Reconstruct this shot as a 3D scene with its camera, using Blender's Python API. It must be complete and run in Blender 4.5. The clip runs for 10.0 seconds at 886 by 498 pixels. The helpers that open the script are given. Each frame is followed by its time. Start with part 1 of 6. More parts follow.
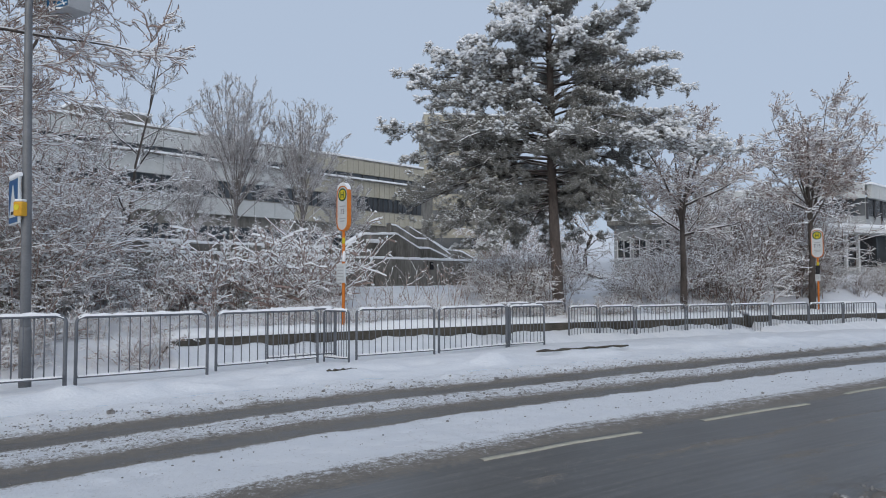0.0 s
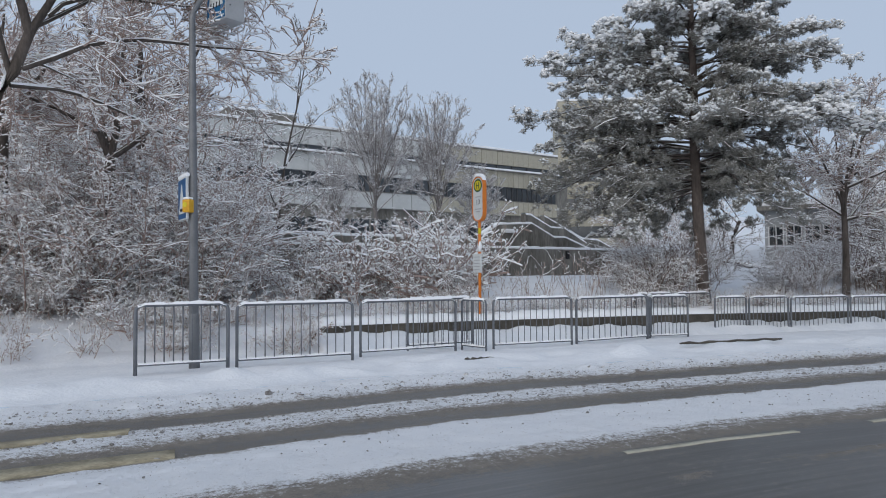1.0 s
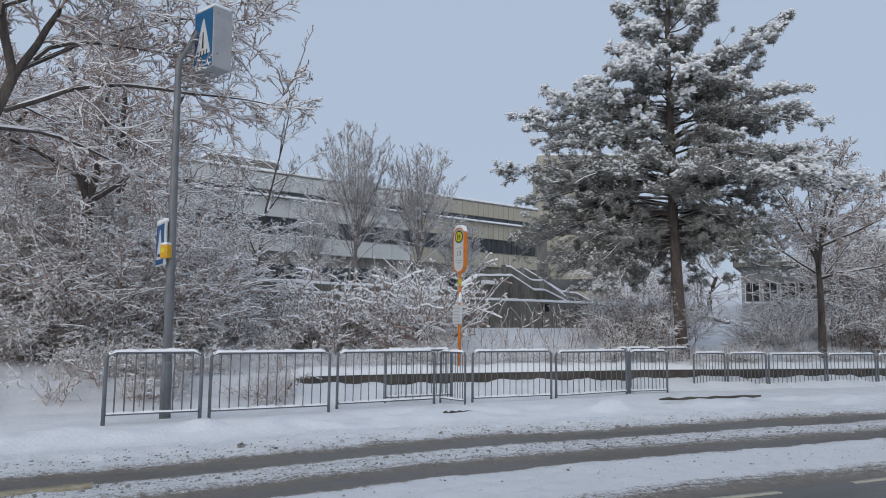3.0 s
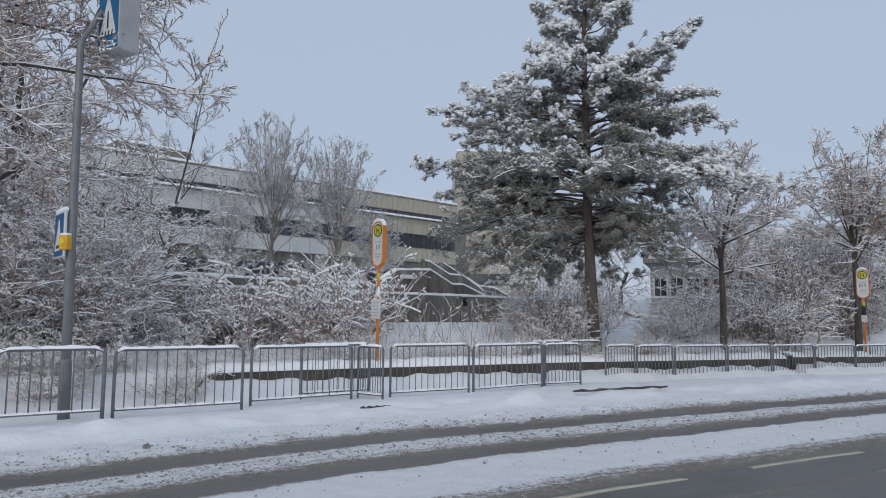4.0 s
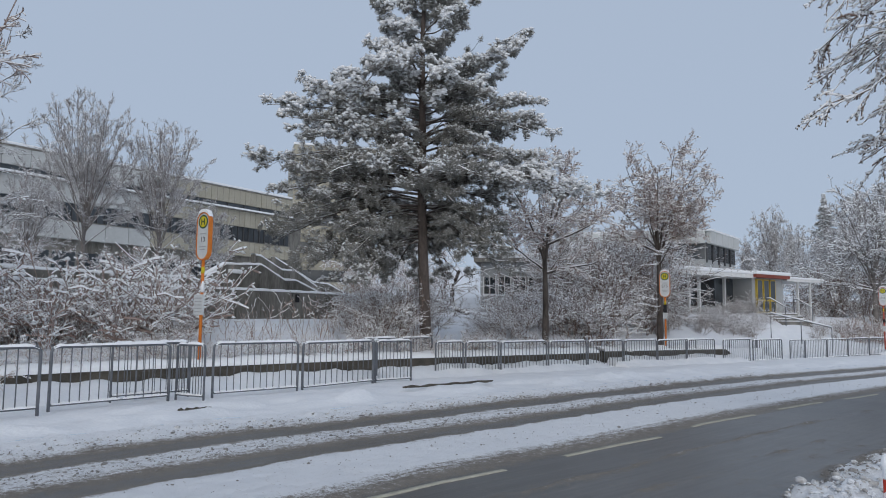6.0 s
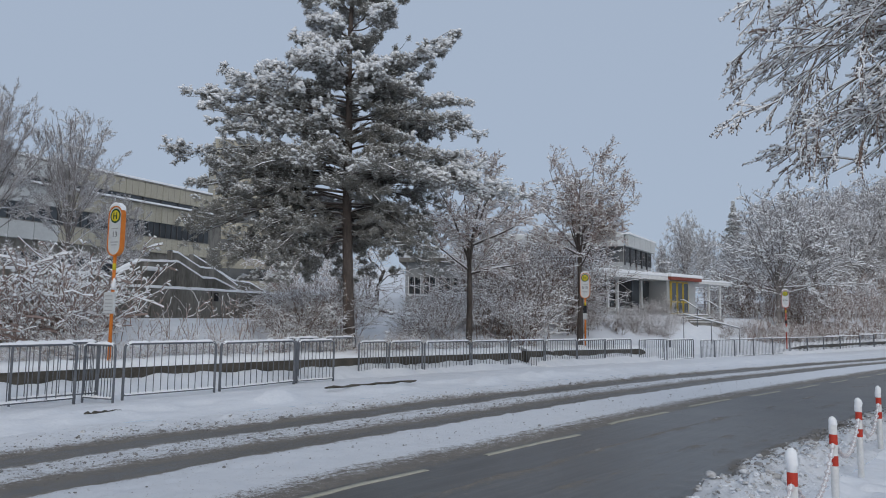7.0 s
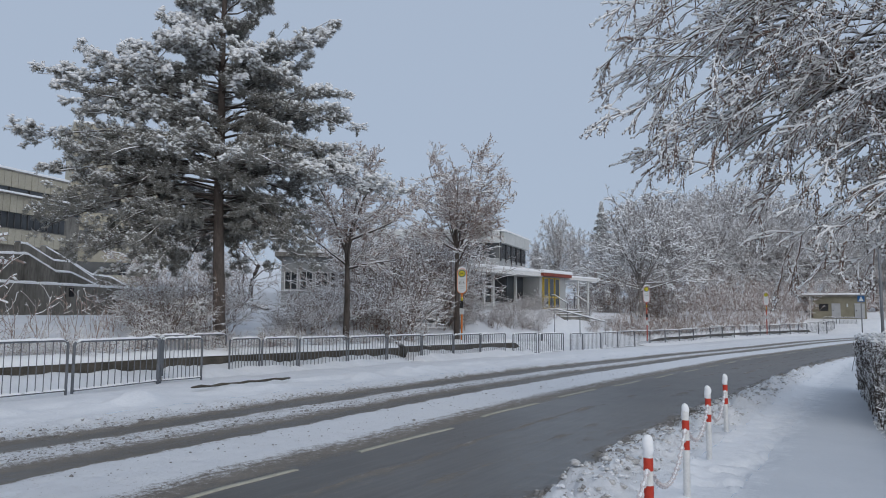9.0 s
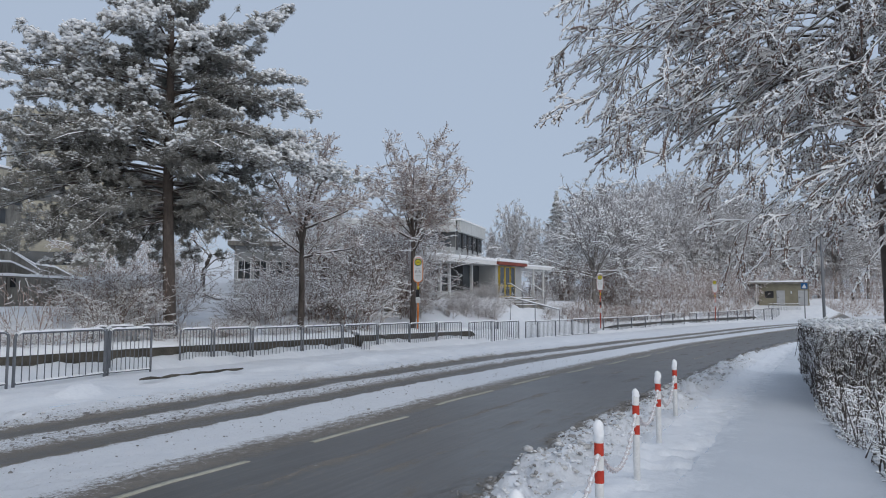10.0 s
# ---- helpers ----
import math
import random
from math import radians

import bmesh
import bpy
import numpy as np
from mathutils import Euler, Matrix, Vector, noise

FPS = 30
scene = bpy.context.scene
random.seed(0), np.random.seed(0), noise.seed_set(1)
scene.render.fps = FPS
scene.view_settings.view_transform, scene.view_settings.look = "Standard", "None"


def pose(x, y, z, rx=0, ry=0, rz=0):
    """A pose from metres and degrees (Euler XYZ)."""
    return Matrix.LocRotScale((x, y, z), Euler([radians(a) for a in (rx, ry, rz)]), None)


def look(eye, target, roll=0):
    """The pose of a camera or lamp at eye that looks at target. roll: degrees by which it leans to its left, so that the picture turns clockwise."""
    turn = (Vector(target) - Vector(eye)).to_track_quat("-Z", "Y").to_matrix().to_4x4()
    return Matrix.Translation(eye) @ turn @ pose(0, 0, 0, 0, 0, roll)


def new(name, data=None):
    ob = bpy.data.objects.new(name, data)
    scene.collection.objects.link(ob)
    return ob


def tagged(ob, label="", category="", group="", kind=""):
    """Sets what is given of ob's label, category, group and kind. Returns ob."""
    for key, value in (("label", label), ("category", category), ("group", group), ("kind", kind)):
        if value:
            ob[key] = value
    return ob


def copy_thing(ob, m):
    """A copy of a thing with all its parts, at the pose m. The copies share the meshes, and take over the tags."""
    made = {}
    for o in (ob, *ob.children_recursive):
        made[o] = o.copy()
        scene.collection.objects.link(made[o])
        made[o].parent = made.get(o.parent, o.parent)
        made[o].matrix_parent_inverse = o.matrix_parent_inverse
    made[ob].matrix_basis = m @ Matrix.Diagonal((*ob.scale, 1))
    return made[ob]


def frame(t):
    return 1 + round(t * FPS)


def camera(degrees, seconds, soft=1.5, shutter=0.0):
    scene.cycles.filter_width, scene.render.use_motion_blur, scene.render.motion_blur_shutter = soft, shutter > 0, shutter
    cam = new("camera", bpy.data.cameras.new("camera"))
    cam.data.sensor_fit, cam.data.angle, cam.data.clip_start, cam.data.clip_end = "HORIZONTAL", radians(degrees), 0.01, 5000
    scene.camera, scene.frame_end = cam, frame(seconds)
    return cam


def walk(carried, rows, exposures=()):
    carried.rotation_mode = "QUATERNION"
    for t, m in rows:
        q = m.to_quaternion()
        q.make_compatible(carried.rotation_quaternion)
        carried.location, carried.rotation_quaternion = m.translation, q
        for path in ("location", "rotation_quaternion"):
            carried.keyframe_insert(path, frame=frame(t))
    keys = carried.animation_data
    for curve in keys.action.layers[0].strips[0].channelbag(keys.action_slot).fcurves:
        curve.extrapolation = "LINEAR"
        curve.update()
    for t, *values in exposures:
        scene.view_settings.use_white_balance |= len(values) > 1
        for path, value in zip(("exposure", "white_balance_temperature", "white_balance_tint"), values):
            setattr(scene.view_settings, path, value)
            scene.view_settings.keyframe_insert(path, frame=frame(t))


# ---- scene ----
cam = camera(64.4, 10.0, soft=1.0)
# seconds, eye (m), pitch up, lean, yaw (degrees)
ROWS = [
    (0, 0.040, -0.092, 1.641, 2.66, 0.16, 0.58),
    (0.5, 0.014, -0.115, 1.637, 2.27, 0.41, 7.20),
    (1, 0.001, -0.138, 1.644, 1.86, 0.30, 11.46),
    (1.5, -0.000, -0.156, 1.651, 2.11, -0.02, 12.12),
    (2, -0.007, -0.169, 1.652, 4.82, 0.03, 12.04),
    (2.2, -0.012, -0.155, 1.654, 5.49, -0.03, 12.03),
    (3.3, -0.037, -0.081, 1.662, 5.99, -0.63, 7.80),
    (3.5, -0.042, -0.068, 1.663, 5.93, -0.40, 6.29),
    (4, -0.031, -0.024, 1.658, 5.57, -0.51, 3.15),
    (4.5, -0.000, -0.000, 1.650, 5.35, -0.41, 0.00),
    (5, 0.011, 0.033, 1.659, 5.49, -0.86, -3.60),
    (5.5, 0.031, 0.073, 1.656, 5.61, -0.74, -6.78),
    (5.7, 0.036, 0.086, 1.653, 5.49, -0.71, -8.16),
    (6.8, 0.065, 0.156, 1.639, 5.65, -0.55, -15.08),
    (7, 0.070, 0.169, 1.637, 5.55, -0.78, -16.27),
    (7.5, 0.096, 0.191, 1.637, 5.52, -0.69, -19.19),
    (8, 0.120, 0.214, 1.630, 5.12, -0.78, -22.06),
    (8.5, 0.138, 0.230, 1.630, 5.13, -0.64, -23.91),
    (9, 0.161, 0.247, 1.627, 5.30, -0.49, -26.04),
    (9.5, 0.183, 0.260, 1.628, 4.98, -0.32, -27.77),
    (10, 0.210, 0.275, 1.619, 4.43, -0.15, -29.54),
]
walk(cam, [(t, pose(x, y, z, 90 + p, r, w)) for t, x, y, z, p, r, w in ROWS],
     exposures=[(0.0, 0.08), (3.5, 0.04), (5.5, 0.0), (6.8, -0.12), (7.5, -0.15), (8.0, -0.12), (9.5, -0.05), (10.0, -0.02)])

# ---------------------------------------------------------------- light
world = bpy.data.worlds.new("overcast_sky")
scene.world = world
world.use_nodes = True
wn, wl = world.node_tree.nodes, world.node_tree.links
wn.clear()
sky = wn.new("ShaderNodeTexSky")
sky.sky_type, sky.sun_disc = "NISHITA", False
sky.sun_elevation, sky.sun_rotation = radians(32), radians(193)
sky.air_density, sky.dust_density, sky.ozone_density = 1.0, 2.0, 2.0
cloud = wn.new("ShaderNodeRGB")
cloud.outputs[0].default_value = (4.08, 4.9, 6.2, 1)
wmix = wn.new("ShaderNodeMixRGB")
wmix.inputs[0].default_value = 0.93
bg = wn.new("ShaderNodeBackground")
bg.inputs["Strength"].default_value = 0.105
wo = wn.new("ShaderNodeOutputWorld")
wl.new(sky.outputs[0], wmix.inputs[1])
wl.new(cloud.outputs[0], wmix.inputs[2])
wl.new(wmix.outputs[0], bg.inputs[0])
wl.new(bg.outputs[0], wo.inputs[0])
sun = new("sun", bpy.data.lights.new("sun", "SUN"))
sun.data.energy, sun.data.angle, sun.data.color = 1.08, radians(75), (1.0, 0.91, 0.78)
sun.matrix_world = look((0, 0, 50), (6, 26, 33.0))
tagged(sun, "veiled winter sun behind the clouds", "sun")

# ---------------------------------------------------------------- materials


def node_mat(name):
    m = bpy.data.materials.new(name)
    m.use_nodes = True
    nt = m.node_tree
    b = nt.nodes["Principled BSDF"]
    return m, nt, b


def tex_noise(nt, scale, detail=4.0, rough=0.6, coord="Object", stretch=None):
    tc = nt.nodes.new("ShaderNodeTexCoord")
    n = nt.nodes.new("ShaderNodeTexNoise")
    n.inputs["Scale"].default_value = scale
    n.inputs["Detail"].default_value = detail
    n.inputs["Roughness"].default_value = rough
    if stretch:
        mp = nt.nodes.new("ShaderNodeMapping")
        mp.inputs["Scale"].default_value = stretch
        nt.links.new(tc.outputs[coord], mp.inputs[0])
        nt.links.new(mp.outputs[0], n.inputs["Vector"])
    else:
        nt.links.new(tc.outputs[coord], n.inputs["Vector"])
    return n.outputs["Fac"]


def ramp(nt, fac, stops):
    r = nt.nodes.new("ShaderNodeValToRGB")
    e = r.color_ramp.elements
    while len(e) < len(stops):
        e.new(0.5)
    for k, (p, c) in zip(e, stops):
        k.position, k.color = p, (*c, 1) if len(c) == 3 else c
    nt.links.new(fac, r.inputs[0])
    return r.outputs[0]


def mix(nt, fac, a, b, kind="MIX"):
    n = nt.nodes.new("ShaderNodeMixRGB")
    n.blend_type = kind
    for s, v in zip(n.inputs, (fac, a, b)):
        if hasattr(v, "links"):
            nt.links.new(v, s)
        elif isinstance(v, (int, float)):
            s.default_value = v
        else:
            s.default_value = (*v, 1)
    return n.outputs[0]


def calc(nt, op, a, b=0.0, clamp=False):
    n = nt.nodes.new("ShaderNodeMath")
    n.operation, n.use_clamp = op, clamp
    for s, v in zip(n.inputs, (a, b)):
        if hasattr(v, "links"):
            nt.links.new(v, s)
        else:
            s.default_value = v
    return n.outputs[0]


def bump(nt, b, height, strength=0.3, dist=0.02):
    n = nt.nodes.new("ShaderNodeBump")
    n.inputs["Strength"].default_value, n.inputs["Distance"].default_value = strength, dist
    nt.links.new(height, n.inputs["Height"])
    nt.links.new(n.outputs[0], b.inputs["Normal"])


def rough_mat(name, lo, hi, scale=6.0, rough=0.8, fine=60.0, bumps=0.25, metal=0.0, stretch=None, dist=0.01, spec=0.3):
    """A surface whose colour drifts between lo and hi at two scales, with fine relief."""
    m, nt, b = node_mat(name)
    big = tex_noise(nt, scale, 5, 0.6, stretch=stretch)
    small = tex_noise(nt, fine, 3, 0.6, stretch=stretch)
    f = calc(nt, "ADD", calc(nt, "MULTIPLY", big, 0.65), calc(nt, "MULTIPLY", small, 0.35))
    col = ramp(nt, f, [(0.36, lo), (0.64, hi)])
    nt.links.new(col, b.inputs["Base Color"])
    b.inputs["Roughness"].default_value, b.inputs["Metallic"].default_value = rough, metal
    b.inputs["Specular IOR Level"].default_value = spec
    bump(nt, b, f, bumps, dist)
    return m


SNOW_LO, SNOW_HI = (0.72, 0.745, 0.79), (0.83, 0.845, 0.875)
M_SNOW = rough_mat("snow", SNOW_LO, SNOW_HI, 1.6, 0.75, 18.0, 0.9, dist=0.05)
M_DIRTY = rough_mat("dirty_snow", (0.3, 0.285, 0.27), (0.8, 0.805, 0.82), 7.0, 0.85, 40.0, 0.6, dist=0.02)
M_SLUSHCLOD = rough_mat("wet_slush", (0.1, 0.092, 0.085), (0.42, 0.41, 0.405), 9.0, 0.6, 50.0, 0.6, dist=0.02)
M_SNOWCAP = rough_mat("snow_cap", (0.89, 0.905, 0.93), (0.95, 0.955, 0.965), 3.0, 0.8, 40.0, 0.3)
M_BARK = rough_mat("bark", (0.055, 0.046, 0.04), (0.135, 0.113, 0.1), 5.0, 0.9, 40.0, 0.8, stretch=(1, 1, 0.25))
M_TWIG = rough_mat("twig_bark", (0.29, 0.218, 0.19), (0.49, 0.377, 0.33), 2.0, 0.9, 12.0, 0.2)
M_TWIG_RED = rough_mat("brown_twig_bark", (0.145, 0.1, 0.081), (0.28, 0.202, 0.168), 2.0, 0.9, 12.0, 0.2)
M_TWIG_GREY = rough_mat("grey_twig_bark", (0.16, 0.142, 0.132), (0.29, 0.262, 0.248), 1.5, 0.9, 10.0, 0.2)
M_FARBARK = rough_mat("far_tree_bark", (0.16, 0.145, 0.135), (0.3, 0.28, 0.265), 2.0, 0.9, 10.0, 0.3)
# twig colour lightened for rime and to paint in the haze of falling snow
M_FAR = rough_mat("hazy_rimed_twig", (0.32, 0.29, 0.28), (0.49, 0.46, 0.45), 0.6, 0.9, 6.0, 0.2)
M_PINEBARK = rough_mat("pine_bark", (0.07, 0.058, 0.052), (0.155, 0.127, 0.112), 7.0, 0.95, 30.0, 1.0, stretch=(1, 1, 0.3), dist=0.03)
M_NEEDLE = rough_mat("pine_needles", (0.215, 0.213, 0.197), (0.43, 0.423, 0.395), 0.9, 0.8, 7.0, 0.1)
M_LEAF = rough_mat("dead_leaves", (0.12, 0.07, 0.045), (0.22, 0.14, 0.09), 4.0, 0.8, 30.0, 0.2)
M_RAIL = rough_mat("galvanised_steel", (0.13, 0.14, 0.155), (0.21, 0.22, 0.24), 4.0, 0.55, 60.0, 0.15, metal=0.35)
M_POST = rough_mat("grey_lamp_post", (0.17, 0.175, 0.183), (0.24, 0.245, 0.255), 3.0, 0.5, 50.0, 0.1, metal=0.3)
M_BOXGREY = rough_mat("light_box_grey", (0.34, 0.345, 0.355), (0.44, 0.445, 0.455), 3.0, 0.45, 40.0, 0.05)
M_ORANGE = rough_mat("orange_paint", (0.62, 0.17, 0.025), (0.78, 0.25, 0.04), 4.0, 0.5, 30.0, 0.1)
M_RED = rough_mat("red_paint", (0.42, 0.035, 0.02), (0.58, 0.06, 0.035), 6.0, 0.5, 40.0, 0.1)
M_WHITE = rough_mat("white_paint", (0.66, 0.66, 0.65), (0.8, 0.8, 0.79), 5.0, 0.5, 40.0, 0.1)
M_SIGNWHITE = rough_mat("sign_white", (0.55, 0.57, 0.58), (0.68, 0.7, 0.7), 5.0, 0.45, 30.0, 0.05)
M_BLUE = rough_mat("sign_blue", (0.012, 0.075, 0.2), (0.02, 0.11, 0.27), 4.0, 0.4, 30.0, 0.05)
M_CYAN = rough_mat("box_sign_blue", (0.012, 0.1, 0.23), (0.022, 0.145, 0.31), 4.0, 0.4, 30.0, 0.05)
M_YELLOW = rough_mat("sign_yellow", (0.62, 0.5, 0.02), (0.75, 0.62, 0.05), 4.0, 0.45, 30.0, 0.05)
M_GREEN = rough_mat("sign_green", (0.01, 0.05, 0.025), (0.02, 0.08, 0.04), 4.0, 0.45, 30.0, 0.05)
M_BLACK = rough_mat("black_lettering", (0.015, 0.015, 0.017), (0.03, 0.03, 0.033), 4.0, 0.6, 30.0, 0.05)
M_AMBER = rough_mat("amber_plastic", (0.6, 0.3, 0.02), (0.75, 0.42, 0.04), 6.0, 0.5, 40.0, 0.2)
M_CONC = rough_mat("weathered_concrete", (0.1, 0.093, 0.082), (0.31, 0.295, 0.265), 1.6, 0.9, 14.0, 0.4, stretch=(1, 1, 0.2))
M_KERBWALL = rough_mat("mossy_concrete", (0.05, 0.046, 0.04), (0.12, 0.108, 0.09), 2.0, 0.9, 25.0, 0.5)
M_PANEL = rough_mat("beige_concrete_panel", (0.36, 0.33, 0.26), (0.48, 0.45, 0.37), 0.5, 0.85, 8.0, 0.2)
M_PANELGREY = rough_mat("grey_concrete_panel", (0.48, 0.49, 0.48), (0.6, 0.61, 0.6), 0.4, 0.85, 6.0, 0.2)
M_FRAMEDARK = rough_mat("dark_window_frame", (0.05, 0.05, 0.055), (0.09, 0.09, 0.095), 3.0, 0.5, 30.0, 0.1)
M_DOORYEL = rough_mat("yellow_door_paint", (0.4, 0.29, 0.05), (0.52, 0.39, 0.08), 3.0, 0.5, 30.0, 0.1)
M_FASCIA = rough_mat("red_fascia", (0.2, 0.05, 0.035), (0.3, 0.085, 0.06), 3.0, 0.6, 30.0, 0.1)
M_HUT = rough_mat("ochre_render", (0.19, 0.175, 0.13), (0.28, 0.26, 0.195), 1.0, 0.9, 20.0, 0.3)
M_ROADPAINT = rough_mat("worn_road_paint", (0.34, 0.325, 0.265), (0.52, 0.5, 0.42), 6.0, 0.7, 60.0, 0.3)
M_HOUSE = rough_mat("grey_render", (0.33, 0.34, 0.34), (0.44, 0.45, 0.45), 0.8, 0.9, 20.0, 0.2)
# near-black colour that stands in for the shade of unlit rooms and openings
M_INSHADE = rough_mat("painted_interior_shade", (0.02, 0.02, 0.022), (0.05, 0.05, 0.052), 1.0, 0.8, 10.0, 0.1)
M_CHAIN = rough_mat("frosted_chain", (0.5, 0.42, 0.42), (0.75, 0.74, 0.75), 30.0, 0.7, 90.0, 0.3)


def glass_mat():
    m, nt, b = node_mat("window_glass")
    f = tex_noise(nt, 0.35, 2)
    nt.links.new(ramp(nt, f, [(0.4, (0.03, 0.035, 0.04)), (0.65, (0.08, 0.09, 0.1))]), b.inputs["Base Color"])
    b.inputs["Roughness"].default_value = 0.08
    b.inputs["Specular IOR Level"].default_value = 0.6
    return m


M_GLASS = glass_mat()


def road_mat():
    """Wet asphalt, grey slush and snow; the mesh's own attribute says how much snow lies where."""
    m, nt, b = node_mat("slushy_road")
    at = nt.nodes.new("ShaderNodeAttribute")
    at.attribute_name = "snow"
    fine = tex_noise(nt, 34.0, 6, 0.8)
    clod = tex_noise(nt, 11.0, 6, 0.75)
    mid = tex_noise(nt, 3.0, 5, 0.7)
    streak = tex_noise(nt, 2.2, 6, 0.75, "UV", (0.18, 5.0, 1.0))
    k = calc(nt, "ADD", at.outputs["Fac"], calc(nt, "MULTIPLY", calc(nt, "SUBTRACT", fine, 0.5), 1.15))
    k = calc(nt, "ADD", k, calc(nt, "MULTIPLY", calc(nt, "SUBTRACT", clod, 0.5), 0.8))
    k = calc(nt, "ADD", k, calc(nt, "MULTIPLY", calc(nt, "SUBTRACT", streak, 0.5), 0.65))
    asphalt = mix(nt, tex_noise(nt, 160.0, 3, 0.6), (0.085, 0.085, 0.086), (0.145, 0.145, 0.144))
    wet = tex_noise(nt, 5.0, 6, 0.8, "UV", (0.1, 3.2, 1.0))
    asphalt = mix(nt, ramp(nt, wet, [(0.3, (0.55, 0.55, 0.55)), (0.62, (0, 0, 0))]), asphalt, (0.05, 0.048, 0.046))
    asphalt = mix(nt, ramp(nt, streak, [(0.42, (0, 0, 0)), (0.72, (0.55, 0.55, 0.55))]), asphalt, (0.19, 0.19, 0.195))
    slush = mix(nt, clod, (0.085, 0.073, 0.062), (0.35, 0.315, 0.275))
    slush = mix(nt, ramp(nt, mid, [(0.45, (0, 0, 0)), (0.75, (0.6, 0.6, 0.6))]), slush, (0.3, 0.265, 0.22))
    white = mix(nt, mid, SNOW_LO, SNOW_HI)
    dirt = ramp(nt, tex_noise(nt, 21.0, 4, 0.7), [(0.6, (0, 0, 0)), (0.7, (0.55, 0.55, 0.55))])
    white = mix(nt, dirt, white, (0.42, 0.4, 0.37))
    a = ramp(nt, k, [(0.06, (0, 0, 0)), (0.34, (1, 1, 1))])
    c = ramp(nt, k, [(0.46, (0, 0, 0)), (0.72, (1, 1, 1))])
    col = mix(nt, c, mix(nt, a, asphalt, slush), white)
    nt.links.new(col, b.inputs["Base Color"])
    nt.links.new(ramp(nt, k, [(0.1, (0.36, 0.36, 0.36)), (0.45, (0.8, 0.8, 0.8))]), b.inputs["Roughness"])
    b.inputs["Specular IOR Level"].default_value = 0.45
    bump(nt, b, calc(nt, "MAXIMUM", calc(nt, "ADD", calc(nt, "MULTIPLY", k, 1.0, True), calc(nt, "MULTIPLY", tex_noise(nt, 90.0, 4, 0.7), 0.3)), 0.3), 0.75, 0.03)
    return m


M_ROAD = road_mat()


def path_mat():
    """Trodden grey snow on the pavement that passes into loose snow along the kerb; across the road is UV's second axis."""
    m, nt, b = node_mat("pavement_snow")
    uv = nt.nodes.new("ShaderNodeTexCoord")
    sep = nt.nodes.new("ShaderNodeSeparateXYZ")
    nt.links.new(uv.outputs["UV"], sep.inputs[0])
    big, mid, small = tex_noise(nt, 0.7, 5, 0.6), tex_noise(nt, 5.0, 5, 0.7), tex_noise(nt, 16.0, 4, 0.6)
    k = calc(nt, "ADD", sep.outputs[1], calc(nt, "MULTIPLY", calc(nt, "SUBTRACT", mid, 0.5), 1.1))
    loose = ramp(nt, calc(nt, "SUBTRACT", k, 0.9, True), [(0.25, (0, 0, 0)), (0.8, (1, 1, 1))])
    trod = mix(nt, big, (0.49, 0.525, 0.575), (0.635, 0.66, 0.7))
    col = mix(nt, loose, trod, mix(nt, small, SNOW_LO, SNOW_HI))
    nt.links.new(col, b.inputs["Base Color"])
    b.inputs["Roughness"].default_value = 0.75
    bump(nt, b, calc(nt, "ADD", calc(nt, "MULTIPLY", mid, 0.7), calc(nt, "MULTIPLY", small, 0.4)), 0.6, 0.04)
    return m


M_PATH = path_mat()

# ---------------------------------------------------------------- mesh helpers


def fill(me, verts, faces):
    """A mesh from arrays: verts (n, 3) and faces (m, 3 or 4)."""
    verts, faces = np.asarray(verts, np.float32), np.asarray(faces, np.int32)
    n, k = faces.shape
    me.vertices.add(len(verts))
    me.vertices.foreach_set("co", verts.ravel())
    me.loops.add(n * k)
    me.loops.foreach_set("vertex_index", faces.ravel())
    me.polygons.add(n)
    me.polygons.foreach_set("loop_start", np.arange(0, n * k, k, dtype=np.int32))
    me.update(calc_edges=True)
    return me


def arr_part(name, geo, material, parent=None, label="", smooth=False):
    me = fill(bpy.data.meshes.new(name), *geo)
    me.materials.append(material)
    if smooth:
        me.polygons.foreach_set("use_smooth", np.ones(len(me.polygons), bool))
    ob = new(name, me)
    ob.parent = parent
    return tagged(ob, label)


def part(name, bm, material, parent=None, label=""):
    me = bpy.data.meshes.new(name)
    bm.to_mesh(me)
    bm.free()
    me.materials.append(material)
    ob = new(name, me)
    ob.parent = parent
    return tagged(ob, label)


def shared(name, me, m, parent, label=""):
    """Another object on a mesh that is there already."""
    ob = new(name, me)
    ob.parent, ob.matrix_basis = parent, m
    return tagged(ob, label)


def empty(name, m, label, category, group="", kind=""):
    ob = new(name)
    ob.matrix_basis = m
    ob.empty_display_size = 0.2
    return tagged(ob, label, category, group, kind)


def box(bm, x0, x1, y0, y1, z0, z1, bevel=0.0, m=None):
    r = bmesh.ops.create_cube(bm, size=1.0)
    vs = r["verts"]
    for v in vs:
        v.co = Vector(((x0 + x1) / 2 + v.co.x * (x1 - x0), (y0 + y1) / 2 + v.co.y * (y1 - y0), (z0 + z1) / 2 + v.co.z * (z1 - z0)))
    if bevel:
        es = list({e for v in vs for e in v.link_edges})
        r = bmesh.ops.bevel(bm, geom=es, offset=bevel, segments=2, affect="EDGES", profile=0.6)
        vs = list({v for f in r["faces"] for v in f.verts} | {v for v in vs if v.is_valid})
    if m is not None:
        bmesh.ops.transform(bm, matrix=m, verts=vs)
    return bm


def boxed(x0, x1, y0, y1, z0, z1, bevel=0.0):
    return box(bmesh.new(), x0, x1, y0, y1, z0, z1, bevel)


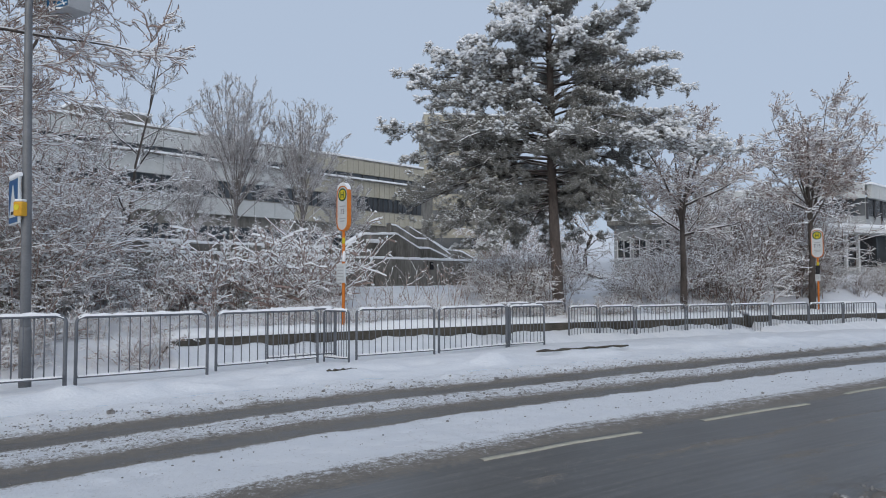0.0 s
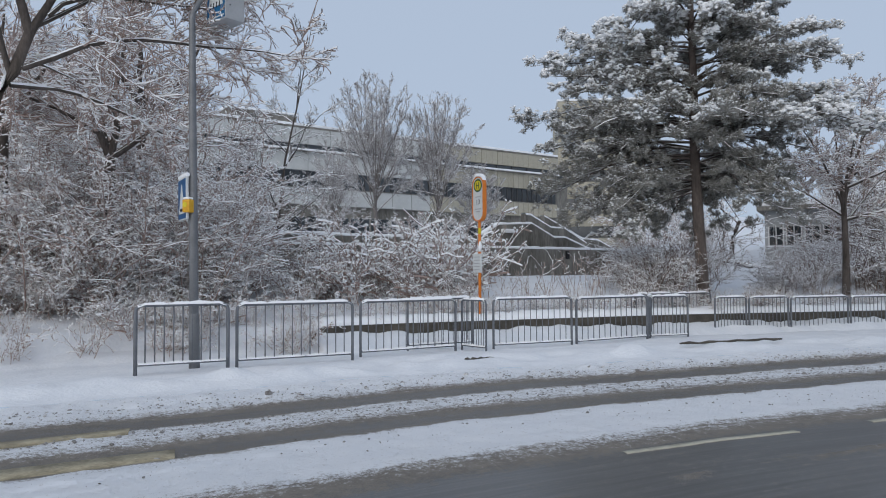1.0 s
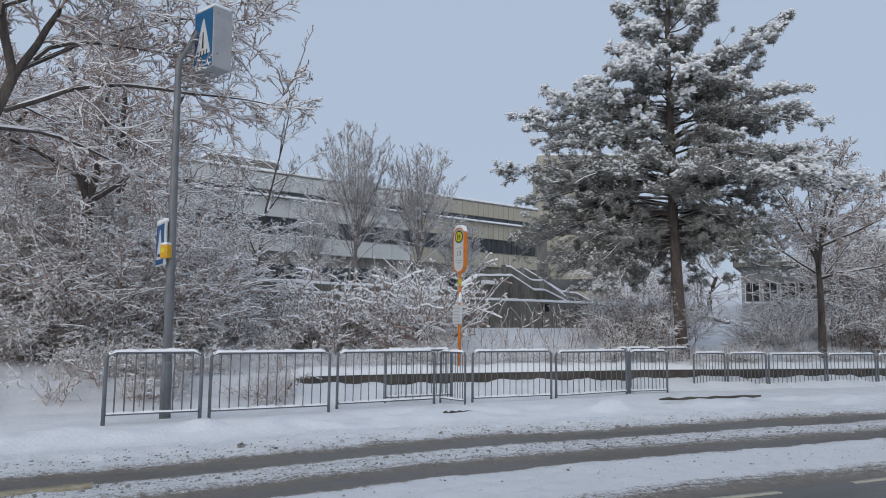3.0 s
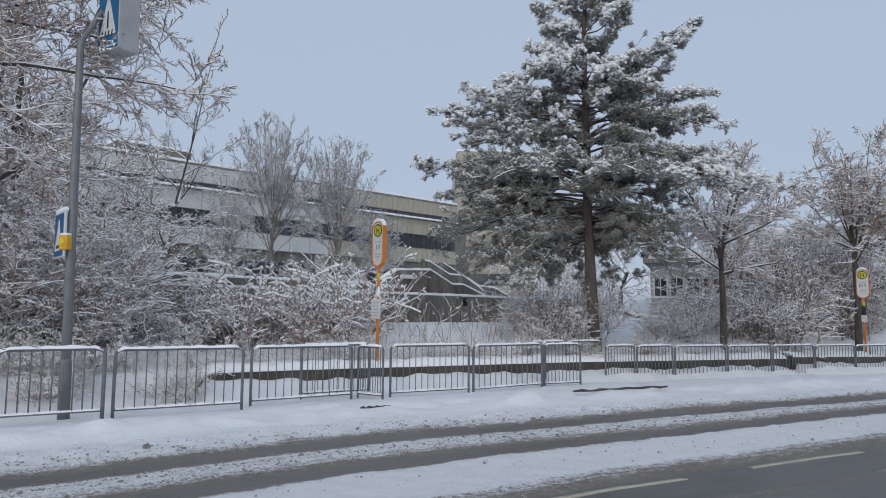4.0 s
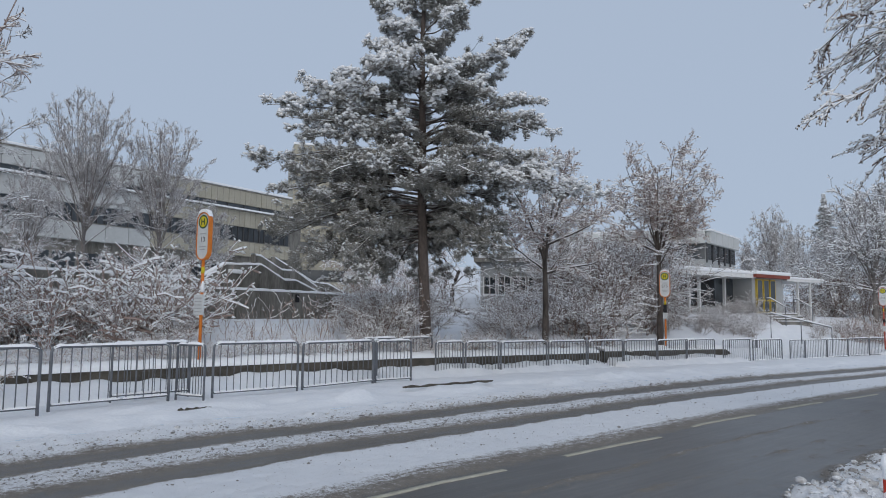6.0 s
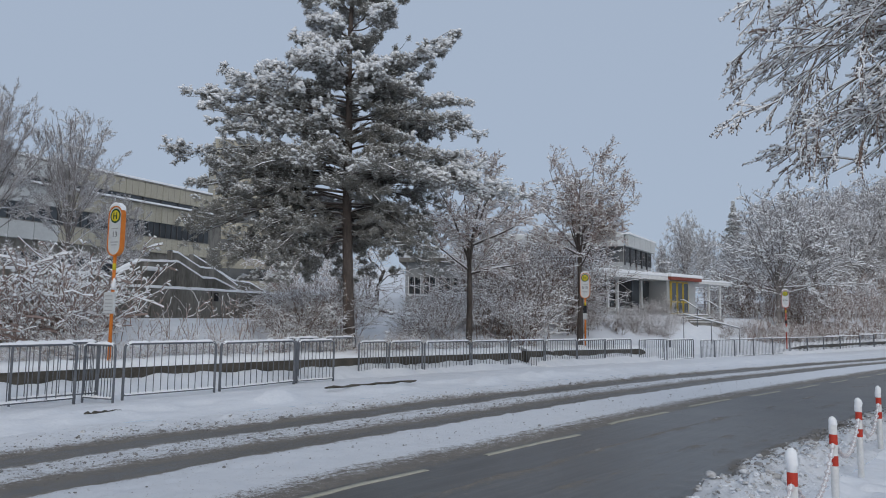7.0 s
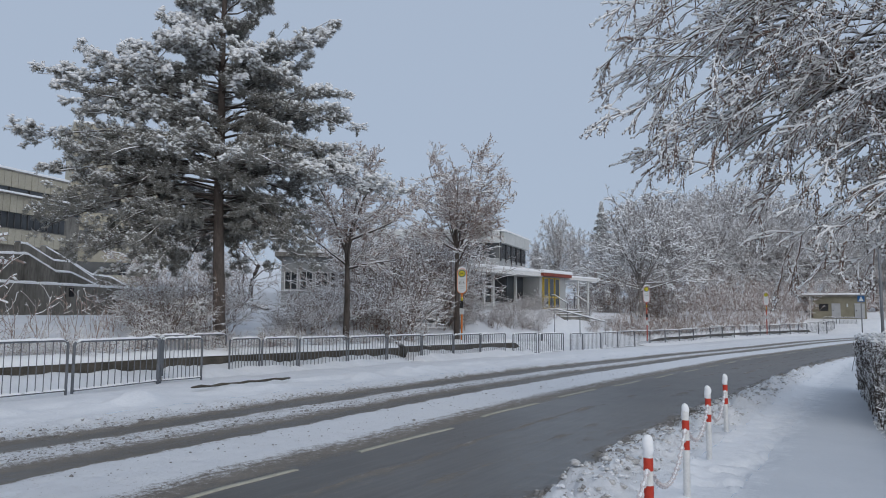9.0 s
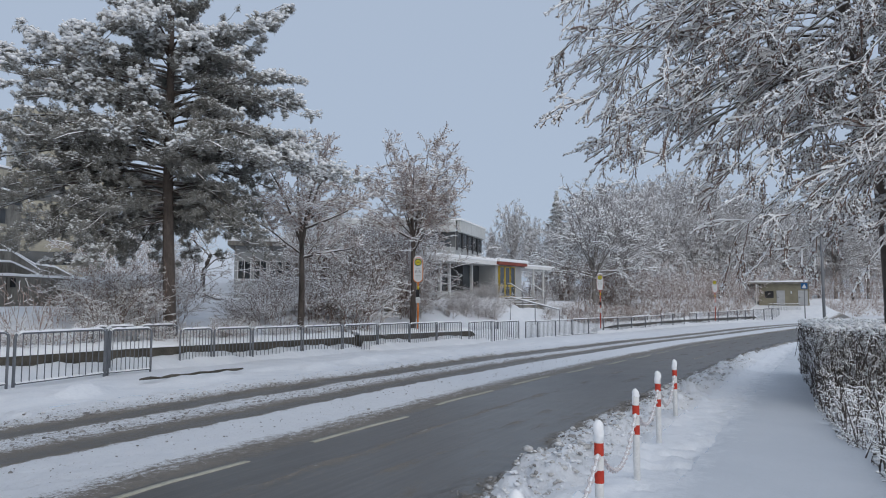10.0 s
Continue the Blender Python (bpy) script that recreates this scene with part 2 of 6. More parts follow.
def pipe(bm, pts, r, sides=8, cap=True):
    """A round tube through points; r is one radius or one a point."""
    pts = [Vector(p) for p in pts]
    rs = [r] * len(pts) if isinstance(r, (int, float)) else list(r)
    rings = []
    ref = None
    for i, p in enumerate(pts):
        t = (pts[min(i + 1, len(pts) - 1)] - pts[max(i - 1, 0)]).normalized()
        if ref is None:
            ref = Vector((1, 0, 0)) if abs(t.x) < 0.9 else Vector((0, 1, 0))
        a = (ref - t * ref.dot(t)).normalized()
        b = t.cross(a)
        ref = a
        rings.append([bm.verts.new(p + rs[i] * (math.cos(k * math.tau / sides) * a + math.sin(k * math.tau / sides) * b)) for k in range(sides)])
    for A, B in zip(rings, rings[1:]):
        for k in range(sides):
            f = bm.faces.new((A[k], A[(k + 1) % sides], B[(k + 1) % sides], B[k]))
            f.smooth = True
    if cap:
        bm.faces.new(rings[0][::-1])
        bm.faces.new(rings[-1])
    return bm


def prism(bm, outline, y0, y1):
    """An outline in x and z, pushed through from y0 to y1."""
    a = [bm.verts.new((x, y0, z)) for x, z in outline]
    b = [bm.verts.new((x, y1, z)) for x, z in outline]
    bm.faces.new(a)
    bm.faces.new(b[::-1])
    n = len(a)
    for i in range(n):
        bm.faces.new((a[(i + 1) % n], a[i], b[i], b[(i + 1) % n]))
    bmesh.ops.recalc_face_normals(bm, faces=bm.faces[:])
    return bm


def slab(outline, z0, z1):
    """An outline in x and y, pushed up from z0 to z1."""
    bm = bmesh.new()
    a, b = [bm.verts.new((x, y, z0)) for x, y in outline], [bm.verts.new((x, y, z1)) for x, y in outline]
    bm.faces.new(a[::-1])
    bm.faces.new(b)
    n = len(a)
    for i in range(n):
        bm.faces.new((a[i], a[(i + 1) % n], b[(i + 1) % n], b[i]))
    bmesh.ops.recalc_face_normals(bm, faces=bm.faces[:])
    return bm


def frame_m(origin, along):
    """A pose whose x axis runs along a direction of the plan."""
    return Matrix.Translation(origin) @ Matrix.Rotation(math.atan2(along[1], along[0]), 4, "Z")


def text_mesh(body, size, depth=0.002):
    cu = bpy.data.curves.new("lettering", "FONT")
    cu.body, cu.size, cu.extrude, cu.align_x, cu.align_y = body, size, depth, "CENTER", "CENTER"
    ob = bpy.data.objects.new("lettering", cu)
    scene.collection.objects.link(ob)
    me = bpy.data.meshes.new_from_object(ob.evaluated_get(bpy.context.evaluated_depsgraph_get()))
    bpy.data.objects.remove(ob)
    return me


# smooth random field on the plan
def hash2(ix, iy, seed):
    h = (ix * 374761393 + iy * 668265263 + seed * 974711) & 0x7FFFFFFF
    h = ((h ^ (h >> 13)) * 1274126177) & 0x7FFFFFFF
    return ((h ^ (h >> 16)) & 0xFFFF) / 65535.0


def field(x, y, scale, seed=0, octaves=3):
    out, amp, tot = 0.0, 1.0, 0.0
    for o in range(octaves):
        X, Y = np.asarray(x) / scale, np.asarray(y) / scale
        ix, iy = np.floor(X).astype(np.int64), np.floor(Y).astype(np.int64)
        fx, fy = X - ix, Y - iy
        fx, fy = fx * fx * (3 - 2 * fx), fy * fy * (3 - 2 * fy)
        s = seed * 17 + o
        v = (hash2(ix, iy, s) * (1 - fx) + hash2(ix + 1, iy, s) * fx) * (1 - fy) + (hash2(ix, iy + 1, s) * (1 - fx) + hash2(ix + 1, iy + 1, s) * fx) * fy
        out, tot = out + amp * v, tot + amp
        amp, scale = amp * 0.5, scale * 0.5
    return out / tot


# ---------------------------------------------------------------- the lie of the land
# u runs along the road, v across it, both in metres from the camera's place
ROAD_TURN = radians(32)
EU, EV = (math.cos(ROAD_TURN), math.sin(ROAD_TURN)), (-math.sin(ROAD_TURN), math.cos(ROAD_TURN))


def bend(u):
    """How far the road swings to the right of its straight line."""
    u = np.asarray(u, float)
    far = np.clip(u - 30, 0, 46)
    near = np.clip(5 - u, 0, None)
    return -0.0045 * far**2 - 0.41 * np.clip(u - 76, 0, None) - 0.13 * near * near / (near + 1.0)


def dip(u):
    return np.interp(u, [-200, 12, 20.5, 32, 44, 52, 60, 74, 82, 200, 2000], [0, 0, -0.08, -0.25, -0.36, -0.33, -0.2, -0.03, 0.1, 0.5, 0.5])


def xy(u, v):
    """The place in plan of a point at u along the road, v across its straight line."""
    return np.asarray(u) * EU[0] + np.asarray(v) * EV[0], np.asarray(u) * EU[1] + np.asarray(v) * EV[1]


def rd(u, w):
    """The same for a point w across the bending road."""
    return xy(u, w + bend(u))


WALL_A, WALL_B = (-14.9, 10.6), (1.8, 29.6)  # the line of the retaining wall
wd = np.array(WALL_B) - np.array(WALL_A)
wd = wd / np.hypot(*wd)


def land(x, y):
    """The height of the snow-covered ground, the road's own relief left out."""
    x, y = np.asarray(x, float), np.asarray(y, float)
    u = x * EU[0] + y * EU[1]
    w = x * EV[0] + y * EV[1] - bend(u)
    base = np.interp(w, [-400, -60, -2, 12.0, 12.25, 13.0, 14.5, 14.85, 15.2], [3, 1.0, 0, 0, 0.05, 0.05, 0.02, 0.12, 0.2])
    s = (x - WALL_A[0]) * -wd[1] + (y - WALL_A[1]) * wd[0]
    front = np.interp(w, [15.2, 16.5, 21, 26, 40], [0.5, 0.72, 1.45, 1.6, 2.6])
    behind = np.interp(s, [0.3, 1.3, 5, 25, 60, 400], [1.5, 2.45, 2.62, 3.4, 5.0, 16])
    left = np.where(s > 0.3, np.maximum(front, behind), front)
    right = np.interp(w, [15.2, 16.3, 18.6, 30, 50, 100, 400], [0.5, 0.75, 2.15, 2.4, 3.4, 6, 18])
    knoll = 3.2 * np.exp(-(((x - 0.2 * y) / 5.0) ** 2)) * np.clip((y - 35) / 26, 0, 1)
    k = np.clip((u - 19) / 11, 0, 1)
    hill = left * (1 - k) + right * k + knoll
    hill = hill + 0.42 * np.exp(-(((x - 27.3) / 3.5) ** 2) - ((y - 36.3) / 2.5) ** 2)
    z = dip(u) + np.where(w > 15.2, hill, base)
    # level ground about the hut, falling to the road in front of it
    side, front_ = (x - 63.9) * 0.573 - (y - 48.6) * 0.82, -(x - 63.9) * 0.82 - (y - 48.6) * 0.573
    level = np.interp(front_, [-12, -5, 0.3, 1.2, 3.0, 4.0], [0, 1.56, 1.56, 0.85, 0.2, -9])
    return z + np.interp(side, [-5, -1, 7, 10], [0, 1, 1, 0]) * np.clip(level - z, 0, None)


def snow_depth(u, w):
    """Snow on the road: 0 is bare asphalt, 1 lying snow; w is across the bending road."""
    jitter = (field(u * 0.22, w, 0.9, 3) - 0.5) * 0.03 + (field(u * 0.6, w, 0.25, 4, 2) - 0.5) * 0.022
    rim = np.exp(-((w - 2.9) / 0.5) ** 2) * (field(u, w, 0.8, 5, 3) - 0.5) * 0.9
    q = w + jitter + rim - 0.1 * np.clip((u - 4) / 4, 0, 1) - 0.022 * np.clip(u - 8, 0, 12) * (w > 5) + 0.03 * np.clip(u - 13, 0, 25) * (w < 4) + 0.2 * np.clip((3 - u) / 4, 0, 1) * (w > 6.5)
    s = np.interp(q, [2.3, 2.62, 2.86, 3.15, 5.46, 5.7, 6.0, 6.25, 7.15, 7.36, 7.48, 7.56, 7.8, 7.94, 8.12, 8.35, 8.74, 8.87, 8.95, 9.3, 9.42, 9.58, 9.78, 10.1],
                  [1.0, 0.95, 0.5, 0.0, 0.0, 0.34, 0.52, 0.9, 0.95, 0.7, 0.3, 0.14, 0.14, 0.3, 0.54, 0.72, 0.68, 0.45, 0.15, 0.14, 0.3, 0.5, 0.72, 1.0])
    lane = (w > 3.2) & (w < 5.5)
    salt = np.clip(field(u * 0.25, w, 0.16, 9, 2) - 0.5, 0, 1) * (np.exp(-((w - 4.75) / 0.1) ** 2) + np.exp(-((w - 4.0) / 0.09) ** 2) + 0.4 * np.exp(-((w - 3.5) / 0.25) ** 2))
    return np.clip(s + lane * salt * 1.5, 0, 1)


def surface(U, W, road):
    """The place of the snow or road surface, with its relief, and the snow on it."""
    X, Y = rd(U, W)
    Z = land(X, Y)
    near = np.exp(-np.clip(np.hypot(X, Y) - 25, 0, None) / 25)
    Z = Z + near * ((field(X, Y, 1.6, 21) - 0.5) * 0.04 + (field(X, Y, 0.3, 27, 2) - 0.5) * 0.04 * ((W > 9.5) | (W < 3) & (W > 1.2)))
    prints = (0.5 * np.exp(-((W - 1.9) / 0.5) ** 2) + np.exp(-((W - 1.5) / 0.2) ** 2)) * near
    Z = Z - prints * np.clip(field(U, W, 0.17, 28, 2) - 0.5, 0, 1) * 0.26
    heap = np.exp(-((W - 2.5) / 0.45) ** 2) + 0.22 * np.exp(-((W - 10.2) / 0.45) ** 2)
    Z = Z + near * heap * np.clip(field(X, Y, 0.26, 22, 3) - 0.4, 0, 1) * 0.55
    bank = np.exp(-((W - 11.7) / 0.5) ** 2) * np.clip(field(X, Y, 0.9, 26, 3) - 0.42, 0, 1) * 0.5
    Z = Z + near * bank
    S = np.ones(np.shape(W))
    if road:
        S = snow_depth(U, W)
        Z = Z - 0.045 + 0.045 * S + np.clip(S, 0, 0.8) * (field(X, Y, 0.16, 23, 2) - 0.5) * 0.06 * near
        edge = np.clip(np.minimum(W - 2.0, 10.81 - W) / 0.3, 0, 1)
        Z = Z + 0.045 * (1 - edge) * (1 - S)
    return X, Y, Z, S


def sheet(name, us, ws, material, label, category, road=False):
    U, W = np.meshgrid(us, ws, indexing="ij")
    X, Y, Z, S = surface(U, W, road)
    n, k = U.shape
    idx = np.arange(n * k).reshape(n, k)
    quads = np.stack([idx[:-1, :-1], idx[1:, :-1], idx[1:, 1:], idx[:-1, 1:]], -1).reshape(-1, 4)
    ob = arr_part(name, (np.stack([X, Y, Z], -1).reshape(-1, 3), quads), material, None, label, True)
    me = ob.data
    if road:
        a = me.attributes.new("snow", "FLOAT", "POINT")
        a.data.foreach_set("value", S.ravel().astype(np.float32))
    uvl = me.uv_layers.new(name="UVMap")
    uvs = np.stack([U, W], -1).reshape(-1, 2)[quads.ravel()]
    uvl.data.foreach_set("uv", uvs.ravel().astype(np.float32))
    return tagged(ob, label, category, "", "structure")


us_fine = np.concatenate([np.arange(-9, 26, 0.09), np.arange(26, 60, 0.3), np.arange(60, 120, 1.0), np.linspace(120, 400, 20)])
us_fine = np.concatenate([np.linspace(-300, -9.3, 24), us_fine])
ws_road = np.arange(2.0, 10.81, 0.065)
sheet("road", us_fine, ws_road, M_ROAD, "wet asphalt road with slushy wheel tracks and bands of snow", "road", True)
us_mid = np.concatenate([np.linspace(-600, -10, 40), np.arange(-9.5, 30, 0.16), np.arange(30, 90, 0.8), np.linspace(90, 900, 50)])
sheet("pavement", us_mid, np.concatenate([np.linspace(-400, -3, 26), np.arange(-2.7, 1.0, 0.2), np.arange(1.0, 1.36, 0.08), [1.36]]), M_PATH, "snow-covered pavement with a trodden path along the road", "pavement")
us_verge = np.concatenate([np.linspace(-600, 1, 60), np.arange(1.2, 20, 0.06), np.arange(20, 60, 0.4), np.linspace(60, 900, 80)])
sheet("verge", us_verge, np.linspace(1.36, 2.0, 13), M_PATH, "strip of snow with footprints along the edge of the pavement", "snow")
sheet("ground", us_mid, np.concatenate([[ws_road[-1]], np.arange(10.9, 15.4, 0.1), np.arange(15.5, 34, 0.4), np.arange(34, 80, 2.0), np.linspace(80, 900, 40)]), M_SNOW, "snow-covered verge and slope rising behind the road", "ground")


def ground_at(x, y):
    return float(land(x, y))


def place(u, w, dz=0.0):
    x, y = rd(u, w)
    return Vector((float(x), float(y), ground_at(x, y) + dz))

# ---------------------------------------------------------------- growing things


def unit(v):
    return v / np.maximum(np.linalg.norm(v, axis=-1, keepdims=True), 1e-9)


def shoots(rng, pts, rad, count, length, spread, lift, wander, k=4, t0=0.25, t1=1.0, thin=0.55, tip=0.25, droop=0.0, flat=1.0):
    """Shoots off branches: pts (n, m, 3), rad (n, m). Returns the same for count shoots each; length is a share of the parent's."""
    n, m, _ = pts.shape
    t = rng.uniform(t0, t1, (n, count)) * (m - 1)
    i = np.minimum(t.astype(int), m - 2)
    f = (t - i)[..., None]
    rows = np.arange(n)[:, None]
    p = pts[rows, i] * (1 - f) + pts[rows, i + 1] * f
    r = rad[rows, i] * (1 - f[..., 0]) + rad[rows, i + 1] * f[..., 0]
    along = unit(pts[rows, i + 1] - pts[rows, i])
    plen = np.linalg.norm(np.diff(pts, axis=1), axis=-1).sum(1)[:, None]
    side = rng.normal(size=(n, count, 3))
    side = unit(side - along * (side * along).sum(-1, keepdims=True))
    a = np.radians(spread) * rng.uniform(0.65, 1.25, (n, count, 1))
    d = unit((along * np.cos(a) + side * np.sin(a)) * np.array([1, 1, flat]) + np.array([0, 0, lift]))
    L = plen * length * rng.uniform(0.6, 1.25, (n, count)) * (1.15 - 0.5 * t / (m - 1))
    return grow(rng, p.reshape(-1, 3), d.reshape(-1, 3), L.ravel(), np.minimum(r * thin, r).ravel(), k, wander, droop, tip)


def grow(rng, p, d, L, r, k, wander, droop=0.0, tip=0.25):
    out = [p]
    for s in range(k - 1):
        d = unit(d + rng.normal(size=d.shape) * wander + np.array([0, 0, -droop]) * (s + 1) / k)
        out.append(out[-1] + d * (L / (k - 1))[:, None])
    taper = 1 - (1 - tip) * np.linspace(0, 1, k) ** 0.8
    return np.stack(out, 1), r[:, None] * taper


def ribs(pts):
    t = np.empty_like(pts)
    t[:, 1:-1] = pts[:, 2:] - pts[:, :-2]
    t[:, 0], t[:, -1] = pts[:, 1] - pts[:, 0], pts[:, -1] - pts[:, -2]
    t = unit(t)
    ref = np.where(np.abs(t[..., 2:3]) > 0.93, np.array([1.0, 0.2, 0]), np.array([0, 0, 1.0]))
    a = unit(np.cross(t, ref))
    return t, a, np.cross(a, t)


def tubes(pts, rad, sides=3):
    n, k, _ = pts.shape
    t, a, b = ribs(pts)
    ang = np.arange(sides) * math.tau / sides - math.pi / 2
    ring = pts[:, :, None] + rad[:, :, None, None] * (np.cos(ang)[:, None] * a[:, :, None] + np.sin(ang)[:, None] * b[:, :, None])
    idx = np.arange(n * k * sides).reshape(n, k, sides)
    nx = np.roll(idx, -1, 2)
    faces = np.stack([idx[:, :-1], nx[:, :-1], nx[:, 1:], idx[:, 1:]], -1).reshape(-1, 4)
    return ring.reshape(-1, 3), faces


def caps(rng, pts, rad, thick, keep=1.0, wide=1.15):
    """Snow lying along the upper side of branches; steep ones hold less."""
    n, k, _ = pts.shape
    if keep < 1:
        sel = rng.random(n) < keep
        pts, rad = pts[sel], rad[sel]
        n = len(pts)
    t, a, b = ribs(pts)
    flat = np.clip(1.25 - 1.25 * np.abs(t[..., 2]), 0, 1)
    th = thick * flat * rng.uniform(0.45, 1.3, (n, k)) * (rng.random((n, k)) > 0.1)
    w = ((rad * wide + 0.25 * th) * np.clip(flat * 4, 0.02, 1))[..., None]
    base = pts + b * (rad * 0.35)[..., None]
    top = pts + b * rad[..., None] + np.array([0, 0, 1.0]) * th[..., None]
    ring = np.stack([base - a * w, (base - a * w * 0.5) * 0.35 + (top - a * w * 0.55) * 0.65, top + a * 0.0, (base + a * w * 0.5) * 0.35 + (top + a * w * 0.55) * 0.65, base + a * w], 2) if thick > 0.03 else np.stack([base - a * w, top, base + a * w], 2)
    s = ring.shape[2]
    idx = np.arange(n * k * s).reshape(n, k, s)
    faces = np.stack([idx[:, :-1, :-1], idx[:, :-1, 1:], idx[:, 1:, 1:], idx[:, 1:, :-1]], -1).reshape(-1, 4)
    return ring.reshape(-1, 3), faces


def sprigs(rng, pts, rad, thick, wrap=False):
    """Fine twigs, open above, and the ridge of snow that closes each: two meshes. Upright twigs hold no snow."""
    n, k, _ = pts.shape
    t, a, b = ribs(pts)
    flat = np.clip(1.3 - 1.2 * np.abs(t[..., 2]), 0, 1)
    th = thick * flat * rng.uniform(0.4, 1.35, (n, k))
    w = (rad * 1.15 + 0.3 * th)[..., None]
    lo = pts - b * (rad * 1.3)[..., None]
    hi = pts + b * (rad * 0.7)[..., None] + np.array([0, 0, 1.0]) * th[..., None]
    under, over = np.stack([pts - a * w, lo, pts + a * w], 2), np.stack([pts - a * w, hi, pts + a * w], 2)
    if wrap:  # heavy wet snow that reaches round the twig and leaves a strip of bark below
        w = (rad * 1.2 + 0.37 * th)[..., None]
        e = a * (rad * 0.95)[..., None]
        lo = lo + b * (rad * 0.25)[..., None]
        up = np.array([0, 0, 1.0]) * (th * 0.28)[..., None]
        under, over = np.stack([lo - e, pts - b * (rad * 1.3)[..., None], lo + e], 2), np.stack([lo - e, pts - a * w + up, hi, pts + a * w + up, lo + e], 2)
        i3, i5 = np.arange(n * k * 3).reshape(n, k, 3), np.arange(n * k * 5).reshape(n, k, 5)
        f3, f5 = (np.stack([i[:, :-1, :-1], i[:, :-1, 1:], i[:, 1:, 1:], i[:, 1:, :-1]], -1).reshape(n, -1, 4) for i in (i3, i5))
        bare = (flat.mean(1) < 0.15) | (rng.random(n) < 0.08)
        return joined([(under.reshape(-1, 3), f3.reshape(-1, 4)), (over.reshape(-1, 3), f5[bare].reshape(-1, 4))]), (over.reshape(-1, 3), f5[~bare].reshape(-1, 4))
    idx = np.arange(n * k * 3).reshape(n, k, 3)
    f = np.stack([idx[:, :-1, :-1], idx[:, :-1, 1:], idx[:, 1:, 1:], idx[:, 1:, :-1]], -1).reshape(n, -1, 4)
    bare = (flat.mean(1) < 0.22) | (rng.random(n) < 0.06)
    wood = joined([(under.reshape(-1, 3), f.reshape(-1, 4)), (over.reshape(-1, 3), f[bare].reshape(-1, 4))])
    return wood, (over.reshape(-1, 3), f[~bare].reshape(-1, 4))


def nubs(rng, c, d, size, flat=0.5):
    """Small pads of snow about c, drawn out along d."""
    n = len(c)
    x = unit(d * np.array([1, 1, 0.6])) * size[:, None] * rng.uniform(0.85, 1.4, (n, 1))
    y = unit(np.cross(d, np.array([0, 0, 1.0])) + 1e-6) * size[:, None] * rng.uniform(0.7, 1.2, (n, 1))
    z = np.zeros((n, 3))
    z[:, 2] = size * flat * rng.uniform(0.7, 1.3, n)
    v = np.stack([c - x, c + x, c - y, c + y, c - z * 0.5, c + z], 1)
    tri = np.array([(0, 2, 5), (2, 1, 5), (1, 3, 5), (3, 0, 5), (2, 0, 4), (1, 2, 4), (3, 1, 4), (0, 3, 4)])
    return v.reshape(-1, 3), (tri[None] + 6 * np.arange(n)[:, None, None]).reshape(-1, 3)


def joined(geos):
    vs, fs, o = [], [], 0
    for v, f in geos:
        vs.append(v)
        fs.append(f + o)
        o += len(v)
    return np.concatenate(vs), np.concatenate(fs)


def line(points, k):
    """k points evenly along a polyline, as one branch."""
    p = np.array(points, float)
    s = np.r_[0, np.cumsum(np.linalg.norm(np.diff(p, axis=0), axis=1))]
    q = np.linspace(0, s[-1], k)
    return np.stack([np.interp(q, s, p[:, c]) for c in range(3)], 1)[None]


def shrub(name, seed, height, width, stems, label, m, wood=None, snow=0.016, twigs=(6, 4), arch=0.25, min_r=0.004, lift=0.15, fine=3, clots=0.0, wrap=False, bends=4, reach=(0.4, 0.3)):
    """A leafless bush of arching stems, with snow along them."""
    rng = np.random.default_rng(seed)
    wood = wood or M_TWIG
    ang = rng.uniform(0, math.tau, stems)
    rr = rng.uniform(0, 0.35, stems) * width
    p = np.stack([np.cos(ang) * rr, np.sin(ang) * rr, np.full(stems, -0.1)], 1)
    a2 = ang + rng.normal(0, 0.6, stems)
    lean = rng.uniform(0.1, 0.75, stems) * width / height
    d = unit(np.stack([np.cos(a2) * lean, np.sin(a2) * lean, np.ones(stems)], 1))
    st, sr = grow(rng, p, d, height * rng.uniform(0.65, 1.15, stems), np.full(stems, 0.009 + 0.0035 * height), 7, 0.16, arch, 0.3)
    br, brr = shoots(rng, st, sr, twigs[0], reach[0], 52, lift, 0.34, bends, 0.06, 1.0, 0.55, 0.4, droop=arch * 0.6)
    tw, twr = shoots(rng, br, brr, twigs[1], reach[1], 52, lift * 0.4, 0.42, fine, 0.04, 1.0, 0.65, 0.5)
    sr, brr, twr = np.maximum(sr, min_r * 1.6), np.maximum(brr, min_r * 1.2), np.maximum(twr, min_r)
    wb, sb = sprigs(rng, br, brr, snow * 1.25, wrap)
    wt, sn = sprigs(rng, tw, twr, snow, wrap)
    root = arr_part(name, joined([tubes(st, sr, 3), wb, wt]), wood, None, label)
    tagged(root, label, "bush")
    root.matrix_basis = m
    arr_part("snow", joined([caps(rng, st, sr, min(snow * 1.3, 0.03)), sb, sn]), M_SNOWCAP, root, "fresh snow lying along the twigs")
    if clots:
        sel = rng.random(len(tw)) < clots
        e = tw[sel][:, -1]
        arr_part("snow_clumps", nubs(rng, e + np.array([0, 0, 0.015]), tw[sel][:, -1] - tw[sel][:, 0], rng.uniform(0.015, 0.045, len(e)), 0.8), M_SNOWCAP, root, "small clumps of snow at the twig ends", True)
    return root


def at_ray(az, r, dz=0.0):
    """A place on the ground at an azimuth (degrees to the right of straight ahead) and distance."""
    x, y = r * math.sin(radians(az)), r * math.cos(radians(az))
    return Vector((x, y, ground_at(x, y) + dz))


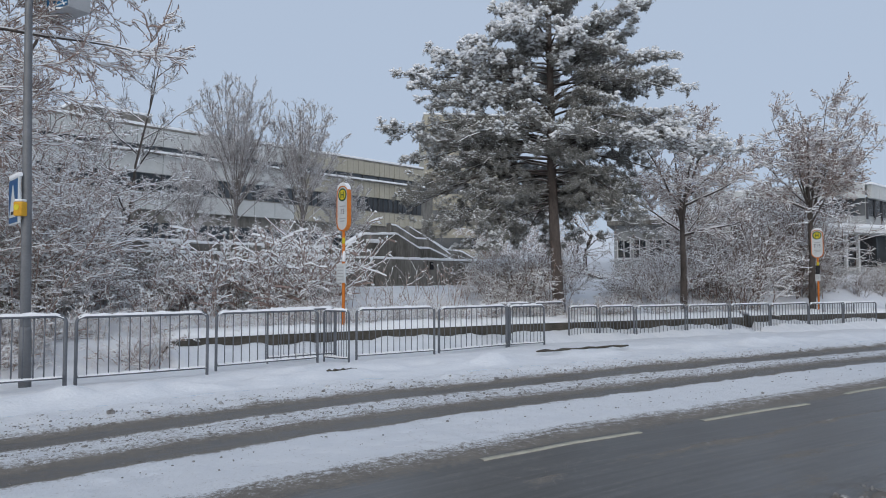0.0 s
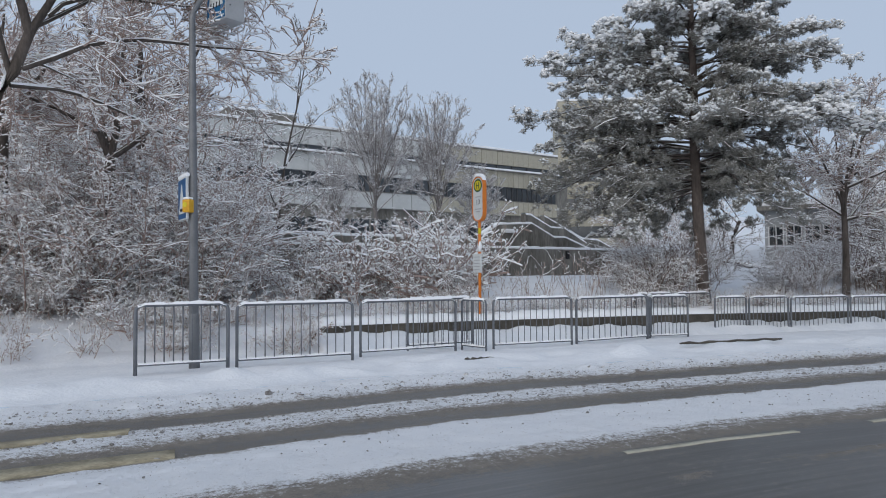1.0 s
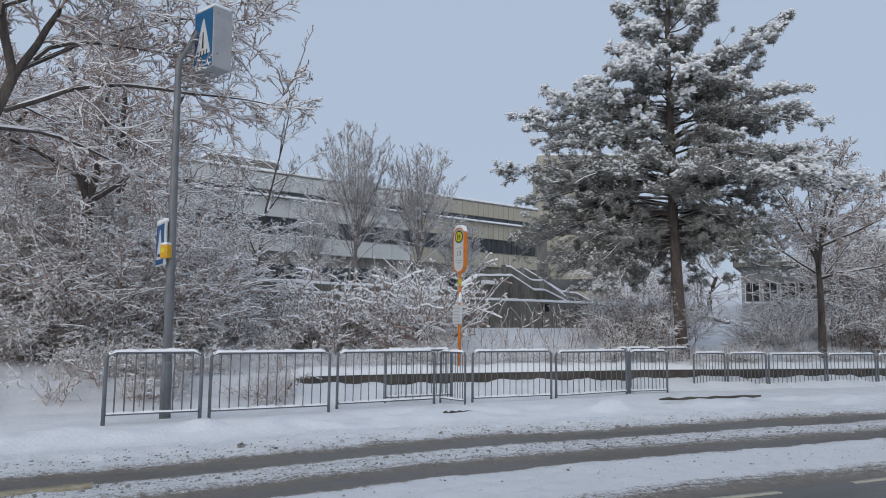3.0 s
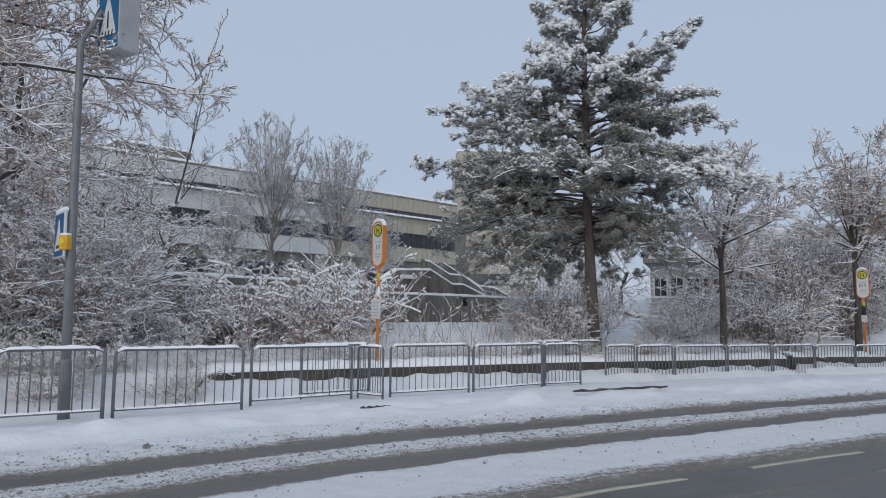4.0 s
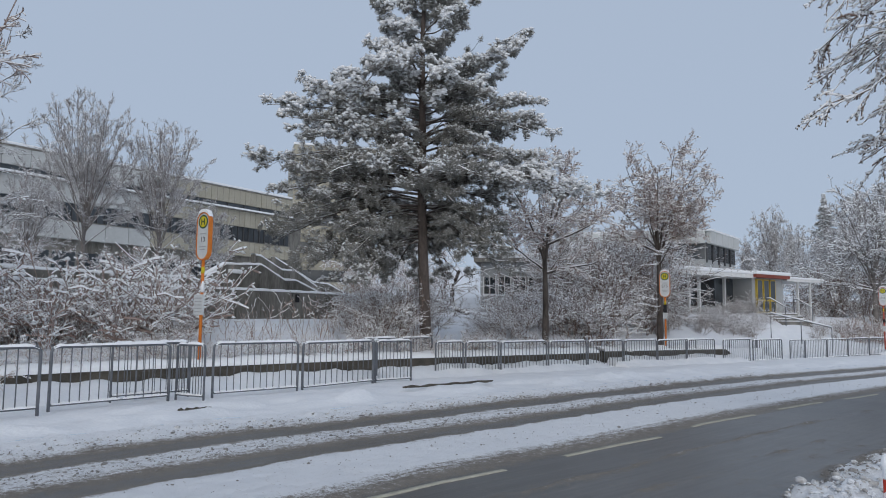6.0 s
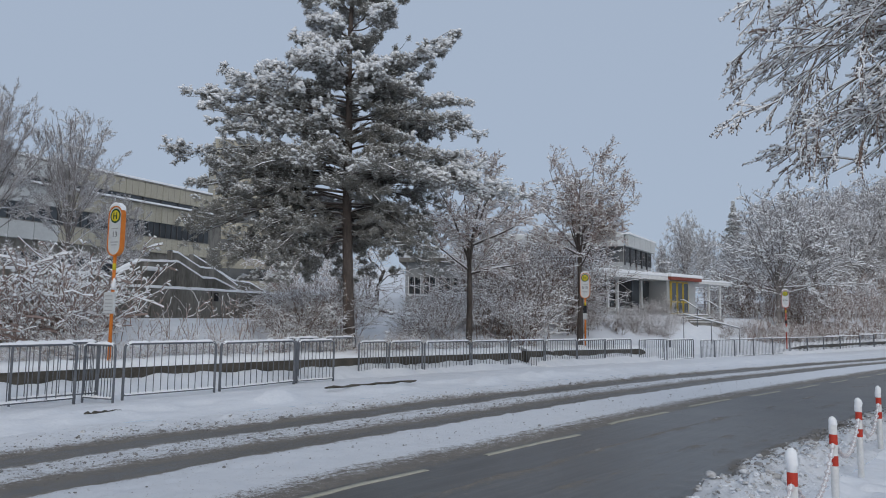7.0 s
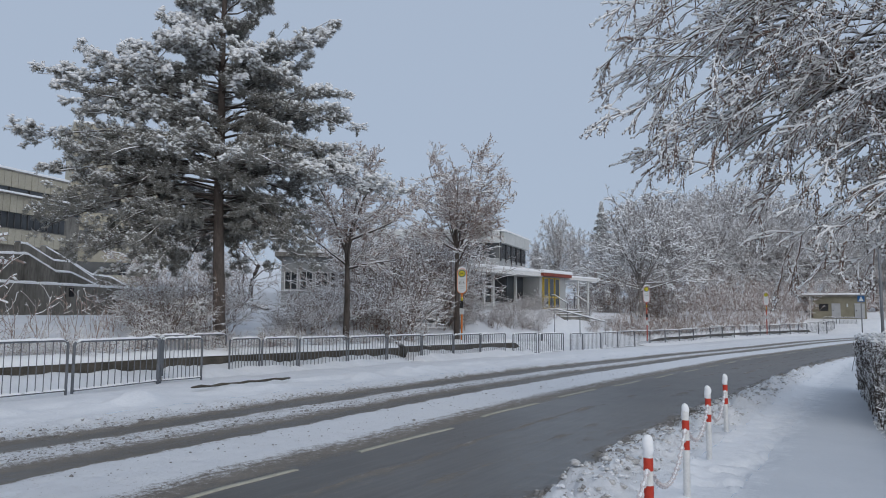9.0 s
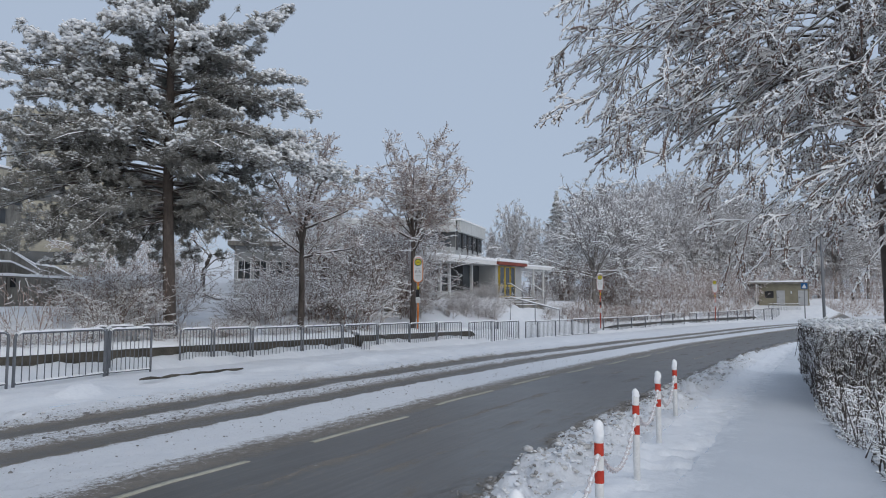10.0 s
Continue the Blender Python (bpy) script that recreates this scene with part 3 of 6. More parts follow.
# ---------------------------------------------------------------- pine beside the fence
def lumps(rng, centres, size, flat=0.55):
    """Small uneven clods, one about each centre."""
    ph = (1 + 5**0.5) / 2
    ico = np.array([(-1, ph, 0), (1, ph, 0), (-1, -ph, 0), (1, -ph, 0), (0, -1, ph), (0, 1, ph), (0, -1, -ph), (0, 1, -ph), (ph, 0, -1), (ph, 0, 1), (-ph, 0, -1), (-ph, 0, 1)]) / 1.9
    tri = np.array([(0, 11, 5), (0, 5, 1), (0, 1, 7), (0, 7, 10), (0, 10, 11), (1, 5, 9), (5, 11, 4), (11, 10, 2), (10, 7, 6), (7, 1, 8), (3, 9, 4), (3, 4, 2), (3, 2, 6), (3, 6, 8), (3, 8, 9), (4, 9, 5), (2, 4, 11), (6, 2, 10), (8, 6, 7), (9, 8, 1)])
    n = len(centres)
    s = np.asarray(size).reshape(-1, 1, 1) * rng.uniform(0.7, 1.3, (n, 12, 1)) * np.array([1, 1, flat]) * rng.uniform(0.75, 1.3, (n, 1, 3))
    v = centres[:, None] + ico[None] * s
    f = tri[None] + 12 * np.arange(n)[:, None, None]
    return v.reshape(-1, 3), f.reshape(-1, 3)


def needles(rng, p, d, count, length, width):
    """Brushes of needles about shoots that start at p and run along d (d holds the length)."""
    n = len(p)
    t = rng.uniform(0.0, 1.0, (n, count, 1))
    base = p[:, None] + d[:, None] * t
    along = unit(d)[:, None]
    side = rng.normal(size=(n, count, 3))
    side = unit(side - along * (side * along).sum(-1, keepdims=True))
    out = unit(along * rng.uniform(0.3, 0.9, (n, count, 1)) + side)
    w = unit(np.cross(out, rng.normal(size=(n, count, 3)))) * width
    L = length * rng.uniform(0.7, 1.2, (n, count, 1))
    v = np.stack([base - w, base + w, base + out * L], 2)
    return v.reshape(-1, 3), np.arange(n * count * 3).reshape(-1, 3)


def pine():
    rng = np.random.default_rng(5)
    foot = at_ray(8.95, 21.5)
    right, away = (math.cos(radians(8.75)), -math.sin(radians(8.75))), (math.sin(radians(8.75)), math.cos(radians(8.75)))
    H = 13.6
    bole = [(0.0, -0.3), (-0.1, 1.8), (-0.2, 4.2), (-0.2, 6.2), (-0.24, 8.2), (-0.26, 9.6), (-0.2, 11.0), (-0.22, H - 0.8)]
    trunk = line([(right[0] * x, right[1] * x, z) for x, z in bole], 16)
    tr = np.interp(trunk[..., 2], [-0.3, 0.4, 4, 8, 11, H], [0.24, 0.175, 0.145, 0.095, 0.06, 0.02])
    limbs, lr, load, span = [], [], [], []

    def limb(x, z, near, base, arch=None, snow=None):
        """A limb whose tip lies x to the right, z over the road and near towards it; base is where it leaves the trunk."""
        b, tip = max(base + rng.uniform(-0.25, 0.25), 3.9) - foot.z, z - foot.z
        x0 = np.interp(b, [q for _, q in bole], [q for q, _ in bole])
        reach = math.hypot(x - x0, near)
        arch = (0.28 if tip < b + 0.3 else -0.12) if arch is None else arch
        t = np.linspace(0, 1, 10)
        xs = x0 + (x - x0) * t + 0.13 * np.sin(t * 5 + z * 2.3) * t * (1 - t) * 2
        ns = near * t + 0.16 * np.sin(t * 4 + z * 3.1) * t
        zs = b + (tip - b) * t + arch * 4 * t * (1 - t) + 0.05 * np.sin(t * 9 + x * 2)
        limbs.append(np.stack([right[0] * xs - away[0] * ns, right[1] * xs - away[1] * ns, zs], 1))
        lr.append((0.016 + 0.0065 * reach) * (1 - 0.8 * t))
        span.append(reach)
        load.append(snow if snow is not None else np.interp(z, [3, 4.6, 6, 8.5, 12], [0.4, 0.62, 0.9, 1.1, 1.2]))

    # to the right of the trunk as seen from the road
    for a in ((1.3, 11.3, 0.3, 10.3), (1.0, 12.2, -0.2, 11.4), (2.9, 10.62, 0.2, 9.2, -0.2), (2.6, 9.98, 0.5, 8.7, 0.0, 1.7), (1.9, 9.55, 0.9, 8.75, 0.1, 1.6), (2.2, 9.4, -0.4, 8.6), (1.6, 9.0, -1.0, 8.4), (1.4, 8.7, 0.9, 8.1),
              (3.15, 8.33, 0.2, 7.7, 0.2, 1.35), (2.5, 8.5, -0.8, 7.9), (2.2, 8.1, 0.9, 7.6), (3.3, 7.2, 0.3, 7.2, 0.45, 1.5), (3.1, 7.55, -0.5, 7.2, 0.25), (2.6, 7.3, 1.1, 7.0, 0.3), (2.2, 6.75, -1.0, 6.9), (3.3, 6.2, 0.5, 6.5, 0.35, 1.3), (2.7, 6.3, -0.7, 6.3), (1.9, 6.3, 1.3, 6.4),
              (4.6, 5.2, 0.6, 5.5, 0.5, 1.8), (3.8, 5.45, 1.1, 5.6, 0.45, 1.8), (4.1, 5.3, 0.0, 5.5, 0.4, 1.6), (2.4, 5.4, 1.7, 5.6, 0.4, 1.5), (3.0, 4.95, -0.8, 5.3), (2.0, 4.4, 0.3, 5.0), (2.3, 4.1, -1.1, 4.9), (1.8, 3.4, 0.3, 4.7), (1.5, 3.6, -0.9, 4.6), (1.4, 3.5, 1.1, 4.6),
              (1.9, 3.9, 1.0, 4.9), (1.0, 3.3, 0.6, 4.4), (1.2, 4.3, -1.6, 4.9), (2.6, 2.95, -0.7, 4.3, 0.5, 0.9), (1.1, 3.0, -0.7, 4.2)):
        limb(*a)
    # to the left
    for a in ((-1.6, 11.35, 0.2, 10.3), (-1.2, 12.2, -0.3, 11.3), (-1.4, 10.8, -0.5, 9.9), (-1.75, 10.05, 0.3, 9.4), (-1.75, 9.6, -0.3, 9.1), (-1.1, 9.2, 0.7, 8.9), (-3.75, 8.92, 0.2, 8.1, -0.1, 1.2), (-2.9, 8.95, -0.6, 8.0), (-2.5, 8.85, 0.9, 8.1), (-3.3, 8.4, 0.8, 7.8),
              (-4.4, 8.12, 0.2, 7.6, 0.1, 1.2), (-4.1, 7.5, 0.5, 7.2, 0.1), (-3.7, 7.3, -0.8, 7.1), (-3.3, 7.7, -1.3, 7.4), (-4.8, 6.42, 0.3, 6.3, 0.3, 1.1), (-4.2, 6.3, -0.6, 6.2, 0.2), (-3.6, 6.75, 1.2, 6.6), (-2.2, 7.2, 1.2, 6.9), (-4.4, 5.35, 0.2, 5.8, 0.2), (-4.0, 5.7, 1.1, 5.9),
              (-3.8, 5.2, -1.0, 5.6), (-4.45, 3.95, 0.3, 5.1, 0.35), (-4.1, 4.5, 0.9, 5.2), (-3.9, 4.3, -0.8, 5.0), (-3.65, 3.25, 0.3, 4.6), (-2.9, 3.7, 1.0, 4.5, 0.4), (-3.1, 3.4, -0.9, 4.5), (-2.3, 3.3, 0.2, 4.4), (-2.1, 3.5, 1.3, 4.4), (-1.9, 3.2, -1.2, 4.3), (-3.5, 4.9, 0.7, 5.4),
              (-2.6, 4.3, -1.6, 5.0), (-2.8, 5.6, 1.9, 5.8), (-1.3, 3.1, -0.8, 4.2), (-3.6, 5.6, 0.4, 5.6), (-3.2, 6.1, 0.9, 6.2), (-4.0, 5.0, -0.3, 5.4), (-3.4, 4.6, 0.2, 5.2), (-2.9, 5.0, 1.3, 5.3), (-4.2, 4.2, 0.6, 5.0), (-3.3, 3.9, -0.2, 4.8)):
        limb(*a)
    # towards the road, where few boughs hide the trunk, and away from it
    for a in ((-1.9, 8.0, 2.2, 8.5, 0.75, 1.9), (-1.2, 8.5, 2.5, 8.6, 0.5, 1.5), (0.5, 8.35, 2.3, 8.5, 0.5, 1.5), (-0.7, 9.9, 1.5, 9.5), (0.5, 10.5, 1.4, 10.1), (0.3, 5.5, 3.0, 5.7, 0.3), (-1.5, 5.7, 2.8, 5.9, 0.3), (1.4, 5.4, 2.8, 5.7, 0.3), (0.0, 11.7, 0.9, 11.2), (0.6, 6.2, 1.6, 6.0), (-0.8, 6.7, 1.5, 6.4), (0.2, 7.9, 1.5, 7.7), (-0.6, 5.2, 1.8, 5.3), (0.7, 4.9, 1.8, 5.0), (-1.0, 7.4, 1.3, 7.1), (1.2, 6.9, 1.2, 6.8)):
        limb(*a)
    for j in range(32):
        z = 3.6 + 9.0 * (j / 32)
        a = j * 2.399
        q = np.interp(z, [3.4, 5, 7, 8.6, 9.2, 11, 13], [2.6, 3.0, 3.0, 2.6, 1.6, 1.3, 0.5])
        limb(q * 0.8 * math.cos(a), z, -q * abs(math.sin(a)) * 0.9 - 0.2 if j % 4 else 0.4 * q, max(z + rng.uniform(-0.8, 0.5), 4.2))
    # dark drooping boughs below, mostly on the far side
    for a in ((-3.6, 2.95, 0.2, 4.3), (-2.8, 2.8, -0.7, 4.2), (-2.0, 2.7, 0.6, 4.1), (-1.2, 2.7, -1.5, 4.1), (-0.3, 2.6, -1.7, 4.0), (0.6, 2.8, -1.4, 4.1)):
        limb(*a, 0.35, 0.7)
    limb(-0.3, 13.3, 0.1, 12.6)
    limb(0.25, 13.0, 0.1, 12.4)
    limbs, lr, load, span = np.array(limbs), np.array(lr), np.array(load), np.array(span)
    c1, c2, c3 = 17, 5, 3
    sub, sr = shoots(rng, limbs, lr, c1, 0.25, 45, 0.02, 0.12, 4, 0.13, 1.0, 0.5, 0.4, flat=0.25)
    sub2, sr2 = shoots(rng, sub, sr, c2, 0.42, 44, 0.03, 0.1, 3, 0.08, 1.0, 0.6, 0.5, flat=0.4)
    sr2 = np.maximum(sr2, 0.006)
    tips, tipr = shoots(rng, sub2, sr2, c3, 0.55, 42, 0.12, 0.0, 2, 0.2, 1.0, 0.7, 0.6)
    root = arr_part("pine_tree", tubes(trunk, tr, 12), M_PINEBARK, None, "", True)
    root.matrix_basis = Matrix.Translation(foot)
    tagged(root, "tall snow-laden pine with a bare dark trunk behind the railing", "tree")
    arr_part("crown", joined([tubes(limbs, lr, 6), tubes(sub, sr, 3)]), M_PINEBARK, root)
    p = np.concatenate([sub2[:, 1], tips[:, 0]])
    d = np.concatenate([sub2[:, -1] - sub2[:, 1], tips[:, -1] - tips[:, 0]])
    own = np.concatenate([np.repeat(load, c1 * c2), np.repeat(load, c1 * c2 * c3)])
    d = unit(d) * np.clip(np.linalg.norm(d, axis=1, keepdims=True), 0.13, 0.26)
    far = np.hypot(p[:, 0], p[:, 1]) / np.concatenate([np.repeat(span, c1 * c2), np.repeat(span, c1 * c2 * c3)])
    own = own * np.interp(far, [0.2, 0.5, 0.85, 1.1], [0.35, 0.7, 1.15, 1.4])
    arr_part("needles", needles(rng, p, d, 14, 0.088, 0.0105), M_NEEDLE, root, "dark needles in dense brushes")
    # snow lies on the tufts, thickest on the outer and upper boughs
    c = p + d * rng.uniform(0.35, 1.0, (len(p), 1)) + np.stack([rng.normal(0, 0.02, len(p)), rng.normal(0, 0.02, len(p)), rng.uniform(0.03, 0.07, len(p))], 1)
    drift = np.clip(field(c[:, 0] + c[:, 1] * 0.7, c[:, 2] * 1.7, 0.45, 44, 2) * 2.6 - 0.45, 0.45, 1.35)
    size = rng.uniform(0.034, 0.062, len(c)) * np.clip(own * drift, 0.25, 1.75)
    on = rng.random(len(c)) < np.clip(0.55 + 0.4 * own, 0, 1)
    more = c + unit(d) * rng.uniform(-0.12, 0.02, (len(c), 1)) + rng.normal(0, 0.03, c.shape)
    arr_part("snow", nubs(rng, np.concatenate([c[on], more[on]]), np.concatenate([d[on], d[on]]), np.concatenate([size[on], size[on] * 0.7]), 0.6), M_SNOWCAP, root, "pads of snow on the needles", True)
    heavy = (own > 1.3) & (rng.random(len(c)) < 0.8)
    c2_ = c[heavy] + rng.normal(0, 0.04, (int(heavy.sum()), 3)) + np.array([0, 0, 0.03])
    arr_part("bough_snow", lumps(rng, c2_, rng.uniform(0.035, 0.08, len(c2_)), 0.5), M_SNOWCAP, root, "thick ridges of snow along the largest boughs", True)
    arr_part("branch_snow", joined([caps(rng, limbs, lr * 0.7, 0.022), caps(rng, sub, np.maximum(sr, 0.01), 0.022, 0.3)]), M_SNOWCAP, root)


pine()

# ---------------------------------------------------------------- bushes
# thickets
S1 = shrub("shrub", 31, 3.2, 2.4, 13, "tangled leafless bush under fresh snow", Matrix.Translation(at_ray(-40, 16.5)), snow=0.013, twigs=(14, 10), min_r=0.003, clots=0.3, fine=3, reach=(0.28, 0.24))
S2 = shrub("shrub", 32, 1.9, 2.4, 14, "low arching bush weighed down with snow", Matrix.Translation(at_ray(-23.5, 17.6)), snow=0.013, twigs=(10, 8), arch=0.4, min_r=0.0034, fine=3, clots=0.4, reach=(0.34, 0.24))
S3 = shrub("shrub", 33, 1.4, 1.6, 10, "thin upright bush with bare twigs in the snow", Matrix.Translation(at_ray(-13, 18.3)), snow=0.022, twigs=(6, 4), arch=0.05, min_r=0.0042, lift=0.35, clots=0.4, fine=2)
S4 = shrub("shrub", 34, 2.6, 2.6, 14, "dense brown leafless bush with snow on its twigs", Matrix.Translation(at_ray(22.5, 27.5)), wood=M_TWIG_RED, snow=0.015, twigs=(11, 8), min_r=0.004, arch=0.15, fine=2, bends=3, reach=(0.36, 0.22))
S5 = shrub("shrub", 35, 1.2, 1.6, 5, "sparse bare saplings standing in the snow", Matrix.Translation(at_ray(-4.5, 19.2)), snow=0.014, twigs=(3, 2), arch=0.0, min_r=0.0042, lift=0.4)
S6 = shrub("shrub", 36, 3.6, 3.6, 15, "fine brown thicket bush along the far pavement", Matrix.Translation(at_ray(43, 57)), wood=M_TWIG_RED, snow=0.016, twigs=(8, 5), arch=0.1, min_r=0.008, fine=2, bends=3)
S7 = shrub("shrub", 37, 4.2, 3.4, 17, "tall fine-twigged brown thicket under a dusting of snow", Matrix.Translation(at_ray(23.5, 31)), wood=M_TWIG_RED, snow=0.018, twigs=(11, 9), arch=0.12, min_r=0.0045, fine=2, bends=3, reach=(0.36, 0.22))
for ob in (S1, S2, S3, S4, S5, S6, S7):
    tagged(ob, group="bushes behind the road")


def scatter(proto, seed, n, az, r, scale, squash=(0.9, 1.1)):
    rng = np.random.default_rng(seed)
    for j in range(n):
        a, q, s = rng.uniform(*az), rng.uniform(*r), rng.uniform(*scale)
        x, y = q * math.sin(radians(a)), q * math.cos(radians(a))
        if x * EV[0] + y * EV[1] - float(bend(x * EU[0] + y * EU[1])) < 16.3 + 0.8 * s:
            q = (16.4 + 0.9 * s + rng.uniform(0, 2.5)) / math.sin(radians(58 - a)) if a < 45 else q
        if 10.4 < a < 13.6 or (13.6 <= a < 15.8 and q * s > 13):
            continue
        if a >= 45:
            while q * math.sin(radians(a)) * EV[0] + q * math.cos(radians(a)) * EV[1] - float(bend(q * math.sin(radians(a)) * EU[0] + q * math.cos(radians(a)) * EU[1])) < 17.0 + 0.9 * s:
                q += 2.0
        copy_thing(proto, Matrix.Translation(at_ray(a, q)) @ Matrix.Rotation(rng.uniform(0, 6.28), 4, "Z") @ Matrix.Diagonal((s, s, s * rng.uniform(*squash), 1)))


def along(proto, seed, n, u, w, scale):
    """Bushes along a strip beside the road."""
    rng = np.random.default_rng(seed)
    for j in range(n):
        x, y = (float(c) for c in rd(rng.uniform(*u), rng.uniform(*w)))
        s = rng.uniform(*scale)
        copy_thing(proto, Matrix.Translation((x, y, ground_at(x, y) - 0.05)) @ Matrix.Rotation(rng.uniform(0, 6.28), 4, "Z") @ Matrix.Scale(s, 4))


along(S4, 22, 9, (34, 40), (16.6, 18.2), (0.3, 0.45))
along(S4, 27, 14, (39, 47), (16.9, 20.0), (0.28, 0.5))
along(S4, 33, 16, (40, 56), (15.6, 17.0), (0.2, 0.36))
along(S7, 30, 14, (31, 41), (16.7, 19.0), (0.2, 0.3))
along(S2, 34, 14, (6, 19), (15.4, 16.8), (0.28, 0.45))
along(S4, 35, 12, (8, 22), (15.5, 16.8), (0.18, 0.3))
along(S2, 23, 12, (-5.5, 2.4), (14.9, 16.1), (0.35, 0.6))
along(S3, 24, 9, (-5.5, 2.6), (14.6, 15.7), (0.4, 0.7))
along(S2, 25, 10, (2.6, 13.0), (15.5, 16.3), (0.3, 0.5))
along(S3, 26, 8, (3.0, 16.0), (15.5, 16.4), (0.4, 0.7))
for a_, r_, s_ in ((14.6, 33, 0.42), (15.7, 33, 0.5), (14.2, 31, 0.34), (14.0, 26.5, 0.42), (14.8, 26.0, 0.56), (15.6, 26.6, 0.64), (16.6, 26.2, 0.68), (12.6, 24.4, 0.24), (16.2, 29.5, 0.75), (17.0, 30.0, 0.85)):
    copy_thing(S4, Matrix.Translation(at_ray(a_, r_)) @ Matrix.Rotation(a_ * 7, 4, "Z") @ Matrix.Scale(s_, 4))
scatter(S6, 10, 14, (36.5, 44), (53, 60), (0.7, 1.0))
scatter(S1, 1, 27, (-48, -27), (16.2, 20), (0.8, 1.2))
scatter(S1, 2, 9, (-50, -28), (20, 27), (1.2, 1.6))
scatter(S2, 3, 24, (-46, -29), (15.6, 17.5), (0.4, 0.75))
scatter(S2, 4, 6, (-27, -20), (17.2, 20), (0.5, 0.85))
scatter(S3, 5, 15, (-22, -8.5), (17.8, 19.6), (0.8, 1.3))
scatter(S3, 29, 7, (-18, -8.5), (18.2, 20.0), (1.5, 2.1))
scatter(S5, 6, 12, (-9, 3), (18.2, 21.5), (0.6, 1.1))
scatter(S4, 7, 14, (3.2, 8.5), (21, 25), (0.5, 0.8))
scatter(S4, 15, 8, (1.5, 7.8), (25, 29), (0.5, 0.8))
scatter(S4, 8, 16, (18.6, 26.5), (26, 34), (0.7, 1.2))
scatter(S7, 14, 14, (21.0, 26.5), (29, 36), (0.75, 1.15))
scatter(S7, 18, 4, (18.6, 21.0), (31, 34), (0.75, 0.95))
scatter(S4, 16, 7, (10.5, 16.5), (24, 28), (0.4, 0.62))
scatter(S4, 9, 12, (27, 33.5), (30, 34), (0.25, 0.4))
scatter(S7, 19, 5, (25.5, 28.0), (31, 35), (0.5, 0.7))
scatter(S1, 12, 9, (-30, -8), (23, 34), (0.35, 0.6))
scatter(S1, 13, 6, (3, 8.5), (30, 42), (0.8, 1.3))


def thicket(seed, n, az, deep, height, label):
    """A strip of brushwood beyond the pavement, too dense to tell the stems apart."""
    rng = np.random.default_rng(seed)
    pts = []
    for a in rng.uniform(*az, n):
        w_, r = rng.uniform(*deep), 40.0
        while r < 130:
            x, y = r * math.sin(radians(a)), r * math.cos(radians(a))
            u = x * EU[0] + y * EU[1]
            if x * EV[0] + y * EV[1] - float(bend(u)) > w_:
                break
            r += 0.25
        pts.append((x, y, ground_at(x, y) - 0.1))
    p = np.array(pts)
    d = unit(np.stack([rng.normal(0, 0.3, n), rng.normal(0, 0.3, n), np.ones(n)], 1))
    st, sr = grow(rng, p, d, height * rng.uniform(0.6, 1.15, n), np.full(n, 0.022), 5, 0.14, 0.1, 0.4)
    br, brr = shoots(rng, st, sr, 11, 0.36, 55, 0.1, 0.2, 3, 0.06, 1.0, 0.6, 0.5, droop=0.08)
    tw, twr = shoots(rng, br, brr, 6, 0.3, 50, 0.05, 0.2, 2, 0.04, 1.0, 0.7, 0.6)
    sr, brr, twr = np.maximum(sr, 0.012), np.maximum(brr, 0.009), np.maximum(twr, 0.0075)
    wb, sb = sprigs(rng, br, brr, 0.015)
    wt, sn = sprigs(rng, tw, twr, 0.012)
    root = arr_part("thicket", joined([tubes(st, sr, 3), wb, wt]), M_TWIG, None, label)
    tagged(root, label, "thicket", "", "stuff")
    arr_part("snow", joined([sb, sn]), M_SNOWCAP, root, "snow lying along the twigs")


thicket(71, 420, (42.5, 57), (17.0, 24.0), 3.5, "brown leafless brushwood under snow behind the far pavement")
thicket(73, 260, (39.5, 53), (15.5, 17.4), 1.2, "low brown brushwood behind the railing")
thicket(74, 170, (58.2, 67), (13.4, 17.0), 2.4, "leafless brushwood under snow beside the hut")
thicket(72, 200, (55, 66), (18.0, 30.0), 5.0, "tall leafless brushwood under snow at the bend")


# a spruce far off above the woods
def spruce(m, height):
    rng = np.random.default_rng(91)
    n = 1500
    z = height * (0.12 + 0.88 * rng.random(n) ** 0.8)
    az = rng.uniform(0, math.tau, n)
    r = (height * 1.0 - z) * 0.2 * (0.72 + 0.28 * np.cos(z * 7)) * np.sqrt(rng.uniform(0.15, 1, n))
    d = np.stack([np.cos(az), np.sin(az), np.full(n, -0.35)], 1)
    p = d * r[:, None] + np.stack([np.zeros(n), np.zeros(n), z + 0.35 * r], 1)
    root = part("spruce_tree", pipe(bmesh.new(), [(0, 0, -0.5), (0, 0, height)], [0.2, 0.03], 8), M_PINEBARK)
    root.matrix_basis = m
    tagged(root, "dark spruce rising above the far woods", "tree")
    arr_part("needles", needles(rng, p, d * np.clip(r, 0.1, 0.5)[:, None], 12, 0.2, 0.035), M_NEEDLE, root)
    arr_part("snow", nubs(rng, p + np.array([0, 0, 0.12]) + d * np.clip(r, 0.1, 0.4)[:, None], d, rng.uniform(0.06, 0.2, n), 0.5), M_SNOWCAP, root, "snow on the sprays", True)


spruce(Matrix.Translation(at_ray(38.75, 96)), 13.4)

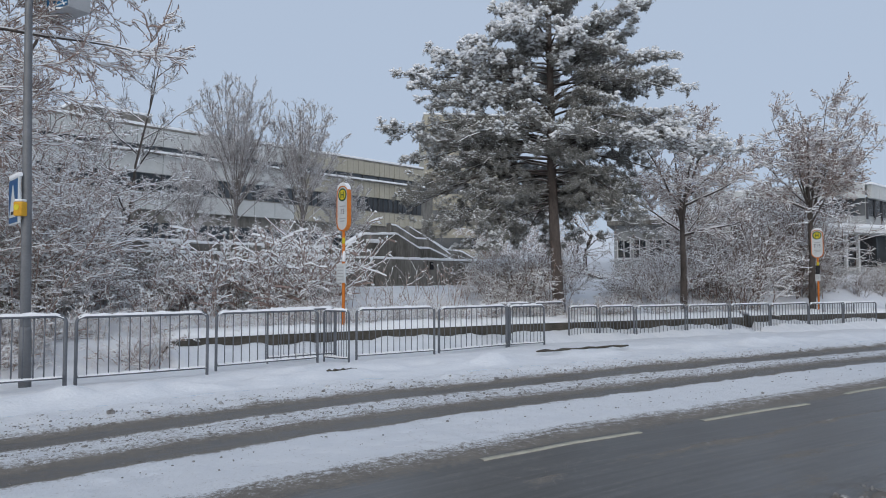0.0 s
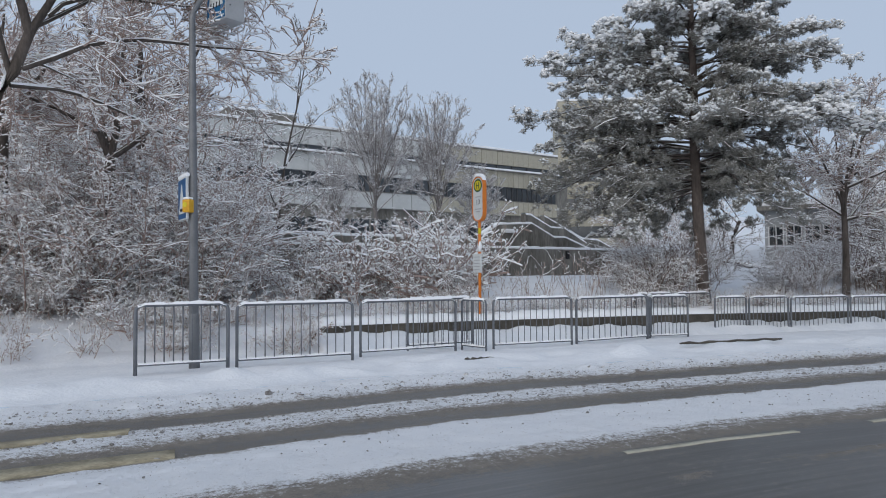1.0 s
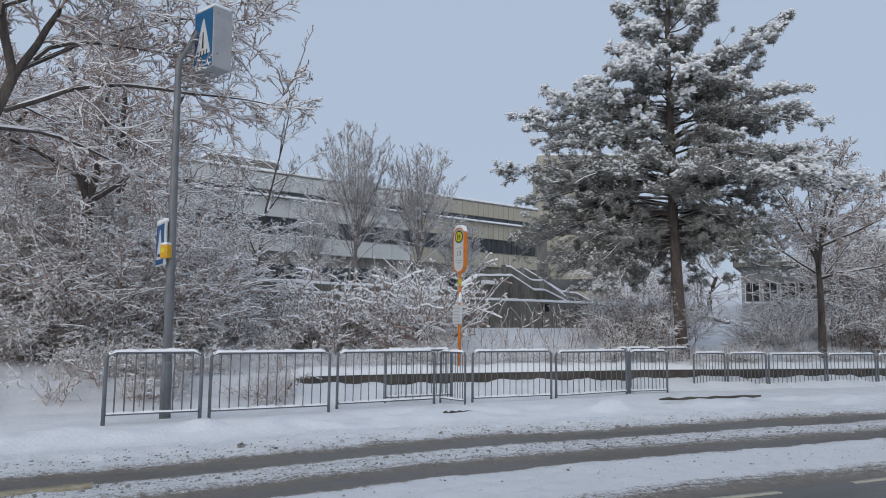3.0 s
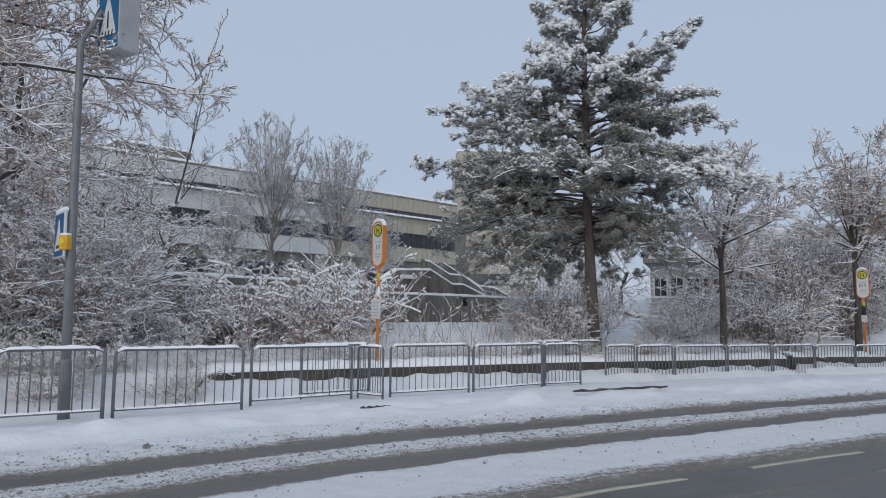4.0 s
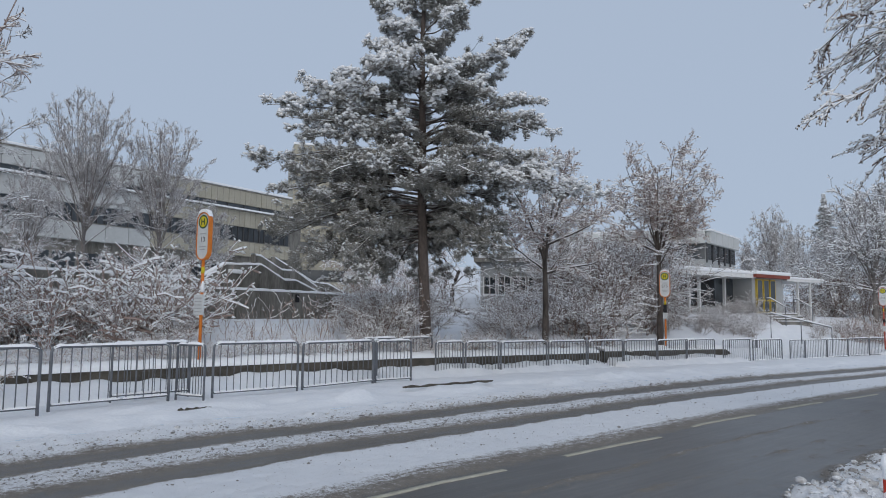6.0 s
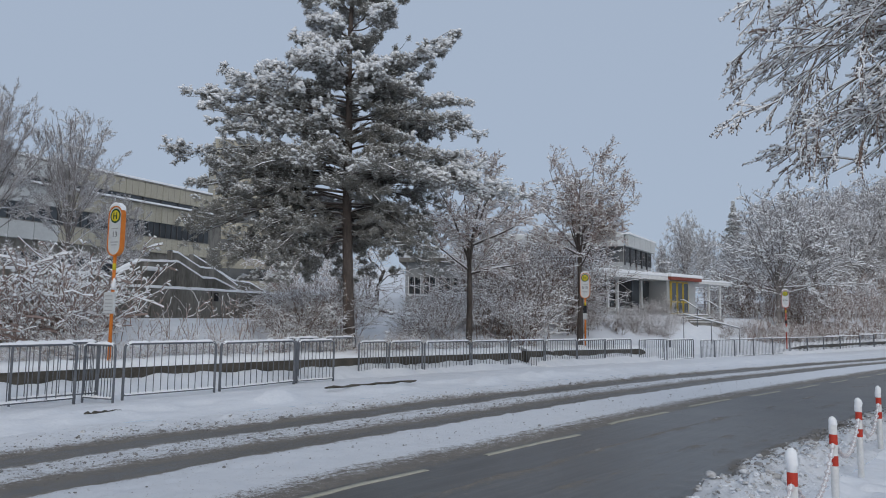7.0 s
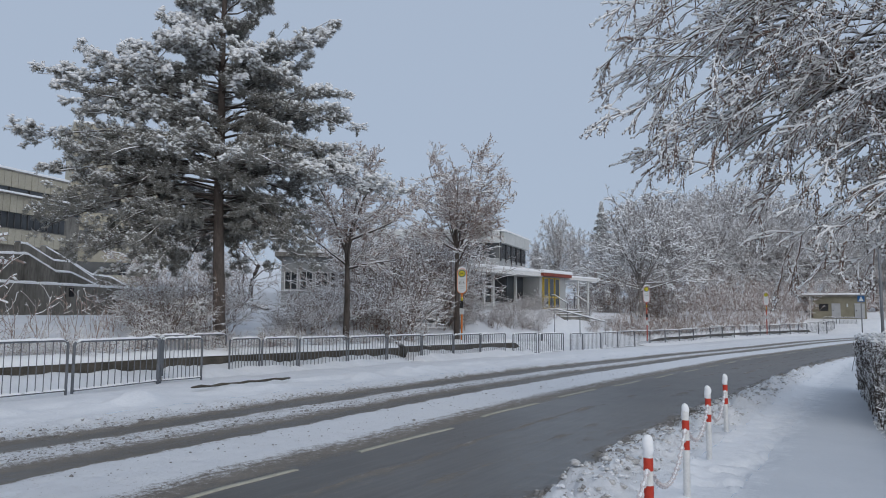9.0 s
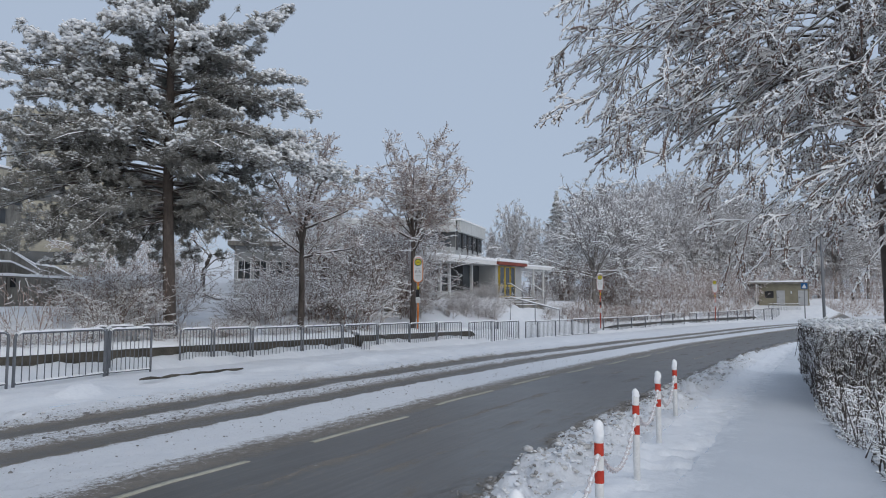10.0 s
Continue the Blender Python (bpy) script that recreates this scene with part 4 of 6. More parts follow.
# ---------------------------------------------------------------- road markings
def marking(u0, u1, w0, w1, label, mat, name="road_marking"):
    n = 8
    us = np.linspace(u0, u1, n)
    vs = []
    for u in us:
        for w in (w0, w1):
            x, y = rd(u, w)
            vs.append((float(x), float(y), float(surface(np.array(u), np.array((w0 + w1) / 2), True)[2]) + 0.006))
    vs = np.array(vs)
    low = vs - np.array([0, 0, 0.02])
    n2 = len(vs)
    f = [(2 * i, 2 * i + 2, 2 * i + 3, 2 * i + 1) for i in range(n - 1)]
    f += [(2 * i, n2 + 2 * i, n2 + 2 * i + 2, 2 * i + 2) for i in range(n - 1)] + [(2 * i + 1, 2 * i + 3, n2 + 2 * i + 3, n2 + 2 * i + 1) for i in range(n - 1)]
    return tagged(arr_part(name, (np.concatenate([vs, low]), np.array(f)), mat), label, "road marking", "centre line dashes", "")


for j in range(2, 16):
    u0 = 3.8 + 3.36 * (j - 2)
    dw = float(np.interp(u0, [4, 6, 7.1, 9.3, 11, 15, 18, 22], [0.06, 0.08, 0.14, 0.22, 0.31, 0.4, 0.3, 0.22]))
    marking(u0, u0 + 2.2, 5.44 + dw, 5.52 + dw, "worn pale yellow centre line dash on the asphalt", M_ROADPAINT)
M_OLDYEL = rough_mat("slushy_yellow_paint", (0.2, 0.178, 0.125), (0.44, 0.39, 0.28), 5.0, 0.8, 24.0, 0.8)
for w0, w1, ue in ((7.3, 7.66, -0.1), (8.42, 8.66, -0.55)):
    ob = marking(-5.0, ue, w0, w1, "faded yellow crossing stripe under slush", M_OLDYEL)
    tagged(ob, group="crossing stripes")
    ob.location.z = 0.004

# exposed kerb line and drain slot at the edge of the bus bay
for u0, u1, w_ in ((9.8, 12.6, 12.05), (4.83, 5.42, 11.85)):
    bm = bmesh.new()
    pts = [place(u, w_, 0.1 if u0 > 9 else 0.04) for u in np.linspace(u0, u1, 12)]
    pipe(bm, [(p.x, p.y, p.z + 0.012 * math.sin(i * 2.3)) for i, p in enumerate(pts)], [0.017 + 0.018 * math.sin(i * 1.7) ** 2 for i in range(12)], 6)
    tagged(part("kerb_stone", bm, M_KERBWALL), "dark kerb edge showing through the snow", "kerb")

# clods of snow and slush thrown up along both edges of the road
def clods(name, n, u, w, size, seed, label, material=M_DIRTY):
    rng_ = np.random.default_rng(seed)
    us, ws = rng_.uniform(*u, n), rng_.normal(w[0], w[1], n)
    X, Y, Z, _ = surface(us, ws, True)
    on = (ws > 2.1) & (ws < 10.7) & ((ws < 3.2) | (ws > 6.2)) & (snow_depth(us, ws) > (0.12 if material is M_SLUSHCLOD else 0.42))
    c = np.stack([X, Y, Z + 0.004], 1)[on]
    ob = arr_part(name, lumps(rng_, c, rng_.gamma(2.0, size, len(c)), 0.6), material, None, label, True)
    return tagged(ob, label, "snow clods", "", "stuff")


clods("snow_clods", 4200, (3.0, 24), (2.6, 0.3), 0.0075, 61, "dirty clods of snow along the edge of the pavement")
clods("slush_clods", 3600, (3.0, 24), (2.85, 0.2), 0.006, 64, "dark wet clods of slush beside the asphalt", M_SLUSHCLOD)
clods("snow_clods", 2000, (-4, 26), (9.95, 0.26), 0.0045, 62, "grey clods of snow at the edge of the bus bay")
clods("slush_clods", 2600, (-4, 22), (8.42, 0.22), 0.0042, 63, "dark grains of slush between the wheel tracks", M_SLUSHCLOD)
clods("slush_clods", 2600, (-4, 26), (9.85, 0.22), 0.0042, 65, "dark grains of slush along the bus bay", M_SLUSHCLOD)
clods("slush_clods", 500, (-4, 22), (7.0, 0.4), 0.0034, 66, "dark grains thrown onto the snow between the lanes", M_SLUSHCLOD)
clods("snow_clods", 4500, (2.5, 22), (2.42, 0.26), 0.0052, 67, "small white clods of snow along the pavement", M_SNOW)

# ---------------------------------------------------------------- low wall behind the pavement
def low_wall(runs):
    for u0, u1, top, dw, soft0, soft1 in runs:
        n = max(6, int((u1 - u0) / 0.25))
        us = np.linspace(u0, u1, n)
        prof = [(-0.09, -0.4), (-0.09, 0.0), (0.12, 0.0), (0.12, -0.4)]
        rng = np.random.default_rng(int(u0 * 10) + 900)
        rings, caps_ = [], []
        for u in us:
            x, y = rd(u, 14.95 + dw)
            z = float(dip(u)) + top - 0.42 * max(0.0, 1 - (u - u0) / soft0 if soft0 else 0.0, 1 - (u1 - u) / soft1 if soft1 else 0.0) ** 2
            for a, b in prof:
                rings.append((float(x) + EV[0] * a, float(y) + EV[1] * a, z + b))
            h = 0.07 + 0.05 * rng.random()
            for a, b in ((-0.1, 0.0), (-0.085 - 0.02 * rng.random(), h * 0.6), (-0.02, h), (0.1, h + 0.05), (0.5, h + 0.07)):
                caps_.append((float(x) + EV[0] * a, float(y) + EV[1] * a, z + b))
        k = len(prof)
        idx = np.arange(n * k).reshape(n, k)
        f = np.stack([idx[:-1], np.roll(idx, -1, 1)[:-1], np.roll(idx, -1, 1)[1:], idx[1:]], -1).reshape(-1, 4)
        f = np.concatenate([f, [idx[0], idx[-1][::-1]]])
        w = arr_part("low_wall", (np.array(rings), f), M_KERBWALL)
        tagged(w, "low dark concrete wall with snow on top behind the pavement", "wall", "", "structure")
        idx = np.arange(n * 5).reshape(n, 5)
        f = np.stack([idx[:-1, :-1], idx[1:, :-1], idx[1:, 1:], idx[:-1, 1:]], -1).reshape(-1, 4)
        arr_part("snow", (np.array(caps_), f), M_SNOWCAP, w, "", True)
        # uneven drift lying against the foot of the wall
        drift = []
        for u in np.linspace(u0, u1, n * 4):
            h = top - 0.13 - 0.13 * float(field(u, 0.0, 0.4, 31, 3)) - 0.03 * math.sin(u * 1.3) - 0.35 * max(0.0, 1 - (u - u0) / 0.25, 1 - (u1 - u) / 0.25)
            for a, b in ((-1.2, -0.4), (-0.55, -0.14), (-0.25, -0.03), (-0.12, 0.0), (-0.08, 0.0)):
                x, y = rd(u, 14.95 + dw + a)
                drift.append((float(x), float(y), float(dip(u)) + h + b))
        idx = np.arange(n * 20).reshape(n * 4, 5)
        f = np.stack([idx[:-1, :-1], idx[1:, :-1], idx[1:, 1:], idx[:-1, 1:]], -1).reshape(-1, 4)
        arr_part("drift", (np.array(drift), f), M_SNOW, w, "snow drifted against the wall", True)


low_wall([(2.4, 21.1, 0.5, 0.12, 0.4, 0), (21.42, 31.3, 0.55, 0.12, 0, 0.9), (46, 75, 0.5, 0.1, 5.0, 0.9)])

# ---------------------------------------------------------------- tubular railing panels

def railing(length, bars, label):
    """One panel: two posts and a top rail bent from one tube, a bottom rail, and upright bars. Origin at its start, x along it."""
    root = empty("railing_panel", Matrix.Identity(4), label, "railing", "railing panels along the road")
    R, top, rr = 0.09, 1.05, 0.026
    pts = [(0, 0, -0.15), (0, 0, 0.4), (0, 0, top - R)]
    pts += [(R - R * math.cos(a), 0, top - R + R * math.sin(a)) for a in (0.4, 0.8, 1.2, 1.57)]
    pts += [(length - R + R * math.sin(a), 0, top - R + R * math.cos(a)) for a in (0.0, 0.4, 0.8, 1.2)]
    pts += [(length, 0, top - R), (length, 0, 0.4), (length, 0, -0.15)]
    part("frame", pipe(bmesh.new(), pts, rr, 8), M_RAIL, root)
    part("bottom_rail", pipe(bmesh.new(), [(0, 0, 0.12), (length / 2, 0, 0.12), (length, 0, 0.12)], 0.02, 6), M_RAIL, root)
    me = None
    for j in range(bars):
        x = (j + 1) * length / (bars + 1)
        if me is None:
            ob = part("bar", pipe(bmesh.new(), [(0, 0, 0.12), (0, 0, 0.58), (0, 0, top)], 0.0095, 6), M_RAIL, root)
            ob.location.x, me = x, ob.data
        else:
            shared("bar", me, Matrix.Translation((x, 0, 0)), root)
    rng = np.random.default_rng(int(length * 100))
    n = max(8, int(length / 0.09))
    p = np.stack([np.linspace(0.03, length - 0.03, n), np.zeros(n), np.full(n, top)], 1)[None]
    p[0, 0, 2] -= 0.04
    p[0, -1, 2] -= 0.04
    arr_part("snow", caps(rng, p, np.full((1, n), 0.026), 0.032, 1.0, 1.05), M_SNOWCAP, root, "strip of snow on the top rail", True)
    p2 = p.copy()
    p2[..., 2] = 0.12
    arr_part("rail_snow", caps(rng, p2, np.full((1, n), 0.02), 0.025, 1.0, 1.1), M_SNOWCAP, root, "", True)
    return root


def set_panel(proto, length, a, b, z):
    d = (b[0] - a[0], b[1] - a[1])
    s = math.hypot(*d) / length
    return copy_thing(proto, frame_m((a[0], a[1], z), d) @ Matrix.Diagonal((s, 1, 1, 1)))


RAIL_L, RAIL_S = (railing(2.0, 12, "galvanised tubular railing panel with upright bars, snow on its top rail"), railing(1.2, 9, "short galvanised railing panel with upright bars beside a gap"))
near = [((-6.88, 9.68), (-5.78, 10.54), 0.09, 0), ((-5.75, 10.79), (-4.14, 12.03), 0.06, 1), ((-4.13, 12.46), (-2.58, 13.83), 0.04, 1), ((-2.51, 14.17), (-1.95, 13.76), 0.02, 0),
        ((-1.86, 14.2), (-0.31, 15.3), 0.03, 1), ((-0.21, 15.49), (1.4, 17.03), 0.0, 1), ((1.43, 17.15), (1.58, 18.1), -0.01, 0), ((1.48, 17.26), (2.42, 17.85), -0.02, 0), ((-3.55, 13.75), (-2.38, 14.72), 0.04, 1), ((1.27, 19.13), (2.29, 19.77), -0.02, 0), ((2.38, 19.88), (3.39, 20.52), -0.02, 0)]
for a, b, z, long in near:
    set_panel(*((RAIL_L, 2.0) if long else (RAIL_S, 1.2)), a, b, z)
FOOT_U, FOOT_Z = [12, 17.7, 22, 24, 28.8, 32, 37.7, 45, 51.7, 57, 60.8, 65, 71.8, 78.2], [-0.09, -0.17, -0.19, -0.22, -0.26, -0.31, -0.41, -0.38, -0.38, -0.28, -0.15, -0.15, 0.01, 0.27]


def row_panel(u0, u1, w=14.6, w1=None):
    a, b = rd(u0 + 0.05, w), rd(u1 - 0.05, w if w1 is None else w1)
    z = float(np.interp((u0 + u1) / 2, FOOT_U, FOOT_Z))
    kind = (RAIL_S, 1.2) if u1 - u0 < 1.7 else (RAIL_L, 2.0)
    set_panel(*kind, (float(a[0]), float(a[1])), (float(b[0]), float(b[1])), z)


row = [12.95, 14.09, 15.55, 17.77, 19.86, 22.0, 24.26, 26.46, 28.82]
far_row = [36.05, 37.68, 40.08, 42.43, 44.88, 47.15, 49.49, 51.71, 54.0]
bend_row = [61.68, 62.93, 65.15, 66.8, 68.56, 70.32, 71.8, 73.27, 75.24, 76.73, 78.16]
for us in (row, far_row, bend_row):
    for u0, u1 in zip(us, us[1:]):
        row_panel(u0, u1)
# staggered pairs at the gaps, one panel set back behind the other
for u0, u1, w, w1 in ((25.78, 28.0, 15.0, 15.0), (29.5, 32.1, 14.6, 14.6), (32.3, 35.3, 14.6, 14.6), (31.9, 34.6, 15.5, 15.5), (34.6, 35.3, 15.5, 14.7), (53.4, 55.8, 15.2, 15.2), (54.0, 56.76, 14.6, 14.6),
                      (56.76, 58.73, 14.6, 14.6), (58.4, 60.9, 15.4, 15.4), (58.73, 60.82, 14.6, 14.6)):
    row_panel(u0, u1, w, w1)
# the two patterns themselves stand in front of the hut
for ob, off, length in ((RAIL_L, 3.5, 0.72), (RAIL_S, 2.1, 0.95)):
    ob.matrix_basis = frame_m((63.9 + 0.573 * off - 0.82, 48.6 - 0.82 * off - 0.573, 0.72), (0.573, -0.82)) @ Matrix.Diagonal((length, 1, 0.9, 1))

# ---------------------------------------------------------------- bus stop signs
def capsule(hw, z0, z1, k=10):
    pts = [(hw * math.cos(a), z1 - hw + hw * math.sin(a)) for a in np.linspace(0, math.pi, k)]
    return pts + [(-hw * math.cos(a), z0 + hw - hw * math.sin(a)) for a in np.linspace(0, math.pi, k)]


def disc(bm, r, x, z, y0, y1, inner=0.0, k=28):
    a = [(math.cos(i * math.tau / k), math.sin(i * math.tau / k)) for i in range(k)]
    if not inner:
        return prism(bm, [(x + r * c, z + r * s) for c, s in a], y0, y1)
    rings = [[bm.verts.new((x + q * c, y, z + q * s)) for c, s in a] for q, y in ((r, y0), (r, y1), (inner, y1), (inner, y0))]
    for A, B in zip(rings, rings[1:] + rings[:1]):
        for i in range(k):
            bm.faces.new((A[i], A[(i + 1) % k], B[(i + 1) % k], B[i]))
    bmesh.ops.recalc_face_normals(bm, faces=bm.faces[:])
    return bm


def stop_sign(foot, turn, digits, label, pole_mat, boxes, lift=0.0):
    root = empty("bus_stop_sign", Matrix.Translation(foot) @ Matrix.Rotation(radians(turn), 4, "Z"), label, "bus stop sign", "bus stop signs along the road")
    z0, z1, hw = 2.08 + lift, 3.12 + lift, 0.185
    part("pole", pipe(bmesh.new(), [(0, 0.03, -0.3), (0, 0.03, 1.2), (0, 0.03, z0 + 0.03)], 0.036, 10), pole_mat, root)
    part("plate", prism(bmesh.new(), capsule(hw, z0 + 0.02, z1), -0.012, 0.012), M_SIGNWHITE, root, "rounded white plate")
    bm = bmesh.new()
    o, i = capsule(hw + 0.02, z0 - 0.005, z1 + 0.02, 14), capsule(hw + 0.002, z0 + 0.018, z1 + 0.002, 14)
    n = len(o)
    rings = [[bm.verts.new((x, y, z)) for x, z in c] for c, y in ((o, -0.025), (o, 0.085), (i, 0.085), (i, -0.025))]
    for A, B in zip(rings, rings[1:] + rings[:1]):
        for k in range(n):
            bm.faces.new((A[k], A[(k + 1) % n], B[(k + 1) % n], B[k]))
    bmesh.ops.recalc_face_normals(bm, faces=bm.faces[:])
    part("sign_frame", bm, pole_mat, root)
    c = z1 - hw - 0.005
    part("roundel", disc(bmesh.new(), 0.155, 0, c, -0.016, -0.012), M_GREEN, root, "dark green ring")
    y = part("roundel_field", disc(bmesh.new(), 0.118, 0, c, -0.02, -0.016), M_YELLOW, root, "yellow disc")
    bm = bmesh.new()
    for x in (-0.045, 0.045):
        box(bm, x - 0.013, x + 0.013, -0.024, -0.02, c - 0.075, c + 0.075)
    box(bm, -0.045, 0.045, -0.0235, -0.02, c - 0.013, c + 0.013)
    part("letter", bm, M_GREEN, root, "green letter H")
    me = text_mesh(digits, 0.16)
    me.materials.append(M_BLACK)
    shared("number", me, Matrix.Translation((0, -0.013, c - 0.4)) @ Matrix.Rotation(radians(90), 4, "X"), root, "black route number")
    for k, (dz, wd_) in enumerate(((0.27, 0.2), (0.56, 0.22), (0.62, 0.16))):
        part("text_bar", boxed(-wd_ / 2, wd_ / 2, -0.0145, -0.012, c - dz - 0.012, c - dz + 0.012), M_BOXGREY, root)
    for za, zb, wd_, mat in boxes:
        b = part("timetable_case", boxed(-wd_ / 2, wd_ / 2, -0.06, -0.012, za, zb, 0.01), mat, root)
        if mat is M_SIGNWHITE:
            for k in range(5):
                q = za + (k + 0.8) * (zb - za) / 6
                part("text_bar", boxed(-wd_ * 0.36, wd_ * 0.36, -0.0635, -0.06, q, q + 0.018), M_BOXGREY, b)
    part("band", pipe(bmesh.new(), [(0, 0.03, z0 - 0.3), (0, 0.03, z0 - 0.16)], 0.0385, 10), M_YELLOW, root, "yellow band")
    bm = prism(bmesh.new(), [(x, z) for x, z in [((hw + 0.035) * math.cos(a), z1 + 0.03 - hw + (hw + 0.0) * math.sin(a) + 0.0) for a in np.linspace(0.45, 2.69, 10)]] + [((hw + 0.02) * math.cos(a), z1 - hw + 0.07 + (hw + 0.03) * math.sin(a)) for a in np.linspace(2.5, 0.64, 10)], -0.03, 0.09)
    part("snow_cap", bm, M_SNOWCAP, root, "cap of snow")
    return root


M_POLERED = rough_mat("red_white_pole", (0.4, 0.07, 0.05), (0.55, 0.12, 0.08), 4.0, 0.5, 30.0, 0.1)
s = stop_sign((-2.48, 16.37, 0.76), -43, "13", "orange bus stop sign with a white plate and timetable case", M_ORANGE, [(0.86, 1.31, 0.31, M_SIGNWHITE)])
part("snow", pipe(bmesh.new(), [(0.05, -0.01, 1.36), (0.06, -0.01, 1.44), (0.045, 0.01, 1.56), (0.02, 0.02, 1.62)], [0.03, 0.048, 0.032, 0.008], 8), M_SNOWCAP, s)
stop_sign((13.93, 26.63, 0.78), -34, "E15", "orange bus stop sign beside a roadside tree trunk", M_ORANGE, [(0.85, 1.1, 0.17, M_SIGNWHITE), (1.1, 1.42, 0.14, M_BLACK)], -0.36)
stop_sign((31.6, 35.0, 0.35), -42, "E16", "bus stop sign on a red and white pole", M_POLERED, [(0.7, 1.0, 0.16, M_SIGNWHITE), (1.2, 1.4, 0.14, M_BLACK)], 0.05)
stop_sign((47.9, 39.4, 0.55), -50, "", "distant bus stop sign on a reddish pole", M_POLERED, [(0.9, 1.2, 0.16, M_SIGNWHITE)], -0.1)

# ---------------------------------------------------------------- lamp post with the crossing signs
def triangle_sign(bm_y, cx, cz, w, h):
    return prism(bmesh.new(), [(cx - w / 2, cz - h / 2), (cx + w / 2, cz - h / 2), (cx + w * 0.04, cz + h / 2), (cx - w * 0.04, cz + h / 2)], bm_y - 0.004, bm_y)


def crossing_lamp():
    root = empty("crossing_lamp", Matrix.Translation((-6.46, 10.67, 0.0)) @ Matrix.Rotation(radians(-0.8), 4, "Y"), "grey lamp post with blue crossing box and blue crossing sign", "street lamp")
    part("post", pipe(bmesh.new(), [(0, 0, -0.3), (0, 0, 2.4), (0, 0, 5.98), (0.012, 0, 6.08)], [0.08, 0.072, 0.054, 0.05], 14), M_POST, root)
    part("post_foot", pipe(bmesh.new(), [(0, 0, 0.0), (0, 0, 0.9), (0, 0, 0.98)], [0.09, 0.086, 0.074], 14), M_POST, root)
    part("arm", pipe(bmesh.new(), [(0.0, 0.0, 5.98), (0.005, 0.02, 6.1), (0.02, 0.1, 6.22), (0.1, 0.47, 6.83), (0.17, 0.58, 7.08), (0.25, 0.62, 7.2), (0.34, 0.6, 7.12)], 0.046, 10), M_POST, root)
    W, D, Hh = 0.58, 0.38, 1.1
    m = Matrix.Translation((0.03, 0.44, 6.02)) @ Matrix.Rotation(radians(-29), 4, "Z") @ Matrix.Translation((0, D * 0.5, 0))
    b = part("light_box", boxed(0, W, -D * 0.5, D * 0.5, 0, Hh, 0.015), M_BOXGREY, root, "pale grey light box")
    b.matrix_basis = m
    part("blue_face", boxed(0.02, W - 0.02, -D * 0.5 - 0.012, -D * 0.5 - 0.002, 0.03, Hh - 0.03, 0.004), M_CYAN, b, "blue sign face")
    part("border", boxed(0.03, W - 0.03, -D * 0.5 - 0.015, -D * 0.5 - 0.012, 0.06, 0.085), M_SIGNWHITE, b)
    part("triangle", triangle_sign(-D * 0.5 - 0.012, W / 2, Hh * 0.54, 0.46, 0.66), M_SIGNWHITE, b, "white warning triangle")
    for k in range(4):
        x = W / 2 - 0.17 + 0.09 * k
        part("stripe", prism(bmesh.new(), [(x, 0.24), (x + 0.035, 0.24), (x + 0.05, 0.34), (x + 0.02, 0.34)], -D * 0.5 - 0.018, -D * 0.5 - 0.0161), M_BLACK, b)
    part("figure_bar", prism(bmesh.new(), [(W / 2 - 0.025, 0.38), (W / 2 + 0.025, 0.38), (W / 2 + 0.015, 0.68), (W / 2 - 0.015, 0.68)], -D * 0.5 - 0.018, -D * 0.5 - 0.0161), M_BLACK, b)
    for x, z in ((W + 0.002, 0.25), (W + 0.002, 0.98)):
        part("screw", disc(bmesh.new(), 0.012, 0, 0, -0.002, 0.002, 0, 8), M_BLACK, b).matrix_basis = Matrix.Translation((x, -0.1, z)) @ Matrix.Rotation(radians(90), 4, "Z")
    part("snow", boxed(0.01, W - 0.01, -D * 0.5 + 0.01, D * 0.5 - 0.01, Hh, Hh + 0.06, 0.03), M_SNOWCAP, b)
    m2 = Matrix.Translation((-0.1, -0.06, 2.55)) @ Matrix.Rotation(radians(-46), 4, "Z")
    p = part("crossing_sign", boxed(-0.48, 0.1, -0.02, 0.02, 0, 0.72, 0.012), M_SIGNWHITE, root, "blue crossing sign with a white rim")
    p.matrix_basis = m2
    part("blue_face", boxed(-0.455, 0.075, -0.026, -0.02, 0.025, 0.695), M_BLUE, p)
    part("triangle", triangle_sign(-0.026, -0.19, 0.36, 0.42, 0.5), M_SIGNWHITE, p)
    part("stripe", boxed(-0.3, -0.08, -0.0325, -0.03, 0.15, 0.2), M_BLACK, p)
    part("snow", boxed(-0.48, 0.1, -0.03, 0.05, 0.72, 0.79, 0.03), M_SNOWCAP, p)
    h = part("push_box", boxed(-0.08, 0.07, -0.18, -0.06, 2.66, 2.88, 0.02), M_AMBER, root, "amber push button box")
    h.matrix_basis = Matrix.Rotation(radians(-10), 4, "Z")
    part("lens", disc(bmesh.new(), 0.045, -0.02, 2.79, -0.188, -0.18), M_YELLOW, h)
    part("snow", boxed(-0.07, 0.06, -0.17, -0.06, 2.88, 2.92, 0.018), M_SNOWCAP, h)


crossing_lamp()

